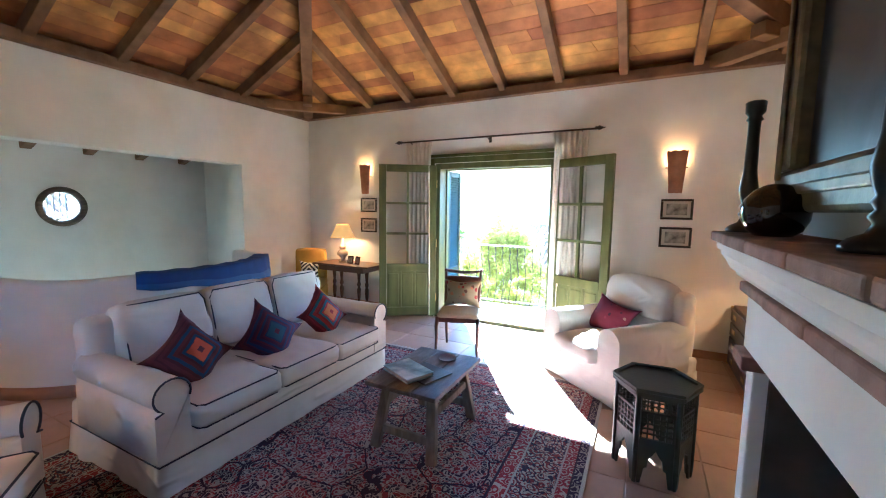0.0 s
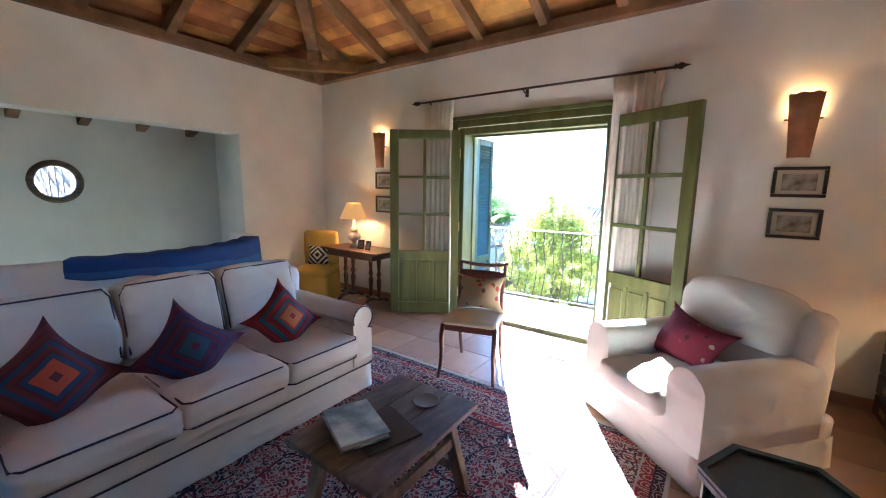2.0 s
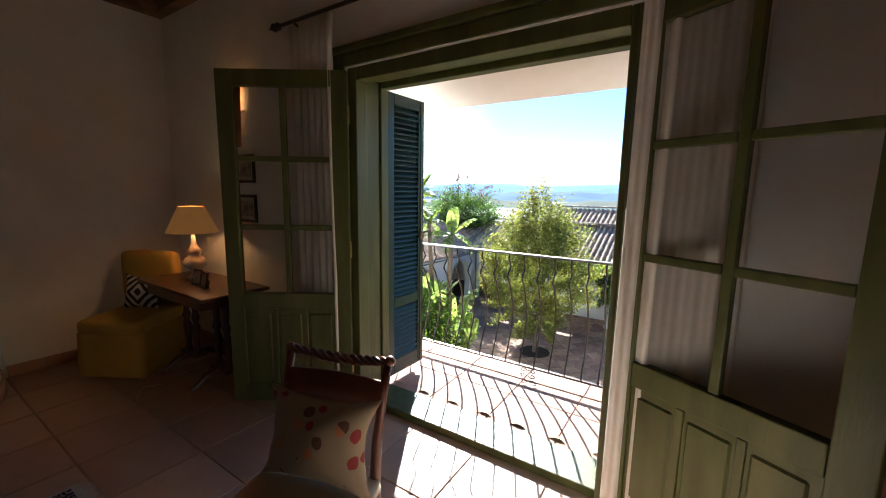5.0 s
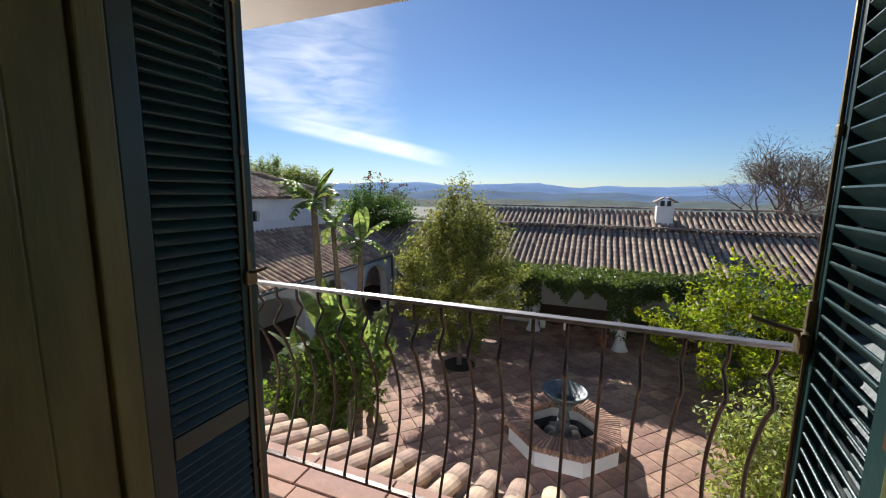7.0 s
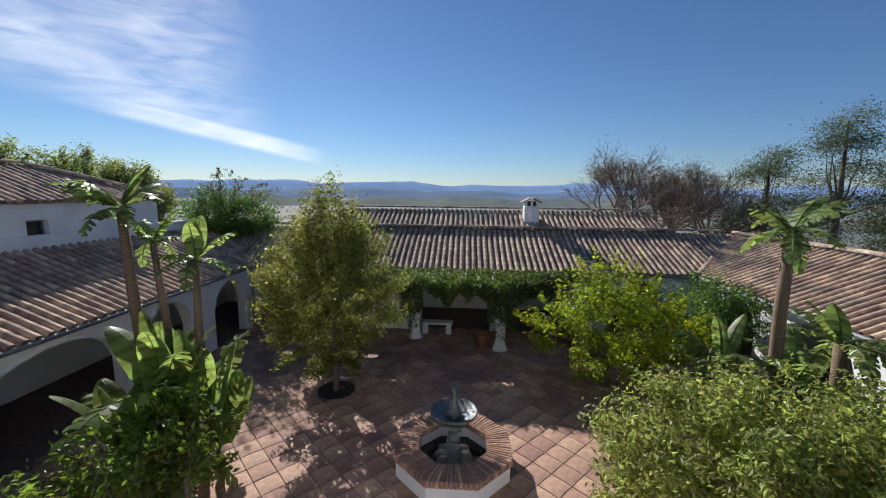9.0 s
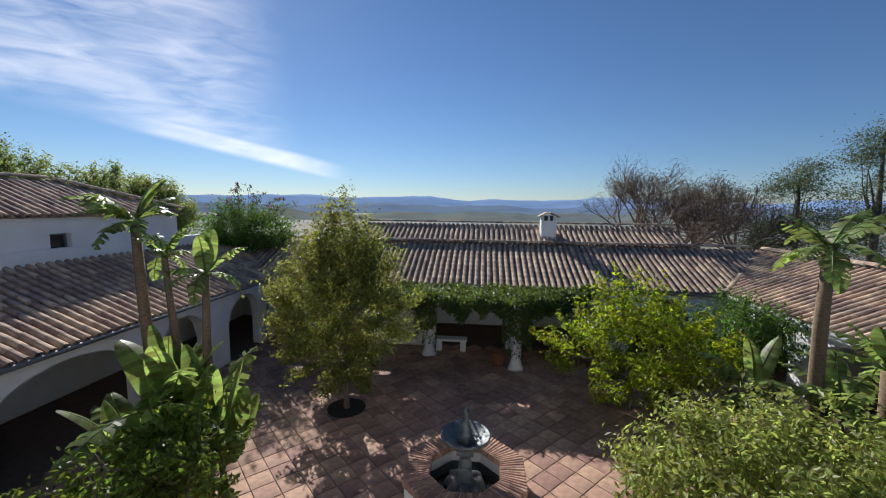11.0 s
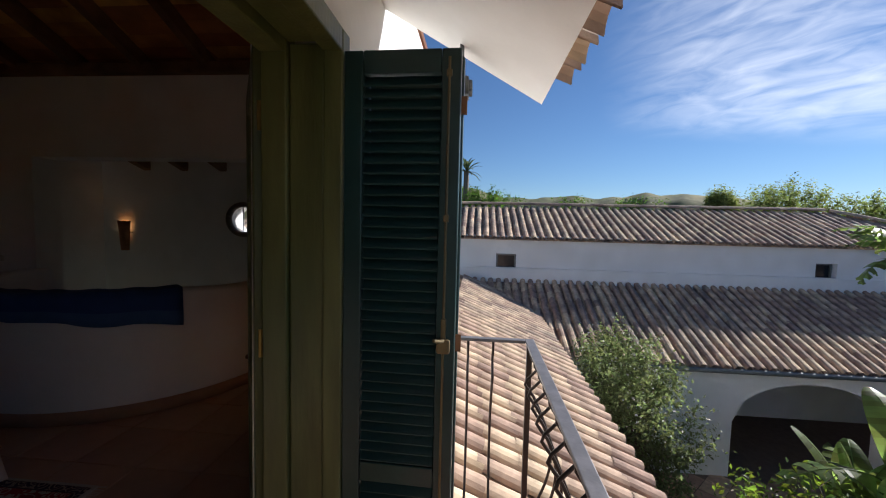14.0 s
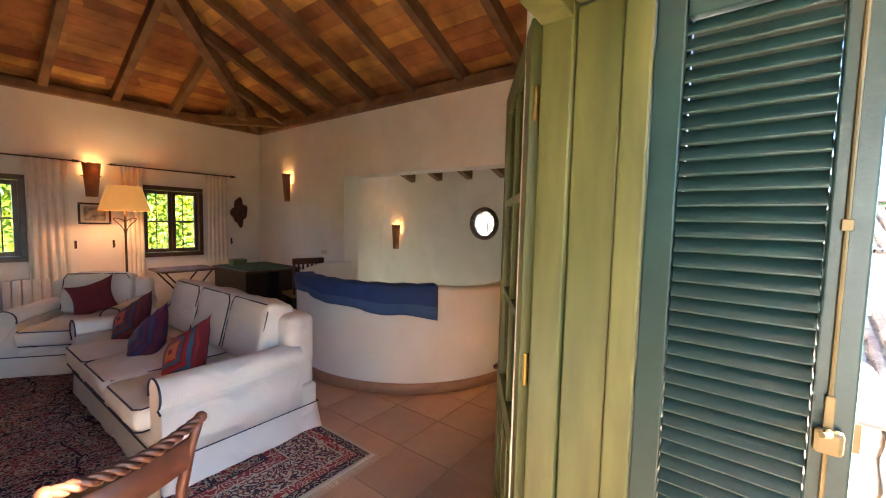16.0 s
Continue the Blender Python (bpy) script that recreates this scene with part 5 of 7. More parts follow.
# ---------------------------------------------------------------- fireplace
FX = 0.30
setting("chimney_breast", bx(FX, XE, -1.05, 2.0, 1.05, 3.35), PLASTER, "white plastered chimney breast over the fireplace", False, "chimney breast")
fp = tagged(thing("fireplace", "white plastered fireplace with brick ledges and open hearth", "fireplace"), kind="structure")
part("jamb", bx(.16, XE, 1.80, 1.88, 0, 1.0, bevel=.006), PLASTER, fp)
part("jamb", bx(.16, XE, -.40, -.20, 0, 1.0, bevel=.006), PLASTER, fp)
part("frieze", bx(.15, XE, -.42, 1.90, 1.052, 1.238, bevel=.006), PLASTER, fp)
part("hearth_back", bx(.95, XE - .01, -.2, 1.8, 0.01, 1.05), SOOT, fp)
part("hearth_side", bx(.20, .95, 1.775, 1.797, 0.01, 1.05), SOOT, fp)
part("hearth_side", bx(.20, .95, -.197, -.175, 0.01, 1.05), SOOT, fp)
bm = bmesh.new()
prev = None
prof = [(FX, 1.278), (.135, 1.278), (.135, 1.295), (.115, 1.30), (.10, 1.33), (.085, 1.35), (.085, 1.365), (.07, 1.37), (.07, 1.388), (FX, 1.388)]
for y in (-.45, 2.02):
    row = [bm.verts.new((x, y, z)) for x, z in prof]
    if prev:
        for k in range(len(prof)):
            bm.faces.new((prev[k], row[k], row[(k + 1) % len(prof)], prev[(k + 1) % len(prof)]))
        bm.faces.new(row)
        bm.faces.new(list(reversed(prev)))
    prev = row
bmesh.ops.recalc_face_normals(bm, faces=bm.faces)
part("cornice", bm, PLASTER, fp, "white moulded cornice")
rb = random.Random(8)
for x0, z0, z1, yend in ((.055, 1.392, 1.428, 2.11), (.12, 1.240, 1.276, 1.90)):
    y = yend
    while y > -.45:
        ln = .26 + rb.random() * .06
        part("brick", bx(x0 + rb.random() * .006, FX + .02, max(y - ln + .004, -.47), y, z0, z1 - rb.random() * .003, bevel=.007), BRICK, fp)
        y -= ln
part("corbel", bx(.125, .40, 1.785, 1.92, 1.002, 1.049, bevel=.008), BRICK, fp, "thin brick corbel")
part("corbel", bx(.125, .40, -.42, -.19, 1.002, 1.049, bevel=.008), BRICK, fp, "thin brick corbel")
fs = thing("fire_screen", "black wrought iron scrolled fire screen in the hearth", "fire screen", pose(.34, 1.38, 0.0, 0, 0, 90))
bm = bmesh.new()
tube(bm, [(.27 * math.cos(radians(a)), 0, .34 + .30 * math.sin(radians(a))) for a in range(0, 181, 10)] + [(-.27, 0, 0)], .009, 6)
tube(bm, [(.27, 0, .34), (.27, 0, 0), (-.27, 0, 0)], .009, 6)
part("frame", bm, IRON, fs, "", True)
for cx_, cz_, r0 in ((0, .42, .13), (-.14, .22, .11), (.14, .22, .11), (0, .12, .08)):
    for s in (-1, 1):
        bm = bmesh.new()
        pts = []
        for i in range(40):
            a = i * .28
            r = r0 * (1 - i / 44)
            pts.append((cx_ + s * r * math.cos(a), 0, cz_ + r * math.sin(a) * 1.25))
        tube(bm, pts, .006, 6)
        part("scroll", bm, IRON, fs, "", True)
# things on the mantel
MZ = 1.429
vase = thing("round_vase", "large dark glass ball vase on the mantel shelf", "vase", pose(.17, 1.78, MZ))
bm = bmesh.new()
lathe(bm, [(.001, 0), (.045, 0), (.066, .016), (.080, .046), (.083, .076), (.076, .108), (.055, .134), (.028, .149), (.022, .152), (.02, .145), (.001, .142)], 36, cap=False)
part("body", bm, DARKGLASS, vase, "", True)
for x, y, s in ((.15, 2.03, .84), (.20, 1.26, .84)):
    cs_ = thing("candlestick", "tall black turned wooden candlestick on the mantel", "candlestick", pose(x, y, MZ), "mantel candlesticks")
    bm = bmesh.new()
    lathe(bm, [(.001, 0), (.068, 0), (.07, .012), (.055, .028), (.03, .04), (.02, .06), (.03, .075), (.018, .09), (.028, .105), (.02, .12), (.03, .15), (.034, .18), (.024, .25), (.021, .40), (.022, .455), (.03, .46), (.022, .475), (.034, .49), (.036, .53), (.03, .535), (.001, .53)], 24, cap=False)
    bm.transform(Matrix.Diagonal((s, s, s, 1)))
    part("stem", bm, BLACKWOOD, cs_, "", True)
pt = thing("oil_painting", "large dark cloudy oil painting in a deep dull gilt frame", "painting", pose(FX - .004, 1.38, 1.50, 0, 0, 90))
W_, H_ = 1.25, 1.02
for a in ((-W_ / 2, W_ / 2, 0, .13), (-W_ / 2, W_ / 2, H_ - .13, H_)):
    bm = bx(a[0], a[1], .0, .085, a[2], a[3], bevel=.018)
    box(bm, a[0] + .03, a[1] - .03, .085, .098, a[2] + .05, a[3] - .05, .006)
    part("frame_rail", bm, GOLDFRAME, pt)
for s in (-1, 1):
    x0, x1 = sorted((s * W_ / 2, s * (W_ / 2 - .13)))
    bm = bx(x0, x1, .0, .084, .131, H_ - .131, bevel=.018)
    box(bm, x0 + .05, x1 - .05, .085, .097, .10, H_ - .10, .006)
    part("frame_stile", bm, GOLDFRAME, pt)
part("canvas", bx(-W_ / 2 + .12, W_ / 2 - .12, .02, .035, .12, H_ - .12), painting_material(), pt, "dark cloudy landscape")
# campaign chest and hidden lamp in the niche
cc = thing("campaign_chest", "dark wooden chest of drawers with brass handles", "chest", pose(.66, 4.50, 0))
part("body", bx(.012, .46, -.44, .44, 0, .60, bevel=.006), DARKWOOD, cc)
for k in range(4):
    d_ = part("drawer", bx(-.008, .011, -.42, .42, .03 + k * .14, .155 + k * .14, bevel=.003), DARKWOOD, cc)
    for y in (-.24, .24):
        bm = bx(-.013, -.0085, y - .05, y + .05, .075 + k * .14, .115 + k * .14, bevel=.002)
        part("handle", bm, BRASS, d_, "recessed brass handle")
for y in (-.43, .43):
    bm = bmesh.new()
    for z in (.02, .56):
        box(bm, -.010, .02, y - .012, y + .012, z - .01, z + .03, .002)
    part("corner_mount", bm, BRASS, cc)
table_lamp(pose(.92, 4.22, .60), "small lamp with a lit shade on the chest")

# ---------------------------------------------------------------- south-west corner
fl_ = thing("floor_lamp", "black iron floor lamp with a large lit cream shade", "floor lamp", pose(-3.03, -.52, 0))
bm = bmesh.new()
lathe(bm, [(.001, 0), (.13, 0), (.13, .012), (.03, .03), (.013, .05), (.012, 1.42), (.012, 1.52)], 20)
part("pole", bm, IRON, fl_, "", True)
bm = bmesh.new()
lathe(bm, [(.255, 1.51), (.17, 1.815)], 40, cap=False)
part("shade", bm, SHADE, fl_, "lit cream shade", True)
for s in (-1, 1):
    bm = bmesh.new()
    pts = []
    for i in range(24):
        a = i / 23 * 2 * math.pi
        pts.append((s * (.012 + .05 * (1 - math.cos(a)) ), 0, 1.25 + .10 * math.sin(a * .5) * (1 if i < 24 else 1) + .13 * (i / 23)))
    tube(bm, pts, .005, 6)
    part("scroll", bm, IRON, fl_, "", True)
point("floor_lamp_light", (-3.03, -.52, 1.66), 0.75, .06)
tt = thing("folding_table", "old wooden folding table with crossed iron legs", "table", pose(-3.68, -.60, 0, 0, 0, 0))
part("tabletop", bx(-.34, .34, -.26, .26, .72, .75, bevel=.006), OLDWOOD, tt)
for sy in (-.2, .2):
    for s in (-1, 1):
        bm = bmesh.new()
        tube(bm, [(s * .30, sy, 0), (-s * .28, sy, .72)], .011, 6)
        part("leg", bm, IRON, tt)
dk = thing("writing_desk", "dark desk with a green baize top in the corner", "desk", pose(-4.42, -.05, 0))
part("desktop", bx(-.40, .40, -.50, .50, .735, .765, bevel=.006), DARKWOOD, dk)
part("baize", bx(-.37, .37, -.47, .47, .766, .772), GREENTOP, dk, "green baize covering")
for sx in (-1, 1):
    part("pedestal", bx(sx * .38 - (.0 if sx < 0 else .30), sx * .38 + (.30 if sx < 0 else .0), -.46, .46, 0, .734, bevel=.005), BLACKWOOD, dk)
bxs = thing("small_box", "small green box lying on the desk", "box", pose(-4.28, -.32, .773))
part("body", bx(-.10, .10, -.07, .07, 0, .07, bevel=.004), mat("green_card", (.12, .16, .06), .7), bxs)
part("lid", bx(-.103, .103, -.073, .073, .0705, .085, bevel=.004), bpy.data.materials["green_card"], bxs)
c2 = thing("carved_chair", "dark carved dining chair with a rush seat", "chair", pose(-4.66, .72, 0, 0, 0, -12))
for sx in (-1, 1):
    bm = bmesh.new()
    tube(bm, [(sx * .19, -.18, 0), (sx * .19, -.18, .43)], .018, 8)
    part("leg", bm, DARKWOOD, c2, "", True)
    bm = bmesh.new()
    tube(bm, [(sx * .18, .22, 0), (sx * .18, .18, .44), (sx * .19, .22, .92)], .018, 8)
    part("rear_leg", bm, DARKWOOD, c2, "", True)
part("seat", soft(-.21, .21, -.20, .20, .42, .47, r=.015, crown=.01, wrinkle=.002), mat("rush", (.35, .25, .11), .9, scale=30), c2, "woven rush seat", True)
bm = bmesh.new()
for k in range(5):
    box(bm, -.13 + k * .06, -.13 + k * .06 + .025, .19, .205, .48, .88, .003)
box(bm, -.215, .215, .205, .235, .87, .95, .012)
part("splat", bm, DARKWOOD, c2)
sw = thing("light_switch", "small white switch plate on the wall", "switch", pose(XW, .75, .97, 0, 0, 90))
part("plate", bx(-.06, .06, -.009, -.001, 0, .06, bevel=.003), mat("switch_white", (.6, .56, .48), .5), sw)

# ---------------------------------------------------------------- floor tiles
tile_bm = bx(-.1975, .1975, -.1975, .1975, -.007, 0.0, bevel=.003, seg=1)
tile_me = bpy.data.meshes.new("tile")
tile_bm.to_mesh(tile_me)
tile_bm.free()
tile_me.materials.append(FLOOR_TILE)
nx_, ny_ = int((XE - XW) / .402) + 1, int((YN - YS) / .402) + 1
for i in range(nx_):
    for j in range(ny_):
        x, y = XW + .2 + i * .402, YN - .20 - j * .402
        if x + .19 > XE + .3 or y - .19 < YS - .2:
            continue
        if math.hypot(x - CX, y - CY) < RO - .35:
            continue
        t_ = new("tile", tile_me)
        t_.parent, t_.location = ground_slab, (x, y, -.001 + .0012 * noise.noise(Vector((i * 1.7, j * 2.3, 0))))


# ---------------------------------------------------------------- balcony
BY, BX0, BX1, BE = 6.0, -3.14, -0.62, 6.14
STONE = mat("balcony_clay_tile", (0.42, 0.24, 0.17), 0.75, var=0.15, scale=9, bump=0.2, bscale=40, second=(0.32, 0.17, 0.12), mix=0.5, random_by=0.08)
LEAD = mat("grey_gutter", (0.16, 0.17, 0.17), 0.6, 0.3, var=0.2)
RAILTOP = mat("worn_grey_iron", (0.20, 0.185, 0.18), 0.45, 0.5, var=0.2, scale=20)
balc = setting("balcony", bx(BX0 - .06, BX1 + .06, FY, BE - .002, -.30, -.012), OUTWALL, "rendered balcony slab outside the garden door", False, "balcony")
nxt = 6
wt = (BX1 - BX0 + .08) / nxt
for i in range(nxt):
    for y0, y1 in ((FRAME_Y1 + .0, 5.70), (5.706, 5.955)):
        part("tile", bx(BX0 - .04 + i * wt, BX0 - .04 + (i + 1) * wt - .006, y0, y1, -.011, .0, bevel=.002, seg=1), STONE, balc)
    part("coping_tile", bx(BX0 - .07 + i * (wt + .01), BX0 - .07 + (i + 1) * (wt + .01) - .006, 5.96, BE + .02, -.011, .006, bevel=.004, seg=1), STONE, balc)
rail = thing("balcony_railing", "black wrought iron balcony railing with bellied bars", "railing")
bm = bmesh.new()
box(bm, BX0 - .02, BX1 + .02, BY - .02, BY + .02, .938, .952, .003)
part("handrail", bm, RAILTOP, rail, "flat grey worn handrail")
for x in (BX0, BX1):
    bm = bmesh.new()
    box(bm, x - .018, x + .018, FY, BY - .021, .938, .952, .003)
    part("handrail", bm, RAILTOP, rail, "flat grey worn handrail")
    part("bottom_bar", bx(x - .012, x + .012, FY, BY - .013, .085, .098), IRON, rail)
part("bottom_bar", bx(BX0, BX1, BY - .012, BY + .012, .085, .098), IRON, rail)


def belly(t, big=.105):
    """Outward swing of a bar at height share t (0 foot, 1 top): a full belly, and a small knuckle under the handrail."""
    low = big * math.sin(math.pi * min(1, t / .80)) ** 1.25
    return low + .034 * math.exp(-((t - .885) / .035) ** 2) - .022 * math.exp(-((t - .795) / .04) ** 2)


bar_bm = bmesh.new()
tube(bar_bm, [(0, belly(k / 34), .098 + .84 * k / 34) for k in range(35)], .0066, 6)
bar_ob = None
nb = 22
for i in range(nb):
    x = BX0 + .055 + i * (BX1 - BX0 - .11) / (nb - 1)
    if bar_ob is None:
        bar_ob = part("bar", bar_bm, IRON, rail, "", True)
        bar_ob.location = (x, BY, 0)
    else:
        s = new("bar", bar_ob.data)
        s.parent, s.location = rail, (x, BY, 0)
for xe, rz in ((BX0, 90), (BX1, -90)):
    for k in range(5):
        s = new("bar", bar_ob.data)
        s.parent, s.matrix_basis = rail, pose(xe, FY + .10 + k * .115, 0, 0, 0, rz)
for xx in (BX0, BX1):
    part("post", bx(xx - .012, xx + .012, BY - .012, BY + .012, 0.0, .94), IRON, rail)
bm = bmesh.new()
for sx in (-1, 1):
    for sz in (-1, 1):
        pts = []
        for i in range(22):
            a = i * .33
            r = .03 * (1 - i / 26)
            pts.append((-1.86 + sx * (.035 + r * math.cos(a) * -1), BY - .018, .05 + sz * (.018 + r * .6 * math.sin(a))))
        tube(bm, pts, .004, 5)
part("scroll", bm, IRON, rail, "small scrolled boot scraper motif")
# ---------------------------------------------------------------- eave over the balcony
bm = bmesh.new()
ez0, ez1 = 2.50, 2.045
w0, w1 = -3.27, XE + .4
lo = [(w0, FY - .01, ez0), (w1, FY - .01, ez0), (w1, 6.03, ez1), (w0, 6.03, ez1)]
hi = [(x, y, z + .11) for x, y, z in lo]
vl, vh = [bm.verts.new(v) for v in lo], [bm.verts.new(v) for v in hi]
bm.faces.new(list(reversed(vl)))
bm.faces.new(vh)
for i in range(4):
    bm.faces.new((vl[i], vl[(i + 1) % 4], vh[(i + 1) % 4], vh[i]))
bmesh.ops.recalc_face_normals(bm, faces=bm.faces)
setting("soffit", bm, PLASTER, "white rendered soffit of the roof overhang", False, "soffit")
# floodlight on a bracket under the soffit
fl = thing("floodlight", "small grey metal floodlight bracketed under the roof overhang", "floodlight", pose(-3.15, 5.655, 2.02))
bm = bmesh.new()
box(bm, -.05, .05, -.035, .035, .02, .10, .006)
box(bm, -.04, .04, .035, .05, .035, .085, .004)
part("housing", bm, LEAD, fl)
part("lens", bx(-.042, .042, -.041, -.036, .028, .092, bevel=.002), mat("lamp_lens", (.35, .37, .38), .15, bump=0), fl, "pale glass lens")
bm = bmesh.new()
for sx in (-1, 1):
    box(bm, sx * .058 - .003, sx * .058 + .003, -.014, .014, .05, .16, .001)
box(bm, -.061, .061, -.014, .014, .16, .166, .001)
tube(bm, [(0, 0, .165), (0, 0, .275)], .010, 8)
part("bracket", bm, LEAD, fl)


# ---------------------------------------------------------------- tiled roofs
def tile_mesh(name, length, r0, r1, up, seg=6):
    """One half-round clay tile, tapering, running along +y."""
    bm = bmesh.new()
    rows = []
    for y, r, z in ((0, r0, 0.0), (length, r1, up)):
        for off in (0, -.014):
            rows.append([bm.verts.new(((r + off) * math.cos(math.pi * k / seg), y, z + (r + off) * math.sin(math.pi * k / seg) * .8)) for k in range(seg + 1)])
    for k in range(seg):
        bm.faces.new((rows[0][k], rows[2][k], rows[2][k + 1], rows[0][k + 1]))
        bm.faces.new((rows[1][k], rows[1][k + 1], rows[3][k + 1], rows[3][k]))
        bm.faces.new((rows[0][k], rows[0][k + 1], rows[1][k + 1], rows[1][k]))
    bmesh.ops.recalc_face_normals(bm, faces=bm.faces)
    me = bpy.data.meshes.new(name)
    bm.to_mesh(me)
    bm.free()
    return me


TILE_L, TILE_P = 0.40, 0.235


def tiled_roof(name, m, width, run, label, near=None, seg=5, clip=None):
    """A roof plane: columns of cover tiles over channels. Local x along the eave, y up the slope, z out of it.
    near: local x range whose tiles become parts of their own. clip(x, y): False leaves a tile out."""
    flip = Matrix.Translation((width, 0, 0)) @ Matrix.Diagonal((-1, 1, -1, 1))
    m = m @ flip
    if near:
        near = (width - near[1], width - near[0])
    if clip:
        inner = clip
        clip = lambda x, y: inner(width - x, y)
    base = bmesh.new()
    if clip is None:
        box(base, 0, width, 0, run, -.06, -.035)
    else:
        step = .25
        for i in range(int(width / step)):
            for j in range(int(run / step) + 1):
                if clip((i + .5) * step, (j + .5) * step):
                    box(base, i * step, (i + 1) * step, j * step, min(run, (j + 1) * step), -.06, -.035)
    roof = tagged(link(name, base, ROOFTILE), label, "roof", "", "structure")
    roof.matrix_basis = m
    one = tile_mesh("roof_tile", TILE_L, .088, .074, .012, seg)
    one.materials.append(ROOFTILE)
    n_c, n_r = int(width / TILE_P), int(run / (TILE_L - .06)) + 1
    co0 = np.array([v.co[:] for v in one.vertices])
    fa0 = [tuple(p.vertices) for p in one.polygons]
    allv, allf, used = [], [], 0
    rnd = random.Random(len(name) * 7 + n_c)
    channel = co0 * np.array([.95, 1, -.7]) + np.array([0, 0, .02])
    for i in range(n_c):
        for j in range(n_r):
            y = j * (TILE_L - .06)
            ln = min(TILE_L, run - y)
            if ln < .12 or (clip and not clip((i + .5) * TILE_P, y + .2)):
                continue
            x = (i + .5) * TILE_P + (rnd.random() - .5) * .014
            tw = (rnd.random() - .5) * .03
            dz = rnd.random() * .008
            if near and near[0] <= x <= near[1] and used < 290:
                t = new("roof_tile", one)
                t.parent, t.matrix_basis = roof, Matrix.Translation((x, y - .04, .01 + dz)) @ Matrix.Rotation(tw, 4, "Z") @ Matrix.Diagonal((1, ln / TILE_L, 1, 1))
                used += 1
            else:
                q = co0.copy()
                q[:, 1] *= ln / TILE_L
                q[:, 0] += tw * q[:, 1]
                q = q + np.array([x, y - .04, .01 + dz])
                allf += [tuple(k + len(allv) for k in f) for f in fa0]
                allv += q.tolist()
            if j == 0 or seg > 4:
                q = channel + np.array([x + TILE_P / 2, y - .02, -.02])
                allf += [tuple(k + len(allv) for k in f) for f in fa0]
                allv += q.tolist()
    if allv:
        me = bpy.data.meshes.new("roof_tiles")
        me.from_pydata(allv, [], allf)
        me.materials.append(ROOFTILE)
        s = new("roof_tiles", me)
        s.parent = roof
        tagged(s, "rows of weathered half-round clay tiles", "", "", "stuff")
    return roof


def slope_pose(ox, oy, oz, along, up_xy, pitch):
    """Pose whose local x runs along the eave, y up the slope in the direction up_xy."""
    a = Vector((*along, 0)).normalized()
    u = Vector((*up_xy, 0)).normalized() * math.cos(pitch) + Vector((0, 0, math.sin(pitch)))
    m = Matrix((a, u, a.cross(u))).transposed().to_4x4()
    m.translation = (ox, oy, oz)
    return m


PITCH = math.atan(.40)
CP = math.cos(PITCH)
GZ = -3.9
# roof just below the balcony, running west
tiled_roof("roof_near", slope_pose(-13.0, 7.36, -.87, (1, 0), (0, -1), PITCH), 15.2, 2.05 / CP, "sunlit clay tiled lean-to roof below the balcony", near=(5.0, 11.9), seg=7)
# the handedness of the slope above puts its outside up
tiled_roof("roof_west_low", slope_pose(-10.0, 23.6, -1.44, (0, -1), (-1, 0), PITCH), 20.6, 3.25 / CP, "weathered clay tiled roof over the arcade", near=(6.0, 11.5),
           clip=lambda x, y: 23.6 - x < 20.35 + y * CP)
tiled_roof("roof_west_high", slope_pose(-13.05, 19.9, 1.09, (0, -1), (-1, 0), PITCH), 22.0, 2.6 / CP, "clay tiled roof of the white upper storey", clip=lambda x, y: x > y * CP - .2)
tiled_roof("roof_back_low", slope_pose(10.1, 20.2, -1.44, (-1, 0), (0, 1), PITCH), 23.3, 3.05 / CP, "sunlit clay tiled roof across the courtyard", near=(7.0, 14.0),
           clip=lambda x, y: 10.1 - x < 6.9 + y * CP and 10.1 - x > -10.0 - y * CP)
tiled_roof("roof_back_high", slope_pose(7.2, 23.35, -.16, (-1, 0), (0, 1), PITCH), 14.6, 1.85 / CP, "upper clay tiled roof behind the courtyard")
tiled_roof("roof_east", slope_pose(6.9, 3.0, -1.44, (0, 1), (1, 0), PITCH), 20.3, 3.0 / CP, "clay tiled roof of the far wing", clip=lambda x, y: 3.0 + x < 20.2 + y * CP)


def ridge_caps(name, a, b, label):
    """Half-round caps laid end to end along a ridge."""
    a, b = Vector(a), Vector(b)
    d = (b - a)
    k = int(d.length / .36)
    side = d.cross(Vector((0, 0, 1))).normalized()
    dn = d.normalized()
    mm = Matrix((side, dn, side.cross(dn))).transposed().to_4x4()
    me = tile_mesh("ridge_tile", .40, .12, .105, .01, 6)
    v0 = np.array([v.co[:] for v in me.vertices])
    f0 = [tuple(p.vertices) for p in me.polygons]
    vv, ff = [], []
    for i in range(k):
        q = v0 + np.array([0, i * .36, .004 * (i % 3)])
        ff += [tuple(n_ + len(vv) for n_ in f) for f in f0]
        vv += q.tolist()
    me2 = bpy.data.meshes.new("ridge")
    me2.from_pydata(vv, [], ff)
    me2.materials.append(ROOFTILE)
    ob = new(name, me2)
    mm.translation = a
    ob.matrix_basis = mm
    return tagged(ob, label, "roof ridge", "", "structure")


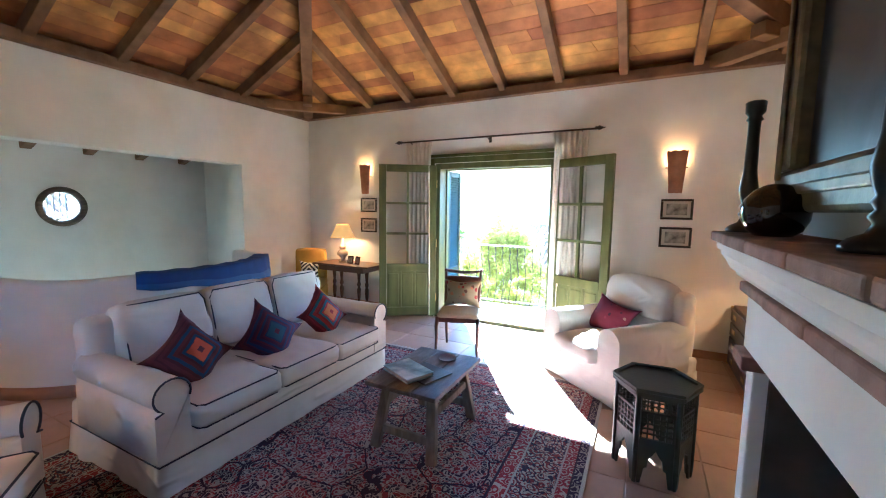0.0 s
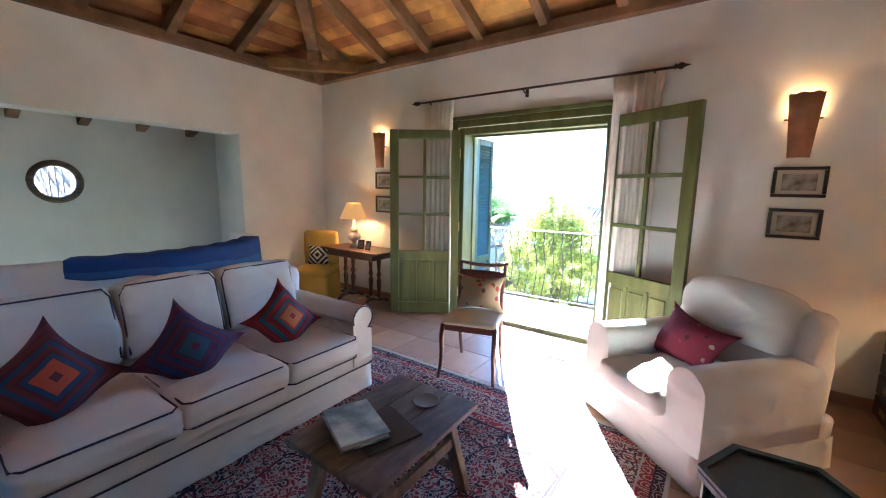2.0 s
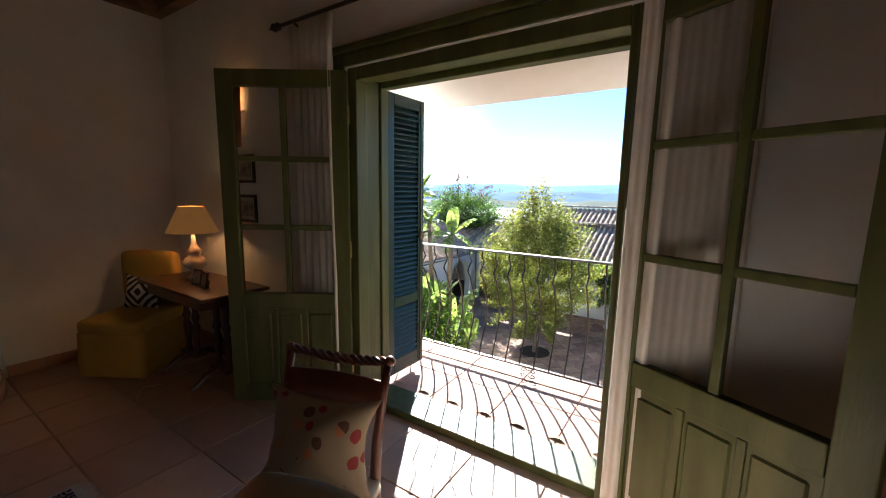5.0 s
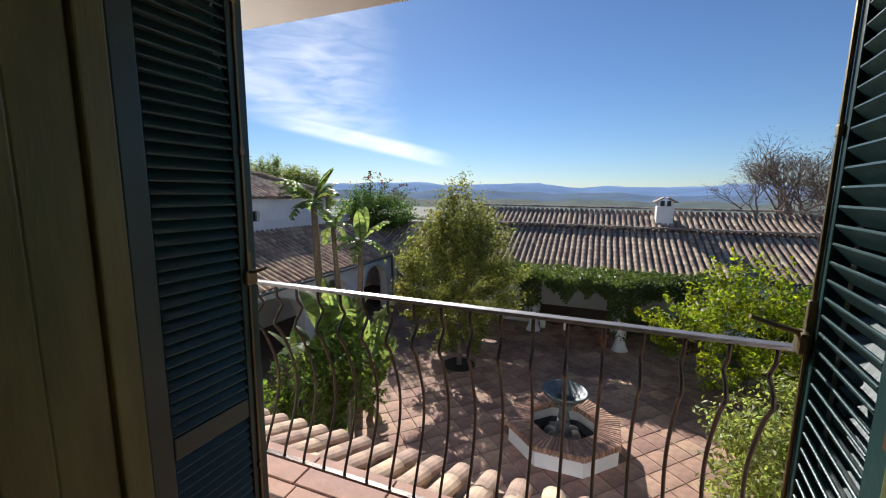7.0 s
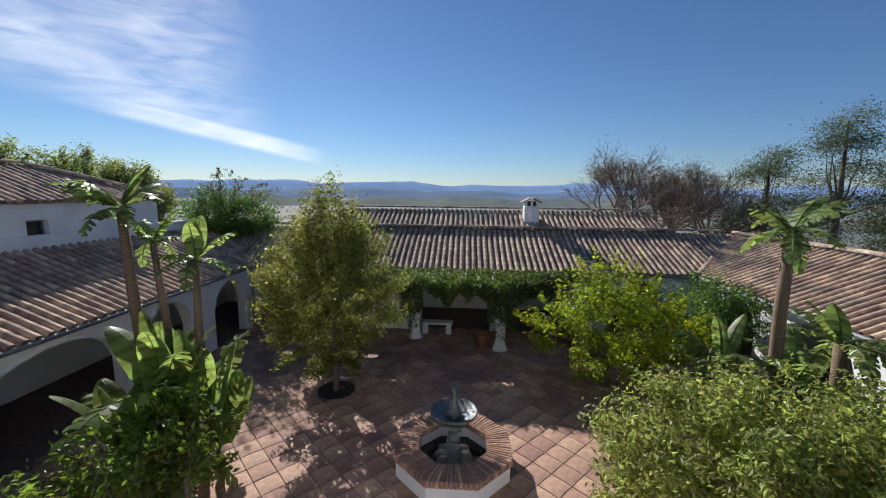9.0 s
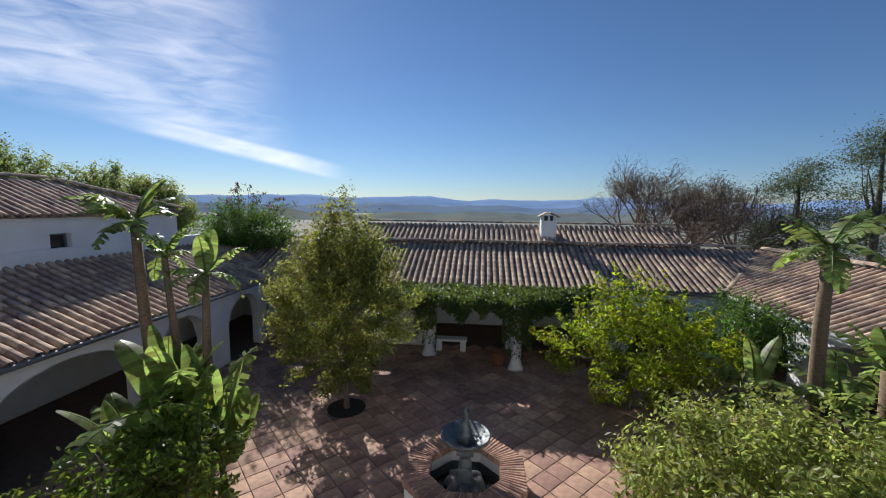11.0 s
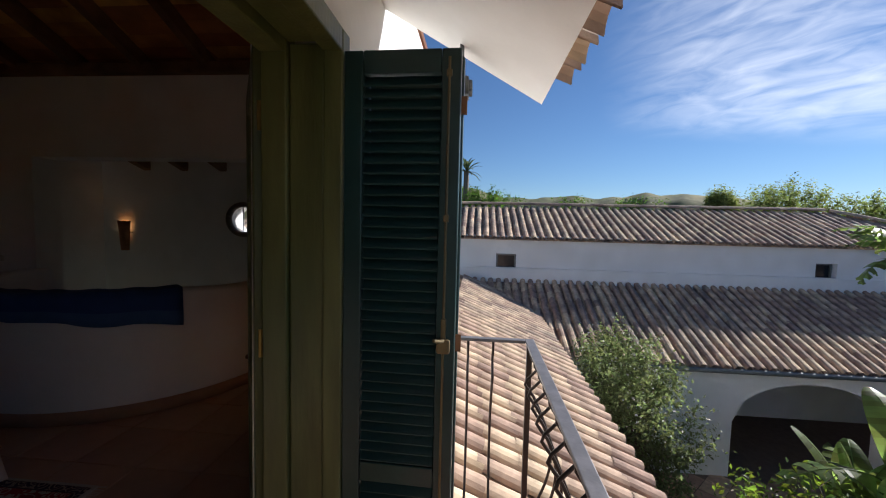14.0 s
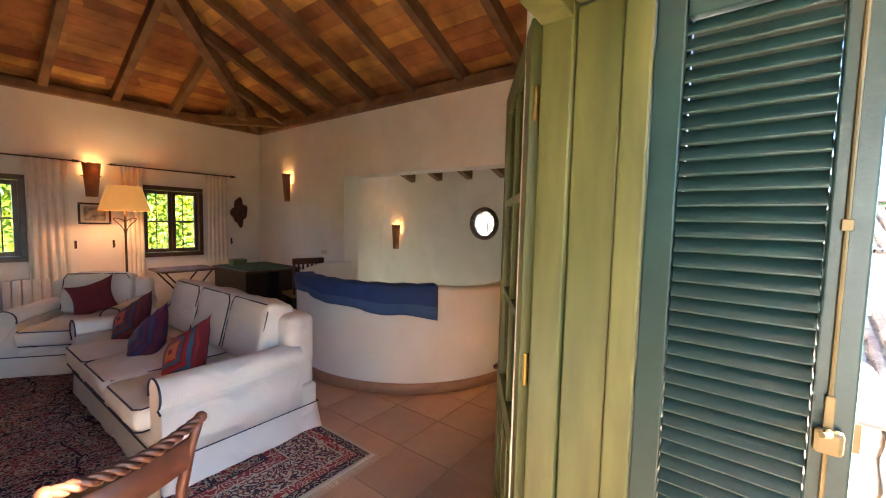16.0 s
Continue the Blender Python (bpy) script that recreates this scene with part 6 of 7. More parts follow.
ridge_caps("ridge_back_low", (9.4, 23.28, -.08), (-12.9, 23.28, -.08), "mortared ridge tiles along the arcade roof")
ridge_caps("ridge_back_high", (7.3, 25.2, .68), (-7.5, 25.2, .68), "mortared ridge tiles on the upper roof")
ridge_caps("ridge_west", (-15.6, 17.3, 2.2), (-15.6, -2.5, 2.2), "mortared ridge tiles of the upper storey")
ridge_caps("ridge_east", (9.85, 2.5, -.12), (9.85, 23.2, -.12), "mortared ridge tiles of the far wing")
ridge_caps("hip_west", (-13.05, 19.9, 1.24), (-15.6, 17.35, 2.2), "mortared hip tiles of the upper storey")
ridge_caps("hip_east", (6.85, 20.15, -1.42), (9.85, 23.2, -.26), "mortared valley tiles between the wings")
# tiles along our own eave
for i in range(20):
    x = w0 + .10 + i * .235
    if x > 1.3:
        break
    me = bpy.data.meshes.get("eave_tile") or tile_mesh("eave_tile", .45, .092, .078, .19, 7)
    if not me.materials:
        me.materials.append(ROOFTILE)
    t = new("eave_tile", me)
    t.matrix_basis = pose(x, 6.16, ez1 + .085, 0, 0, 180)
    tagged(t, "half-round clay tile projecting over the balcony eave", "roof tile", "eave tiles", "structure")


# ---------------------------------------------------------------- courtyard walls with arches
def arcade(name, axis, at, thick, u0, u1, z0, z1, arches, label):
    """A wall with arched openings: (centre, half width, spring height, head height)."""
    bm = bmesh.new()
    place = (lambda d, u, z: (at + d, u, z)) if axis == "x" else (lambda d, u, z: (u, at + d, z))
    us = [u0]
    for c, hw, sp, hd in sorted(arches):
        us += [c - hw + 2 * hw * k / 14 for k in range(15)]
    us.append(u1)

    def head(u):
        for c, hw, sp, hd in arches:
            if c - hw - 1e-6 <= u <= c + hw + 1e-6:
                s = max(0, 1 - ((u - c) / hw) ** 2) ** .5
                return sp + (hd - sp) * s
        return None
    for a, b in zip(us, us[1:]):
        if b - a < 1e-5:
            continue
        inside = any(c - hw - 1e-6 <= a and b <= c + hw + 1e-6 for c, hw, sp, hd in arches)
        za, zb_ = (head(a), head(b)) if inside else (z0, z0)
        f, g = [], []
        for d, store in ((0, f), (thick, g)):
            for u, z in ((a, za), (b, zb_), (b, z1), (a, z1)):
                store.append(bm.verts.new(place(d, u, z)))
        bm.faces.new(f)
        bm.faces.new(list(reversed(g)))
        bm.faces.new((f[0], f[1], g[1], g[0]))
        if not inside:
            bm.faces.new((f[0], f[3], g[3], g[0]))
            bm.faces.new((f[1], f[2], g[2], g[1]))
    bmesh.ops.recalc_face_normals(bm, faces=bm.faces)
    return setting(name, bm, OUTWALL, label, False, "wall")


SP, HD = GZ + 1.25, GZ + 2.15
arcade("wall_arcade_west", "x", -10.42, .35, 4.0, 20.6, GZ, -1.46, [(8.6, 1.2, SP, HD), (12.9, 1.55, SP, HD), (16.0, .9, SP, HD), (18.9, .95, SP, HD)], "whitewashed arcade wall with round arches")
arcade("wall_arcade_back", "y", 20.42, .35, -10.4, 7.2, GZ, -1.46, [(-9.3, .75, SP, HD), (-7.0, 1.1, SP, HD), (-2.0, 1.35, SP + .2, HD - .1), (1.2, 1.6, SP + .2, HD - .1), (4.9, 1.0, SP, HD)], "whitewashed arcade wall with wide openings")
arcade("wall_arcade_east", "x", 7.08, .35, 3.0, 20.4, GZ, -1.46, [(18.4, .9, SP, HD), (15.6, 1.2, SP, HD), (12.2, 1.2, SP, HD), (8.5, 1.2, SP, HD)], "whitewashed arcade wall with round arches")
setting("wall_inner_west", bx(-13.3, -13.1, 3.0, 24.0, GZ, 0.2), OUTWALL, "white wall at the back of the arcade", False, "wall")
setting("wall_inner_back", bx(-13.3, 10.2, 23.4, 23.6, GZ, -.35), OUTWALL, "white wall at the back of the arcade", False, "wall")
setting("wall_inner_east", bx(10.0, 10.2, 2.0, 23.3, GZ, -.4), OUTWALL, "white wall at the back of the arcade", False, "wall")
setting("wall_house_front", bx(-13.0, 2.4, 6.95, 7.15, GZ, -.86), OUTWALL, "white front wall below the balcony roof", False, "wall")
setting("wall_house_side", bx(2.2, 2.4, -2, 6.9, GZ, 2.4), OUTWALL, "white side wall of the house", False, "wall")
for nm, a in (("gutter_west", ((-9.93, 4.0, -1.50), (-9.93, 20.15, -1.50))), ("gutter_back", ((-9.9, 20.13, -1.50), (6.85, 20.13, -1.50))), ("gutter_east", ((6.83, 3.0, -1.5), (6.83, 20.1, -1.5)))):
    bm = bmesh.new()
    tube(bm, a, .055, 8)
    tagged(link(nm, bm, LEAD, True), "grey metal gutter under the tiled eave", "gutter", "", "structure")
bm = bmesh.new()
tube(bm, [(-9.95, 20.1, -1.5), (-10.0, 20.2, -1.75), (-10.0, 20.25, GZ)], .045, 8)
tagged(link("downpipe", bm, LEAD, True), "grey downpipe in the courtyard corner", "downpipe", "", "structure")

# white upper storey
uw = bmesh.new()
W1, W2 = (6.32, 6.92, -.30, .61), (15.28, 15.84, .0, .60)
wall_with_holes(uw, "x", -13.55, .35, -2.0, 19.7, -.9, 1.16, [W1, W2])
setting("wall_upper_west", uw, OUTWALL, "long whitewashed upper storey wall", False, "wall")
setting("wall_upper_end", bx(-17.8, -13.56, 19.35, 19.7, -.9, 1.1), OUTWALL, "whitewashed gable end wall", False, "wall")
for k, (a, b, c, d) in enumerate((W1, W2)):
    wdw = tagged(thing("window", "small grey-framed window set deep in the white wall", "window"), kind="structure")
    fx = -13.30 if k == 0 else -13.42
    for q in ((a, b, c, c + .05), (a, b, d - .05, d)):
        part("frame_rail", bx(fx, fx + .06, q[0], q[1], q[2], q[3]), LEAD, wdw)
    for q in ((a, a + .05), (b - .05, b)):
        part("frame_stile", bx(fx, fx + .06, q[0], q[1], c + .051, d - .051), LEAD, wdw)
    part("pane", bx(fx + .01, fx + .02, a + .05, b - .05, c + .05, d - .05), mat("dark_pane", (.02, .022, .025), .1, bump=0, var=.1), wdw)
# chimney
chm = thing("chimney", "white rendered chimney with a little tiled cap", "chimney", pose(1.36, 24.2, -.05))
part("stack", bx(-.33, .33, -.28, .28, -.4, .92, bevel=.02), OUTWALL, chm)
for x in (-.26, 0, .26):
    for y in (-.22, .22):
        part("pier", bx(x - .045, x + .045, y - .045, y + .045, .92, 1.16), OUTWALL, chm)
part("core", bx(-.2, .2, -.16, .16, .92, 1.15), SOOT, chm, "sooty flue opening")
for s in (-1, 1):
    bm = bmesh.new()
    mm = Matrix.Translation((0, 0, 1.17)) @ Matrix.Rotation(radians(s * 28), 4, "Y")
    box(bm, -.44 if s < 0 else 0, .44 if s > 0 else 0, -.36, .36, .12 + .0, .17, .01, mm)
    part("cap", bm, ROOFTILE, chm, "tiled cap")

# ---------------------------------------------------------------- courtyard ground
# The valley's dry ground colour is shifted towards blue to paint in haze.
setting("ground", bx(-1500, 1500, 6.9, 4000, GZ - 30.2, GZ - 30), mat("hazed_dry_valley", (.11, .135, .12), .95, var=.3, scale=.02, mscale=.006, second=(.20, .16, .08), mix=.8, bump=0), "broad dry valley floor reaching the horizon, tinted for haze", False, "ground")
HILLSIDE = mat("scrub_hillside", (.10, .11, .045), .95, var=.4, scale=.3, mscale=.05, second=(.20, .17, .08), mix=.8, bump=0)
court = setting("courtyard", bx(-40, 30, 6.5, 30, GZ - .3, GZ - .012), mat("mortar_bed", (.16, .11, .085), .95), "mortar bed under the courtyard pavers", False, "courtyard")
P = .44
paver = bx(-.213, .213, -.213, .213, -.012, 0, bevel=.005, seg=1)
pme = bpy.data.meshes.new("paver")
paver.to_mesh(pme)
paver.free()
pme.materials.append(PAVER)
v0 = np.array([v.co[:] for v in pme.vertices])
f0 = [tuple(p.vertices) for p in pme.polygons]
vv, ff, used = [], [], 0
rnd = random.Random(3)
r45 = math.sqrt(.5)
turn45 = np.array([[r45, r45, 0], [-r45, r45, 0], [0, 0, 1]])
for i in range(-36, 37):
    for j in range(-36, 37):
        x, y = -1.5 + (i - j) * P * r45, 13.9 + (i + j) * P * r45
        if not (-10.2 < x < 7.1 and 7.3 < y < 20.6):
            continue
        if math.hypot(x + 1.86, y - 12.84) < 1.0 or math.hypot(x + 5.12, y - 15.5) < .42:
            continue
        dz, tw = rnd.random() * .008, (rnd.random() - .5) * .03
        if -7.2 < x < .9 and 10.6 < y < 15.0 and used < 260:
            t = new("paver", pme)
            t.parent, t.matrix_basis = court, Matrix.Translation((x, y, GZ + dz)) @ Matrix.Rotation(radians(45) + tw, 4, "Z")
            used += 1
        else:
            ff += [tuple(k + len(vv) for k in f) for f in f0]
            vv += (v0 @ turn45 + np.array([x, y, GZ + dz])).tolist()
me = bpy.data.meshes.new("pavers")
me.from_pydata(vv, [], ff)
me.materials.append(PAVER)
s = new("pavers", me)
s.parent = court
tagged(s, "square worn terracotta pavers", "", "", "stuff")

# ---------------------------------------------------------------- fountain
FB = mat("fountain_brick", (.40, .24, .17), .9, var=.25, scale=14, bump=.4, bscale=35, second=(.24, .15, .11), mix=.5, random_by=.22)
ft = thing("fountain", "octagonal brick fountain with a lead basin on a pedestal", "fountain", pose(-1.86, 12.84, GZ))
octo = lambda r: [(r * math.cos(radians(22.5 + 45 * i)), r * math.sin(radians(22.5 + 45 * i))) for i in range(8)]
o1, o2 = octo(1.17), octo(.78)
for i in range(8):
    j = (i + 1) % 8
    bm = bmesh.new()
    prism(bm, [o1[i], o1[j], o2[j], o2[i]], 0, .33)
    bmesh.ops.recalc_face_normals(bm, faces=bm.faces)
    part("wall_side", bm, OUTWALL, ft)
part("water", (lambda b: (prism(b, octo(.76), .02, .10), b)[1])(bmesh.new()), mat("dark_water", (.012, .014, .012), .08, bump=.05, bscale=8, var=.1), ft, "dark still water")
o1, o2 = octo(1.22), octo(.70)
n_side = 11
for i in range(8):
    j = (i + 1) % 8
    A, B, C, D = Vector(o1[i]), Vector(o1[j]), Vector(o2[j]), Vector(o2[i])
    for k in range(n_side):
        a, b = (k + .07) / n_side, (k + .93) / n_side
        q = [A.lerp(B, a), A.lerp(B, b), D.lerp(C, b), D.lerp(C, a)]
        bm = bmesh.new()
        prism(bm, [(v.x, v.y) for v in q], .332, .462 + .010 * rnd.random())
        bmesh.ops.recalc_face_normals(bm, faces=bm.faces)
        bmesh.ops.bevel(bm, geom=bm.edges[:], offset=.012, segments=1, affect="EDGES")
        part("brick", bm, FB, ft)
METAL = mat("weathered_lead", (.13, .145, .145), .55, .4, var=.3, scale=12, bump=.2)
bm = bmesh.new()
lathe(bm, [(.001, .1), (.20, .1), (.20, .2), (.12, .26), (.09, .40), (.12, .55), (.10, .68), (.13, .80), (.11, .90), (.001, .92)], 16, cap=False)
box(bm, -.13, .13, -.13, .13, .1, .5, .02)
box(bm, -.16, .16, -.16, .16, .78, .86, .015)
part("pedestal", bm, METAL, ft)
for k in range(8):
    a = k * .785
    bm = bmesh.new()
    bmesh.ops.create_icosphere(bm, subdivisions=2, radius=.14)
    for v in bm.verts:
        v.co *= 1 + .3 * noise.noise(v.co * 9 + Vector((k, 0, 0)))
        v.co.z *= .7
    bm.transform(Matrix.Translation((.26 * math.cos(a), .26 * math.sin(a), .15)))
    part("rock", bm, mat("wet_rock", (.14, .12, .10), .8, var=.3) if k == 0 else bpy.data.materials["wet_rock"], ft, "", True)
bm = bmesh.new()
lathe(bm, [(.001, .90), (.12, .90), (.31, .95), (.44, 1.07), (.475, 1.13), (.465, 1.15), (.435, 1.14), (.29, 1.03), (.10, .98), (.001, .97)], 32, cap=False)
part("basin", bm, METAL, ft, "shallow grey lead basin", True)
bm = bmesh.new()
lathe(bm, [(.001, .95), (.15, .96), (.17, 1.03), (.13, 1.15), (.085, 1.28), (.05, 1.42), (.04, 1.50), (.065, 1.56), (.07, 1.60), (.045, 1.65), (.001, 1.67)], 14, cap=False)
tube(bm, [(.03, -.03, 1.60), (.10, -.12, 1.61)], [.035, .008], 6)
part("finial", bm, METAL, ft, "plain weathered lead bird finial", True)


# ---------------------------------------------------------------- plants
def leaf_mat(name, color, second, trans=.45):
    m = mat(name, color, .45, var=.3, scale=2.5, bump=0, spec=.3, random_by=.5, second=second, mix=.8, mscale=1.1)
    nt = m.node_tree
    b = nt.nodes["Principled BSDF"]
    src = b.inputs["Base Color"].links[0].from_socket
    tr_ = nt.nodes.new("ShaderNodeBsdfTranslucent")
    hs = nt.nodes.new("ShaderNodeHueSaturation")
    hs.inputs["Value"].default_value, hs.inputs["Saturation"].default_value = 2.9, 1.1
    nt.links.new(src, hs.inputs["Color"])
    nt.links.new(hs.outputs[0], tr_.inputs[0])
    mx = nt.nodes.new("ShaderNodeMixShader")
    mx.inputs[0].default_value = trans
    nt.links.new(b.outputs[0], mx.inputs[1])
    nt.links.new(tr_.outputs[0], mx.inputs[2])
    nt.links.new(mx.outputs[0], nt.nodes["Material Output"].inputs[0])
    return m


BARK = mat("grey_bark", (.16, .13, .10), .95, var=.3, scale=12, bump=.5, bscale=25)
L_FICUS = leaf_mat("olive_green_leaves", (.115, .125, .03), (.16, .15, .04))
L_LEMON = leaf_mat("yellow_green_leaves", (.17, .19, .02), (.10, .14, .02))
L_BUSH = leaf_mat("grey_green_leaves", (.185, .20, .055), (.12, .14, .04))
L_CITRUS = leaf_mat("young_citrus_leaves", (.10, .13, .02), (.055, .085, .018))
L_JASMINE = leaf_mat("jasmine_leaves", (.105, .12, .05), (.06, .075, .03))
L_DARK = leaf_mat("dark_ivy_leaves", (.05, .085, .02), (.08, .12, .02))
L_PALM = leaf_mat("banana_leaves", (.15, .185, .055), (.085, .115, .035), .4)
L_PALE = leaf_mat("pale_hill_trees", (.14, .16, .05), (.09, .11, .035))
L_DRY = leaf_mat("brown_twig_leaves", (.12, .085, .05), (.09, .07, .045), .2)
L_PINE = leaf_mat("pine_needles", (.065, .085, .04), (.09, .095, .045), .3)


def leaf_cloud(name, pts, normals, size, material, parent, seed, aspect=.45, jitter=.7):
    """Many small folded leaves, one mesh."""
    rg = np.random.default_rng(seed)
    n_ = len(pts)
    nrm = normals + rg.normal(0, jitter, (n_, 3))
    nrm /= np.linalg.norm(nrm, axis=1, keepdims=True) + 1e-9
    t = np.cross(nrm, rg.normal(0, 1, (n_, 3)))
    t /= np.linalg.norm(t, axis=1, keepdims=True) + 1e-9
    b = np.cross(nrm, t)
    s = size * (.6 + .8 * rg.random((n_, 1)))
    tip, base = pts + t * s, pts - t * s * .8
    l, r = pts + b * s * aspect + nrm * s * .18, pts - b * s * aspect + nrm * s * .18
    v = np.stack([base, l, tip, r], 1).reshape(-1, 3)
    idx = np.arange(n_) * 4
    f = np.concatenate([np.stack([idx, idx + 2, idx + 1], 1), np.stack([idx, idx + 3, idx + 2], 1)])
    me = bpy.data.meshes.new(name)
    me.from_pydata(v.tolist(), [], f.tolist())
    me.materials.append(material)
    ob = new(name, me)
    ob.parent = parent
    return ob


def clumps(seed, count, per, shape, clump_r):
    """Points gathered in clumps inside a shape(rg) that gives clump centres."""
    rg = np.random.default_rng(seed)
    c = np.array([shape(rg) for _ in range(count)])
    mid = c.mean(0)
    pts, nrm = [], []
    for q in c:
        d = rg.normal(0, 1, (per, 3))
        d /= np.linalg.norm(d, axis=1, keepdims=True)
        rr_ = clump_r * (.5 + .8 * rg.random()) * rg.random((per, 1)) ** .4
        way = (q - mid) / (np.linalg.norm(q - mid) + 1e-6) + np.array([0, 0, .7])
        pts.append(q + d * rr_ * np.array([.8, .8, .7]) + way * min(clump_r, .3) * np.clip(rg.normal(0, .6, (per, 1)), -1.2, 1.1))
        nrm.append(d * .8 + np.array([0, 0, .7]) + (q - mid) * .15)
    return np.concatenate(pts), np.concatenate(nrm)


def limbs(bm, base, tips, r0, seed, wander=.12):
    rg = random.Random(seed)
    for tp in tips:
        a, b = Vector(base), Vector(tp)
        pts = []
        for k in range(7):
            u = k / 6
            p = a.lerp(b, u)
            if 0 < k < 6:
                p += Vector((rg.uniform(-1, 1), rg.uniform(-1, 1), rg.uniform(-.3, .6))) * wander * (b - a).length * .5
            pts.append(p)
        tube(bm, pts, [r0 * (1 - .85 * k / 6) for k in range(7)], 5)


def ellipsoid(cx_, cy_, cz_, rx, ry, rz_, hollow=.55, cone=0.0):
    def f(rg):
        while True:
            d = rg.uniform(-1, 1, 3)
            r = np.linalg.norm(d)
            if hollow < r < 1:
                k = 1 - cone * max(0, d[2])
                return np.array([cx_ + d[0] * rx * k, cy_ + d[1] * ry * k, cz_ + d[2] * rz_])
    return f


def tree(name, x, y, z, trunk_h, trunk_r, shape, count, per, cr, leaf, material, label, category, seed, n_limb=9, lean=(0, 0)):
    ob = thing(name, label, category, pose(x, y, z))
    pts, nrm = clumps(seed, count, per, shape, cr)
    bm = bmesh.new()
    top = Vector((lean[0], lean[1], trunk_h))
    tube(bm, [(0, 0, -.05), (lean[0] * .4, lean[1] * .4, trunk_h * .5), top], [trunk_r * 1.25, trunk_r, trunk_r * .8], 8)
    rg = np.random.default_rng(seed + 1)
    limbs(bm, top, [tuple(pts[k]) for k in rg.integers(0, len(pts), n_limb)], trunk_r * .6, seed)
    part("trunk", bm, BARK, ob, "", True)
    leaf_cloud("crown", pts, nrm, leaf, material, ob, seed)
    return ob


# the tall evergreen in the paving
tree("ficus_tree", -5.12, 15.5, GZ, 1.25, .07, ellipsoid(0, 0, 2.95, 2.0, 1.9, 2.45, .15, .72), 300, 140, .30, .046, L_FICUS, "bushy olive green courtyard tree with a pointed crown", "tree", 11)
tp_ = thing("tree_pit", "round dark earth pit at the foot of the tree", "tree pit", pose(-5.12, 15.5, GZ))
bm = bmesh.new()
lathe(bm, [(.001, .012), (.44, .012), (.47, .02), (.50, .014), (.5, .0)], 28, cap=False)
part("soil", bm, mat("dark_soil", (.03, .022, .016), .95, bump=.5), tp_)
# lemon tree, bushes and climbers
tree("lemon_tree", 2.4, 16.3, GZ, .8, .06, ellipsoid(0, 0, 1.85, 2.4, 1.7, 1.65, .3, .35), 170, 85, .30, .06, L_LEMON, "yellow green lemon tree in the courtyard", "tree", 21)
tree("citrus_bush", 3.3, 11.3, GZ, .6, .07, ellipsoid(0, 0, 1.25, 3.0, 1.8, 1.3, .4, .1), 380, 100, .32, .056, L_BUSH, "large grey green rounded citrus bush", "bush", 31)
tree("citrus_bush", -6.6, 10.2, GZ, .6, .05, ellipsoid(0, 0, 1.0, 1.0, .9, 1.0, .25), 60, 60, .24, .05, L_CITRUS, "straggling young citrus bush by the arcade", "bush", 33)
tree("citrus_bush", -6.0, 11.0, GZ, 1.1, .04, ellipsoid(0, 0, 1.6, .75, .7, .75, .15), 40, 50, .24, .052, L_CITRUS, "straggling young citrus bush by the arcade", "bush", 35)
tree("plumbago_climber", 5.7, 17.6, GZ, 1.0, .05, ellipsoid(0, 0, 1.75, 1.3, 1.3, 1.0, .2), 110, 80, .32, .055, L_DARK, "dark green climber massed in the arcade corner", "climber", 45)
tree("jasmine_climber", -9.0, 8.5, GZ, 1.8, .05, ellipsoid(0, 0, 2.5, 1.5, .8, .7, .2), 130, 90, .26, .042, L_JASMINE, "flowering grey green climber over the arcade roof edge", "climber", 41)
tree("jasmine_climber", -9.3, 9.5, GZ, .9, .04, ellipsoid(0, 0, 1.1, .8, .8, 1.2, .2), 70, 70, .26, .042, L_JASMINE, "grey green climber hanging by the arcade pillar", "climber", 43)
jf = thing("jasmine_flowers", "small white jasmine blossoms scattered over the climber", "flowers", pose(-9.0, 8.5, GZ), "", "stuff")
jp, jn = clumps(47, 60, 6, ellipsoid(0, 0, 2.5, 1.5, .8, .72, .75), .2)
leaf_cloud("blossom", jp, jn, .022, mat("white_petals", (.6, .57, .57), .7, bump=0), jf, 48, .8)
tree("bougainvillea", -12.2, 22.4, -.9, .5, .06, ellipsoid(0, 0, 1.15, 2.1, 1.2, 1.2, .3), 190, 80, .36, .06, L_DARK, "dark bougainvillea mounded on the roof corner", "climber", 51)
bg = thing("bougainvillea_sprays", "thin arching bougainvillea sprays with pink flowers", "climber", pose(-12.2, 22.4, -.5))
bm = bmesh.new()
rg_ = random.Random(5)
fl_pts = []
for k in range(26):
    a, l_ = rg_.uniform(0, math.pi), rg_.uniform(.9, 2.0)
    dx = math.cos(a) * l_
    p0 = Vector((dx * .5, rg_.uniform(-.5, .5), 1.2))
    p2 = Vector((dx * 1.25, p0.y, 1.4 + math.sin(a) * l_ * .75))
    p1 = (p0 + p2) / 2 + Vector((0, 0, .35))
    tube(bm, [p0, p1, p2], [.012, .008, .004], 4)
    for u in (.5, .75, .9, 1.0):
        q = p1.lerp(p2, u)
        for _ in range(9):
            fl_pts.append(q + Vector((rg_.gauss(0, .09), rg_.gauss(0, .09), rg_.gauss(0, .07))))
part("spray", bm, BARK, bg)
arr = np.array([tuple(p) for p in fl_pts])
leaf_cloud("leaves", arr[::2], np.ones((len(arr[::2]), 3)), .06, L_DARK, bg, 7)
fl_ = leaf_cloud("flowers", arr[1::5], np.ones((len(arr[1::5]), 3)), .06, mat("pink_bracts", (.55, .05, .14), .7, random_by=.2, bump=0), bg, 8, .7)
tagged(fl_, "small pink bracts", kind="stuff")
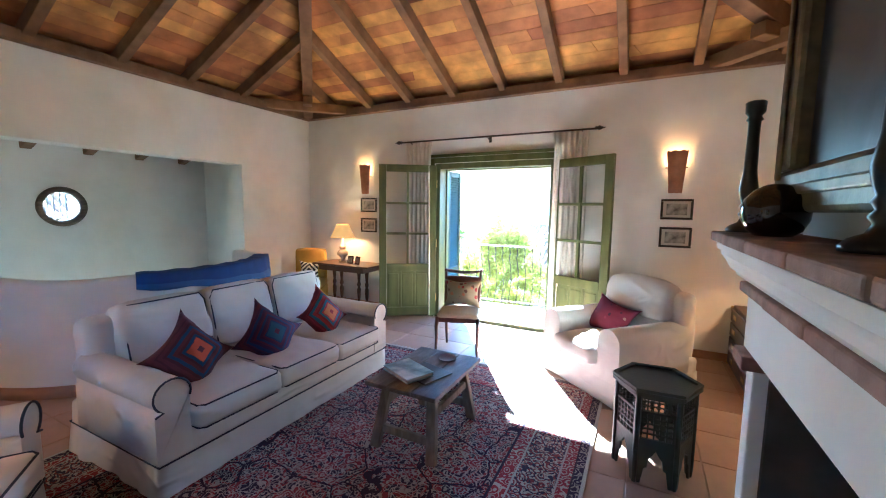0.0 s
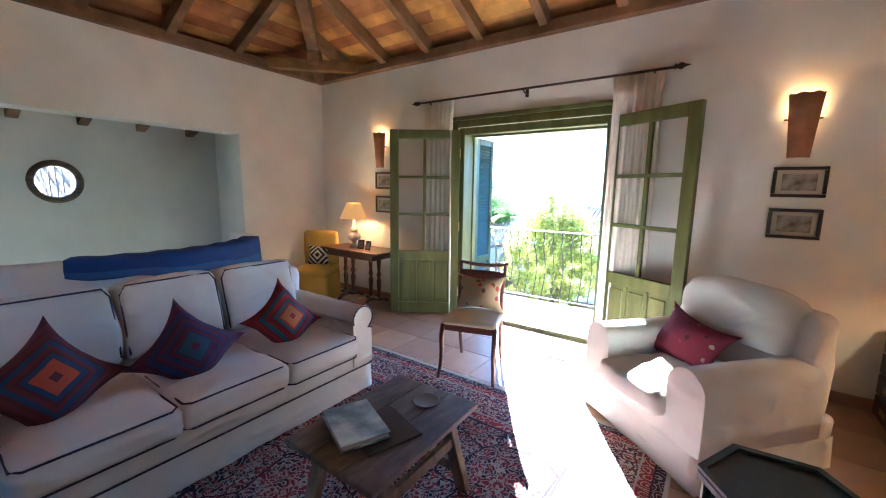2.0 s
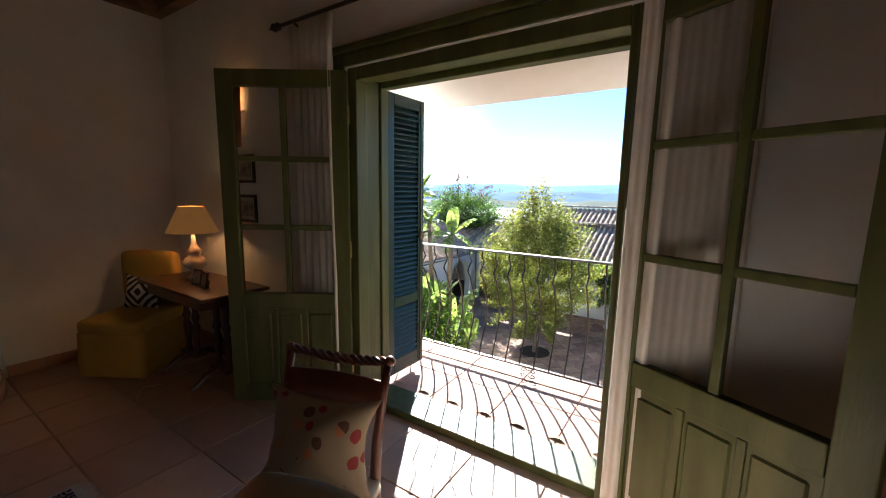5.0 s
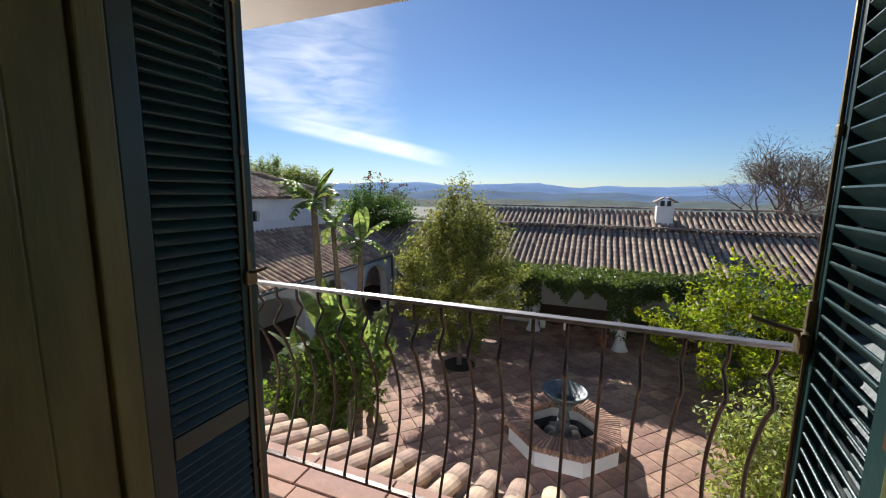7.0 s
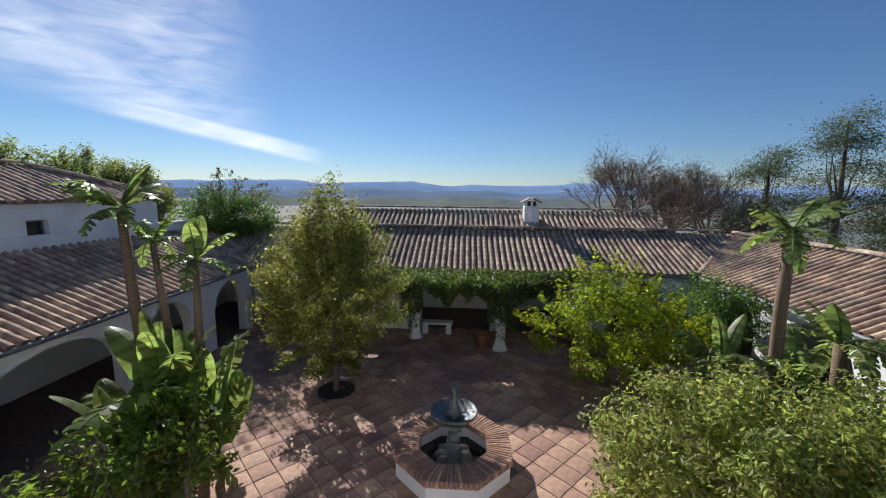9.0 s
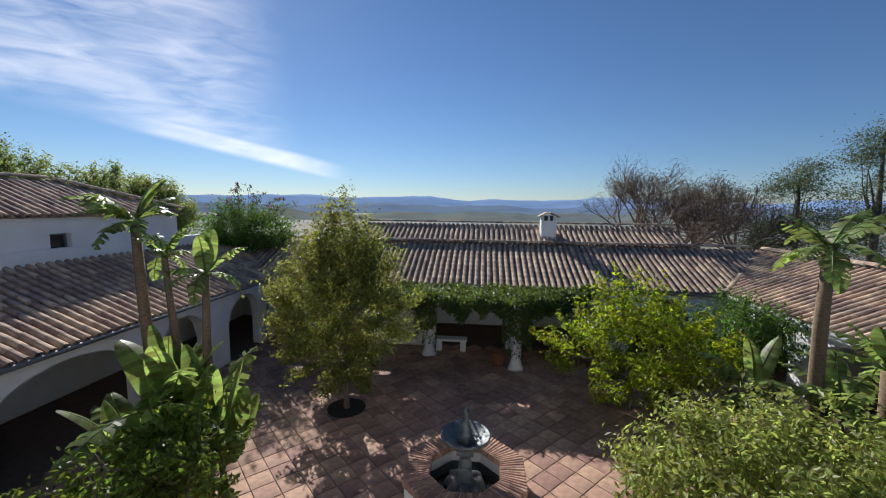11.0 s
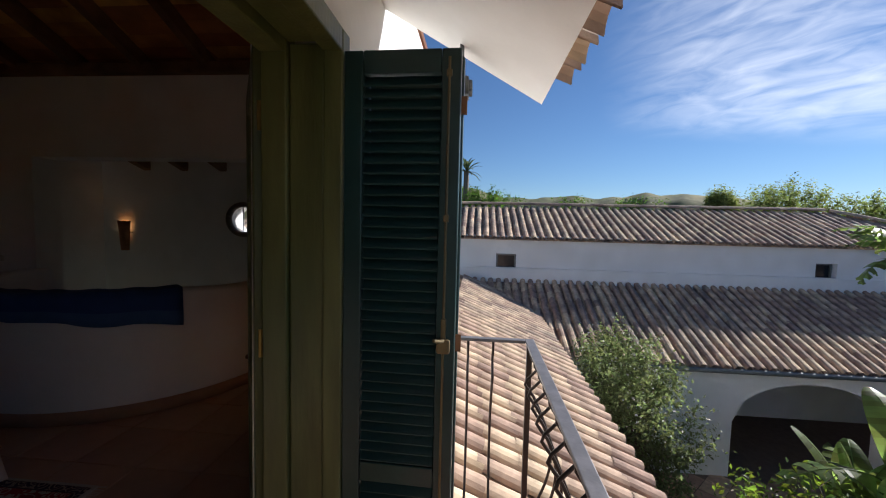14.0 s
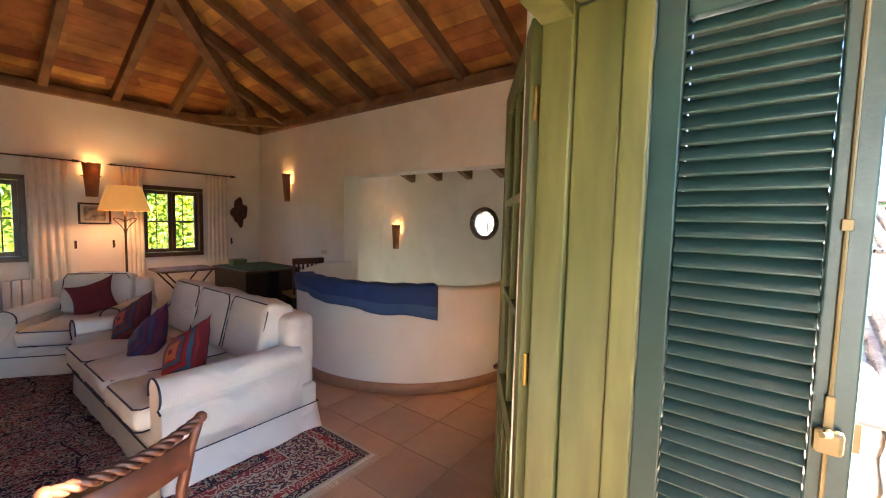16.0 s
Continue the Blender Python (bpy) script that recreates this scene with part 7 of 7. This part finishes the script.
# creeper along the back arcade and its pillars, drawn out further as a shade caster
iv = thing("ivy_hedge", "dense green creeper hanging along the arcade beam, unseen west end added for shade", "creeper", pose(0, 20.0, -1.9))
rg2 = np.random.default_rng(61)
n_ = 17000
P1, P2 = (-3.45, 19.55), (-.42, 18.65)                # pillars that carry the creeper


def creeper_front(x):
    """How far the creeper reaches out of the arcade at x, local y; overreach added to cast shade."""
    return np.interp(x, (-7.8, -4.7, P2[0], 2.4), (-1.7, -1.75, -2.0, -.5))


# West of -4.7 it is unseen behind the ficus, added to shade the paving.
xs = rg2.uniform(-7.8, 2.4, n_)
dep = .46 + .18 * np.sin(xs * 2.3) + .16 * np.sin(xs * 5.1 + 1) + .10 * np.sin(xs * 11) + np.where(np.abs(xs - P2[0]) < .5, 1.1, 0) + np.where(np.abs(xs - P1[0]) < .35, .8, 0)
zs = .46 - rg2.random(n_) ** 1.1 * dep + .08 * np.sin(xs * 9)
ys = creeper_front(xs) + rg2.normal(0, .16, n_) + .1
CREEP = leaf_mat("fresh_creeper_leaves", (.085, .112, .022), (.045, .066, .018), .3)
leaf_cloud("leaves", np.stack([xs, ys, zs], 1), np.tile(np.array([0, -.6, .7]), (n_, 1)), .055, CREEP, iv, 62)
n_ = 24000
xs = rg2.uniform(-7.8, 2.4, n_)
ys = creeper_front(xs) * rg2.random(n_) + rg2.normal(0, .06, n_)
zs = .40 + rg2.normal(0, .09, n_) + .07 * np.sin(xs * 4 + ys * 3)
leaf_cloud("top_leaves", np.stack([xs, ys, zs], 1), np.tile(np.array([0, -.2, .9]), (n_, 1)), .06, CREEP, iv, 63)
# beams run on under the added, unseen west end
for a, b in (((-7.8, -.40), (P2[0], P2[1] - 20)), ((P2[0] + .1, P2[1] - 19.98), (2.3, -.3)), ((-7.8, .1), (2.4, .1))):
    bm = bmesh.new()
    beam(bm, (*a, .26), (*b, .26), .12, .14, .01)
    part("beam", bm, BEAM, iv, "timber beam carrying the creeper")
for x, y in (P1, P2):
    pl = thing("pillar", "stumpy whitewashed pillar wrapped in creeper", "pillar", pose(x, y, GZ), "creeper pillars")
    bm = bmesh.new()
    lathe(bm, [(.25, 0), (.22, .1), (.18, .3), (.16, .9), (.17, 1.7), (.19, 2.16)], 14)
    for v in bm.verts:
        v.co += Vector((noise.noise(v.co * 3), noise.noise(v.co * 3 + Vector((5, 0, 0))), 0)) * .06
    part("shaft", bm, OUTWALL, pl, "", True)
    lv = np.random.default_rng(int(70 + x * 3))
    a = lv.uniform(0, 6.28, 620)
    leaf_cloud("leaves", np.stack([.25 * np.cos(a), .25 * np.sin(a), 2.3 - 1.9 * lv.random(620) ** 1.5], 1), np.stack([np.cos(a), np.sin(a), .3 + 0 * a], 1), .05, L_DARK, pl, 71)
# furniture under the far arcade, seen small
for x in (1.4, 2.1):
    dc = thing("garden_chair", "red-brown wooden garden chair under the arcade", "chair", pose(x, 19.2, GZ, 0, 0, 20), "arcade chairs")
    for sx in (-.2, .2):
        for sy in (-.2, .2):
            part("leg", bx(sx - .02, sx + .02, sy - .02, sy + .02, 0, .45 if sy < 0 else .9), CHW, dc)
    part("seat", bx(-.22, .22, -.22, .22, .43, .46, bevel=.006), CHW, dc)
    part("backrest", bx(-.22, .22, .19, .22, .6, .88, bevel=.006), CHW, dc)
gt = thing("garden_table", "red-brown wooden table under the arcade", "table", pose(1.7, 20.0, GZ))
part("tabletop", bx(-.8, .8, -.45, .45, .70, .75, bevel=.01), CHW, gt)
for sx in (-.7, .7):
    for sy in (-.36, .36):
        part("leg", bx(sx - .035, sx + .035, sy - .035, sy + .035, 0, .70), CHW, gt)
fpot = thing("flower_pot", "terracotta flower pot beside the pillar", "pot", pose(-1.0, 18.9, GZ))
bm = bmesh.new()
lathe(bm, [(.001, 0), (.17, 0), (.24, .38), (.27, .40), (.27, .45), (.23, .45), (.2, .40), (.001, .38)], 20, cap=False)
part("pot", bm, CLAY, fpot, "", True)
bn = thing("bench", "low white masonry bench under the arcade", "bench", pose(-2.7, 20.1, GZ))
part("seat", bx(-.6, .6, -.2, .2, .38, .46, bevel=.01), OUTWALL, bn)
for sx in (-.45, .45):
    part("support", bx(sx - .1, sx + .1, -.17, .17, 0, .38), OUTWALL, bn)


# banana-like palms
def frond(length, width, droop, seed, torn=True):
    """A broad leaf along +y that arches over; torn into hanging strips on both sides of its rib."""
    bm = bmesh.new()
    rg = random.Random(seed)

    def rib(u):
        return Vector((0, length * (u - .25 * droop * u ** 3), length * (.25 * u - droop * .8 * u ** 2.2)))

    def half(u):
        return width * .5 * math.sin(math.pi * min(1, u * .92 + .06)) ** .6 * (.2 if u < .14 else 1)
    k_ = 18
    for side in (-1, 1):
        u = 0.0
        while u < .995:
            u1 = min(1.0, u + (rg.uniform(.03, .09) if torn else 1 / k_))
            hang = rg.uniform(.15, .75) if torn and u > .2 else .25
            back = rg.uniform(-.02, .05) * length if torn else 0
            w0, w1 = half(u), half(u1)
            a, b = rib(u), rib(u1)
            e0 = a + Vector((side * w0 * (1 - .3 * hang), back, -w0 * hang))
            e1 = b + Vector((side * w1 * (1 - .3 * hang), back, -w1 * hang))
            if torn and u > .2:
                e0, e1 = e0.lerp(e1, .08), e1.lerp(e0, .08)
            m0, m1 = (a + e0) / 2 + Vector((0, 0, .10 * w0)), (b + e1) / 2 + Vector((0, 0, .10 * w1))
            va, vb, vm1, vm0, ve1, ve0 = (bm.verts.new(p) for p in (a, b, m1, m0, e1, e0))
            for f in ((va, vb, vm1, vm0), (vm0, vm1, ve1, ve0)):
                bm.faces.new(f if side > 0 else tuple(reversed(f)))
            u = u1
    tube(bm, [rib(k / 8) for k in range(9)], [.018 * (1 - k / 9) + .003 for k in range(9)], 5)
    return bm


def banana_palm(x, y, z, h, r, leaves, length, width, seed, label, low=False):
    ob = thing("banana_palm", label, "palm", pose(x, y, z))
    rg = random.Random(seed)
    lean = Vector((rg.uniform(-.08, .08) * h, rg.uniform(-.05, .05) * h, h))
    bm = bmesh.new()
    pts = [Vector((0, 0, 0)), lean * .35 + Vector((.05, 0, 0)), lean * .7, lean]
    tube(bm, pts, [r * 1.2, r, r * .9, r * .75], 8)
    part("trunk", bm, mat("palm_trunk", (.17, .12, .075), .95, var=.35, scale=14, bump=.6, stretch=(1, 1, 4)) if "palm_trunk" not in bpy.data.materials else bpy.data.materials["palm_trunk"], ob, "", True)
    for k in range(leaves):
        az = 360 * k / leaves * 1.0 + rg.uniform(-25, 25)
        el = rg.uniform(55, 80) if h < 1.6 and k % 2 else rg.uniform(-12, 66)
        bm = frond(length * rg.uniform(.75, 1.15), width * rg.uniform(.8, 1.2), rg.uniform(.5, 1.0) * (1.2 - el / 90), seed * 100 + k, el < 58)
        bm.transform(Matrix.Translation(lean) @ Matrix.Rotation(radians(az), 4, "Z") @ Matrix.Rotation(radians(el), 4, "X"))
        part("leaf", bm, L_PALM, ob, "", True)
    return ob


banana_palm(-7.65, 12.35, GZ, 5.0, .10, 13, 1.05, .36, 3, "tall banana palm with torn drooping leaves")
banana_palm(-7.1, 12.5, GZ, 4.4, .07, 9, .8, .26, 4, "thin banana palm with ragged leaves")
banana_palm(-6.65, 12.3, GZ, 4.1, .08, 10, .9, .28, 5, "leaning banana palm with ragged leaves")
for k, (x, y, h) in enumerate(((-6.95, 11.8, .5), (-6.5, 12.1, .8), (-7.3, 12.2, 1.2), (-6.7, 11.5, .3), (-6.1, 11.9, .4), (-7.6, 11.7, .4))):
    banana_palm(x, y, GZ, h + .25, .07, 9, 1.9, .62, 20 + k, "clump of broad upright banana leaves in the bed")
banana_palm(4.45, 13.4, GZ, 4.7, .12, 14, 1.2, .40, 7, "tall banana palm with torn drooping leaves")
banana_palm(5.8, 13.3, GZ, 2.5, .15, 12, 1.35, .42, 8, "short banana palm with torn drooping leaves")
banana_palm(3.9, 14.0, GZ, 1.7, .09, 12, 1.35, .40, 12, "short banana palm with yellowing torn leaves")
banana_palm(4.6, 13.0, GZ, 1.9, .10, 13, 1.5, .42, 9, "short banana palm with torn drooping leaves")

# trees beyond the roofs
for x, y, zc, rx, ry, rz_, ml, sd in ((-27.4, 24.8, 1.7, 3.4, 3.0, 2.7, L_PALE, 81), (-24.6, 27.9, 1.2, 3.0, 3.0, 2.3, L_PALE, 82), (-29.4, 22.0, 2.4, .9, .9, 1.5, L_PALE, 84),
                                      (-22.9, 29.6, .6, 2.2, 2.2, 2.2, L_PALE, 86), (-26.6, 5.7, 1.4, 2.2, 2.2, 2.2, L_DARK, 87)):
    tree("garden_tree", x, y, zc - 5, 3.2, .16, ellipsoid(0, 0, 5.0, rx, ry, rz_, .45, .1), 250, 100, .52, .085, ml, "rounded pale green tree behind the white house" if ml is L_PALE else "dark green tree beyond the white house", "tree", sd)


def bare_tree(x, y, z, h, spread, seed, label):
    ob = thing("bare_tree", label, "tree", pose(x, y, z))
    rg = random.Random(seed)
    bm = bmesh.new()
    ends = []

    def grow(p, d, ln, r, depth):
        q = p + d * ln
        mid = (p + q) / 2 + Vector((rg.gauss(0, .05), rg.gauss(0, .05), 0)) * ln
        tube(bm, [p, mid, q], [r, r * .85, r * .68], 5 if depth < 3 else 3, cap=False)
        if depth >= 6:
            ends.append(q)
            return
        for _ in range(3 if depth < 5 else 2):
            nd = (d + Vector((rg.gauss(0, .48), rg.gauss(0, .48), rg.gauss(.10, .25)))).normalized()
            grow(q, nd, ln * rg.uniform(.62, .85), r * .62, depth + 1)
    for k in range(4):
        a = k * 1.57 + rg.random()
        grow(Vector((0, 0, 0)), Vector((math.cos(a) * spread, math.sin(a) * spread, 1)).normalized(), h * .25, .16, 0)
    part("branch", bm, mat("grey_branches", (.15, .12, .105), .95) if "grey_branches" not in bpy.data.materials else bpy.data.materials["grey_branches"], ob)
    pts = np.array([tuple(e) for e in ends])
    rg3 = np.random.default_rng(seed)
    pts = np.repeat(pts, 4, 0) + rg3.normal(0, .22, (len(pts) * 4, 3))
    leaf_cloud("twig", pts, np.tile(np.array([0, 0, 1.0]), (len(pts), 1)), .075, L_DRY, ob, seed, .16)
    return ob


bare_tree(8.2, 29.5, -2.8, 8.6, .85, 91, "leafless wide grey tree beyond the roof")
bare_tree(12.4, 30.5, -2.8, 8.0, .85, 92, "leafless wide grey tree beyond the roof")
for x, y, h, sd in ((15.6, 25, 8.7, 101), (18.2, 24, 8.8, 102), (21, 26, 9.2, 103), (14.6, 28, 7.2, 104)):
    ob = thing("pine_tree", "tall dark pine with tufted open crown", "tree", pose(x, y, -3.5))
    rg = np.random.default_rng(sd)
    cl = []
    for k in range(46):
        a, hh = rg.uniform(0, 6.28), rg.uniform(.28, 1.0)
        r = (1.05 - hh) * 2.6 + .5
        cl.append((math.cos(a) * r * rg.uniform(.3, 1), math.sin(a) * r * rg.uniform(.3, 1), hh * h))
    cl = np.array(cl)
    bm = bmesh.new()
    tube(bm, [(0, 0, 0), (.1, 0, h * .5), (.05, .1, h * .97)], [.2, .14, .04], 7)
    limbs(bm, (0, 0, h * .45), [tuple(c) for c in cl[::3]], .06, sd, .05)
    part("trunk", bm, BARK, ob, "", True)
    pts = np.repeat(cl, 300, 0) + rg.normal(0, 1, (len(cl) * 300, 3)) * np.array([.46, .46, .26])
    leaf_cloud("crown", pts, np.tile(np.array([0, 0, 1.0]), (len(pts), 1)), .075, L_PINE, ob, sd, .28)
# feather palm beyond the white house
fp_ = thing("fan_palm", "small fan palm beyond the white house", "palm", pose(-26.5, 4.9, -.6))
bm = bmesh.new()
tube(bm, [(0, 0, 0), (0, 0, 5.4)], [.22, .16], 8)
part("trunk", bm, BARK, fp_)
for k in range(22):
    bm = frond(1.25, .16, .5, 300 + k, False)
    bm.transform(Matrix.Translation((0, 0, 5.4)) @ Matrix.Rotation(radians(k * 137), 4, "Z") @ Matrix.Rotation(radians(-25 + 100 * ((k * 7) % 22) / 22), 4, "X"))
    part("frond", bm, L_PINE, fp_)
# hedge outside the south windows
hd = thing("garden_hedge", "bright green sunlit creeper bank outside the small windows", "hedge", pose(-3.0, -8.6, -1.2))
rg4 = np.random.default_rng(77)
n_ = 9000
leaf_cloud("leaves", np.stack([rg4.uniform(-6, 4, n_), rg4.normal(0, .25, n_), rg4.uniform(-.2, 4.1, n_) ** .98], 1), np.tile(np.array([0, .8, .5]), (n_, 1)), .10, L_LEMON, hd, 78)
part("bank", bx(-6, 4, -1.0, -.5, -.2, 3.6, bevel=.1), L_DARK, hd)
setting("ground_south", bx(-30, 20, -30, YS - .4, -1.4, -1.2), HILLSIDE, "sloping garden ground behind the house", False, "ground")

# ---------------------------------------------------------------- hills and distance
def ridge(name, dist, az0, az1, h0, amp, rough_, seed, material, label, base=-34.0, n_=160, skew=None):
    """A range of hills on an arc round the house; az in degrees left of +y."""
    bm = bmesh.new()
    prev = None
    for i in range(n_ + 1):
        az = radians(az0 + (az1 - az0) * i / n_)
        h = h0 + amp * noise.fractal(Vector((az * rough_, seed, .5)), 1.0, 2.0, 5) + (skew(math.degrees(az)) if skew else 0)
        row = []
        for f, hh in ((.80, base), (.88, base + (h - base) * .45), (.95, base + (h - base) * .8), (1.0, h), (1.2, base)):
            wob_ = 1 + .02 * noise.noise(Vector((az * rough_ * 3, f * 9, seed)))
            row.append(bm.verts.new((-math.sin(az) * dist * f * wob_, math.cos(az) * dist * f * wob_, hh)))
        if prev:
            for k in range(4):
                bm.faces.new((prev[k], row[k], row[k + 1], prev[k + 1]))
        prev = row
    bmesh.ops.recalc_face_normals(bm, faces=bm.faces)
    return tagged(link(name, bm, material, True), label, "hills", "", "structure")


# Matt hill surface whose base colours already hold the blue of distance haze.
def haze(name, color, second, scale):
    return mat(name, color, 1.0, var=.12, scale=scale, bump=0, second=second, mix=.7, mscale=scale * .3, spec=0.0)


ridge("backdrop_far", 3600, 75, -75, 62, 40, 5.0, 3.0, haze("hazed_far_range", (.20, .30, .48), (.23, .33, .50), .004), "mountain range on the horizon, haze blue put into its colour")
ridge("backdrop_mid", 2300, 75, -75, 2, 26, 7.0, 8.0, haze("hazed_mid_hills", (.14, .20, .29), (.18, .225, .27), .006), "hills across the valley, tinted blue green for haze")
ridge("backdrop_near", 1200, 60, -75, -18, 16, 9.0, 5.0, haze("hazed_near_hills", (.14, .17, .165), (.21, .205, .16), .012), "dry hills in the valley, paled by a haze tint")
ridge("hill_west", 190, 128, 40, 15.0, 2.5, 7.0, 11.0, HILLSIDE, "scrubby green hillside beyond the white house", base=-6,
      skew=lambda a: 7 / (1 + math.exp((88 - a) / 2.5)) - 16 / (1 + math.exp((a - 50) / 3)))
bush_pts = []
rg5 = np.random.default_rng(5)
for _ in range(170):
    az = radians(rg5.uniform(64, 118))
    d = rg5.uniform(120, 182)
    bush_pts.append((-math.sin(az) * d, math.cos(az) * d, -1 + (d - 120) / 62 * (13.5 + 7 / (1 + math.exp((88 - math.degrees(az)) / 2.5)))))
bp_ = np.repeat(np.array(bush_pts), 60, 0) + rg5.normal(0, 1, (170 * 60, 3)) * np.array([1.5, 1.5, 1.1])
tw = thing("hillside_scrub", "scattered dark trees on the hillside", "scrub", None, "", "stuff")
leaf_cloud("leaves", bp_, np.tile(np.array([0, 0, 1.0]), (len(bp_), 1)), .5, L_DARK, tw, 6, .6)

# thin high cloud, a fringed sheet far off
def cloud_material():
    m = bpy.data.materials.new("cirrus")
    m.use_nodes = True
    nt = m.node_tree
    nt.nodes.remove(nt.nodes["Principled BSDF"])
    tc = nt.nodes.new("ShaderNodeTexCoord")
    mp = nt.nodes.new("ShaderNodeMapping")
    mp.inputs["Rotation"].default_value = (0, 0, radians(24))
    mp.inputs["Scale"].default_value = (.0016, .0065, 1)
    nt.links.new(tc.outputs["Object"], mp.inputs[0])
    n1 = noise_of(nt, mp.outputs[0], 1.6, 9)
    n1.inputs["Distortion"].default_value = .7
    n2 = noise_of(nt, mp.outputs[0], .55, 3)
    sp = nt.nodes.new("ShaderNodeSeparateXYZ")
    nt.links.new(tc.outputs["Object"], sp.inputs[0])
    # body of the cloud: a wedge that narrows to the lower right
    x, y = sp.outputs[0], sp.outputs[1]
    line = node_math(nt, "ADD", node_math(nt, "MULTIPLY", x, -.19), -225.0)
    above = node_math(nt, "SUBTRACT", y, line)
    lo = nt.nodes.new("ShaderNodeMapRange")
    lo.interpolation_type = "SMOOTHSTEP"
    lo.inputs[1].default_value, lo.inputs[2].default_value = -40, 170
    nt.links.new(above, lo.inputs[0])
    right = nt.nodes.new("ShaderNodeMapRange")
    right.interpolation_type = "SMOOTHSTEP"
    right.inputs[1].default_value, right.inputs[2].default_value = 760, 60
    nt.links.new(node_math(nt, "ADD", x, node_math(nt, "MULTIPLY", y, .15)), right.inputs[0])
    left = nt.nodes.new("ShaderNodeMapRange")
    left.interpolation_type = "SMOOTHSTEP"
    left.inputs[1].default_value, left.inputs[2].default_value = -2350, -1000
    nt.links.new(x, left.inputs[0])
    tail = nt.nodes.new("ShaderNodeMapRange")
    tail.interpolation_type = "SMOOTHSTEP"
    tail.inputs[1].default_value, tail.inputs[2].default_value = 85, 30
    nt.links.new(node_math(nt, "ABSOLUTE", node_math(nt, "SUBTRACT", above, 60.0)), tail.inputs[0])
    ends = nt.nodes.new("ShaderNodeMapRange")
    ends.interpolation_type = "SMOOTHSTEP"
    ends.inputs[1].default_value, ends.inputs[2].default_value = 1180, 650
    nt.links.new(x, ends.inputs[0])
    inner = nt.nodes.new("ShaderNodeMapRange")
    inner.interpolation_type = "SMOOTHSTEP"
    inner.inputs[1].default_value, inner.inputs[2].default_value = -700, 150
    nt.links.new(x, inner.inputs[0])
    body = node_math(nt, "MULTIPLY", node_math(nt, "MULTIPLY", lo.outputs[0], right.outputs[0]), left.outputs[0])
    streak = node_math(nt, "MULTIPLY", node_math(nt, "MULTIPLY", tail.outputs[0], ends.outputs[0]), inner.outputs[0])
    wisps = nt.nodes.new("ShaderNodeMapRange")
    wisps.inputs[1].default_value, wisps.inputs[2].default_value = .30, .82
    nt.links.new(node_math(nt, "ADD", node_math(nt, "MULTIPLY", n1.outputs[0], .7), node_math(nt, "MULTIPLY", n2.outputs[0], .3)), wisps.inputs[0])
    top = nt.nodes.new("ShaderNodeMapRange")
    top.interpolation_type = "SMOOTHSTEP"
    top.inputs[1].default_value, top.inputs[2].default_value = 2200, 500
    nt.links.new(y, top.inputs[0])
    veil = node_math(nt, "ADD", node_math(nt, "MULTIPLY", wisps.outputs[0], .85), .3, True)
    mask = node_math(nt, "MAXIMUM", node_math(nt, "MULTIPLY", node_math(nt, "MULTIPLY", body, .8), wisps.outputs[0]), node_math(nt, "MULTIPLY", streak, veil))
    fac = node_math(nt, "MULTIPLY", mask, node_math(nt, "MULTIPLY", top.outputs[0], .85))
    em, tr_ = nt.nodes.new("ShaderNodeEmission"), nt.nodes.new("ShaderNodeBsdfTransparent")
    em.inputs[0].default_value, em.inputs[1].default_value = (1, .98, .95, 1), CLOUD_GLOW
    mx = nt.nodes.new("ShaderNodeMixShader")
    nt.links.new(fac, mx.inputs[0])
    nt.links.new(tr_.outputs[0], mx.inputs[1])
    nt.links.new(em.outputs[0], mx.inputs[2])
    nt.links.new(mx.outputs[0], nt.nodes["Material Output"].inputs[0])
    return m


CLOUD_GLOW = 0.85
caz, cel, cd = radians(38), radians(11), 3300
cpos = Vector((-math.sin(caz) * math.cos(cel), math.cos(caz) * math.cos(cel), math.sin(cel))) * cd
bm = bmesh.new()
quad_sheet(bm, ((-2400, -520, 0), (1400, -520, 0), (1400, 2350, 0), (-2400, 2350, 0)))
cl = link("backdrop_cloud", bm, cloud_material())
cl.matrix_basis = look(cpos, cpos * 2)
tagged(cl, "thin white cirrus streaked across the blue sky", "cloud", "", "structure")
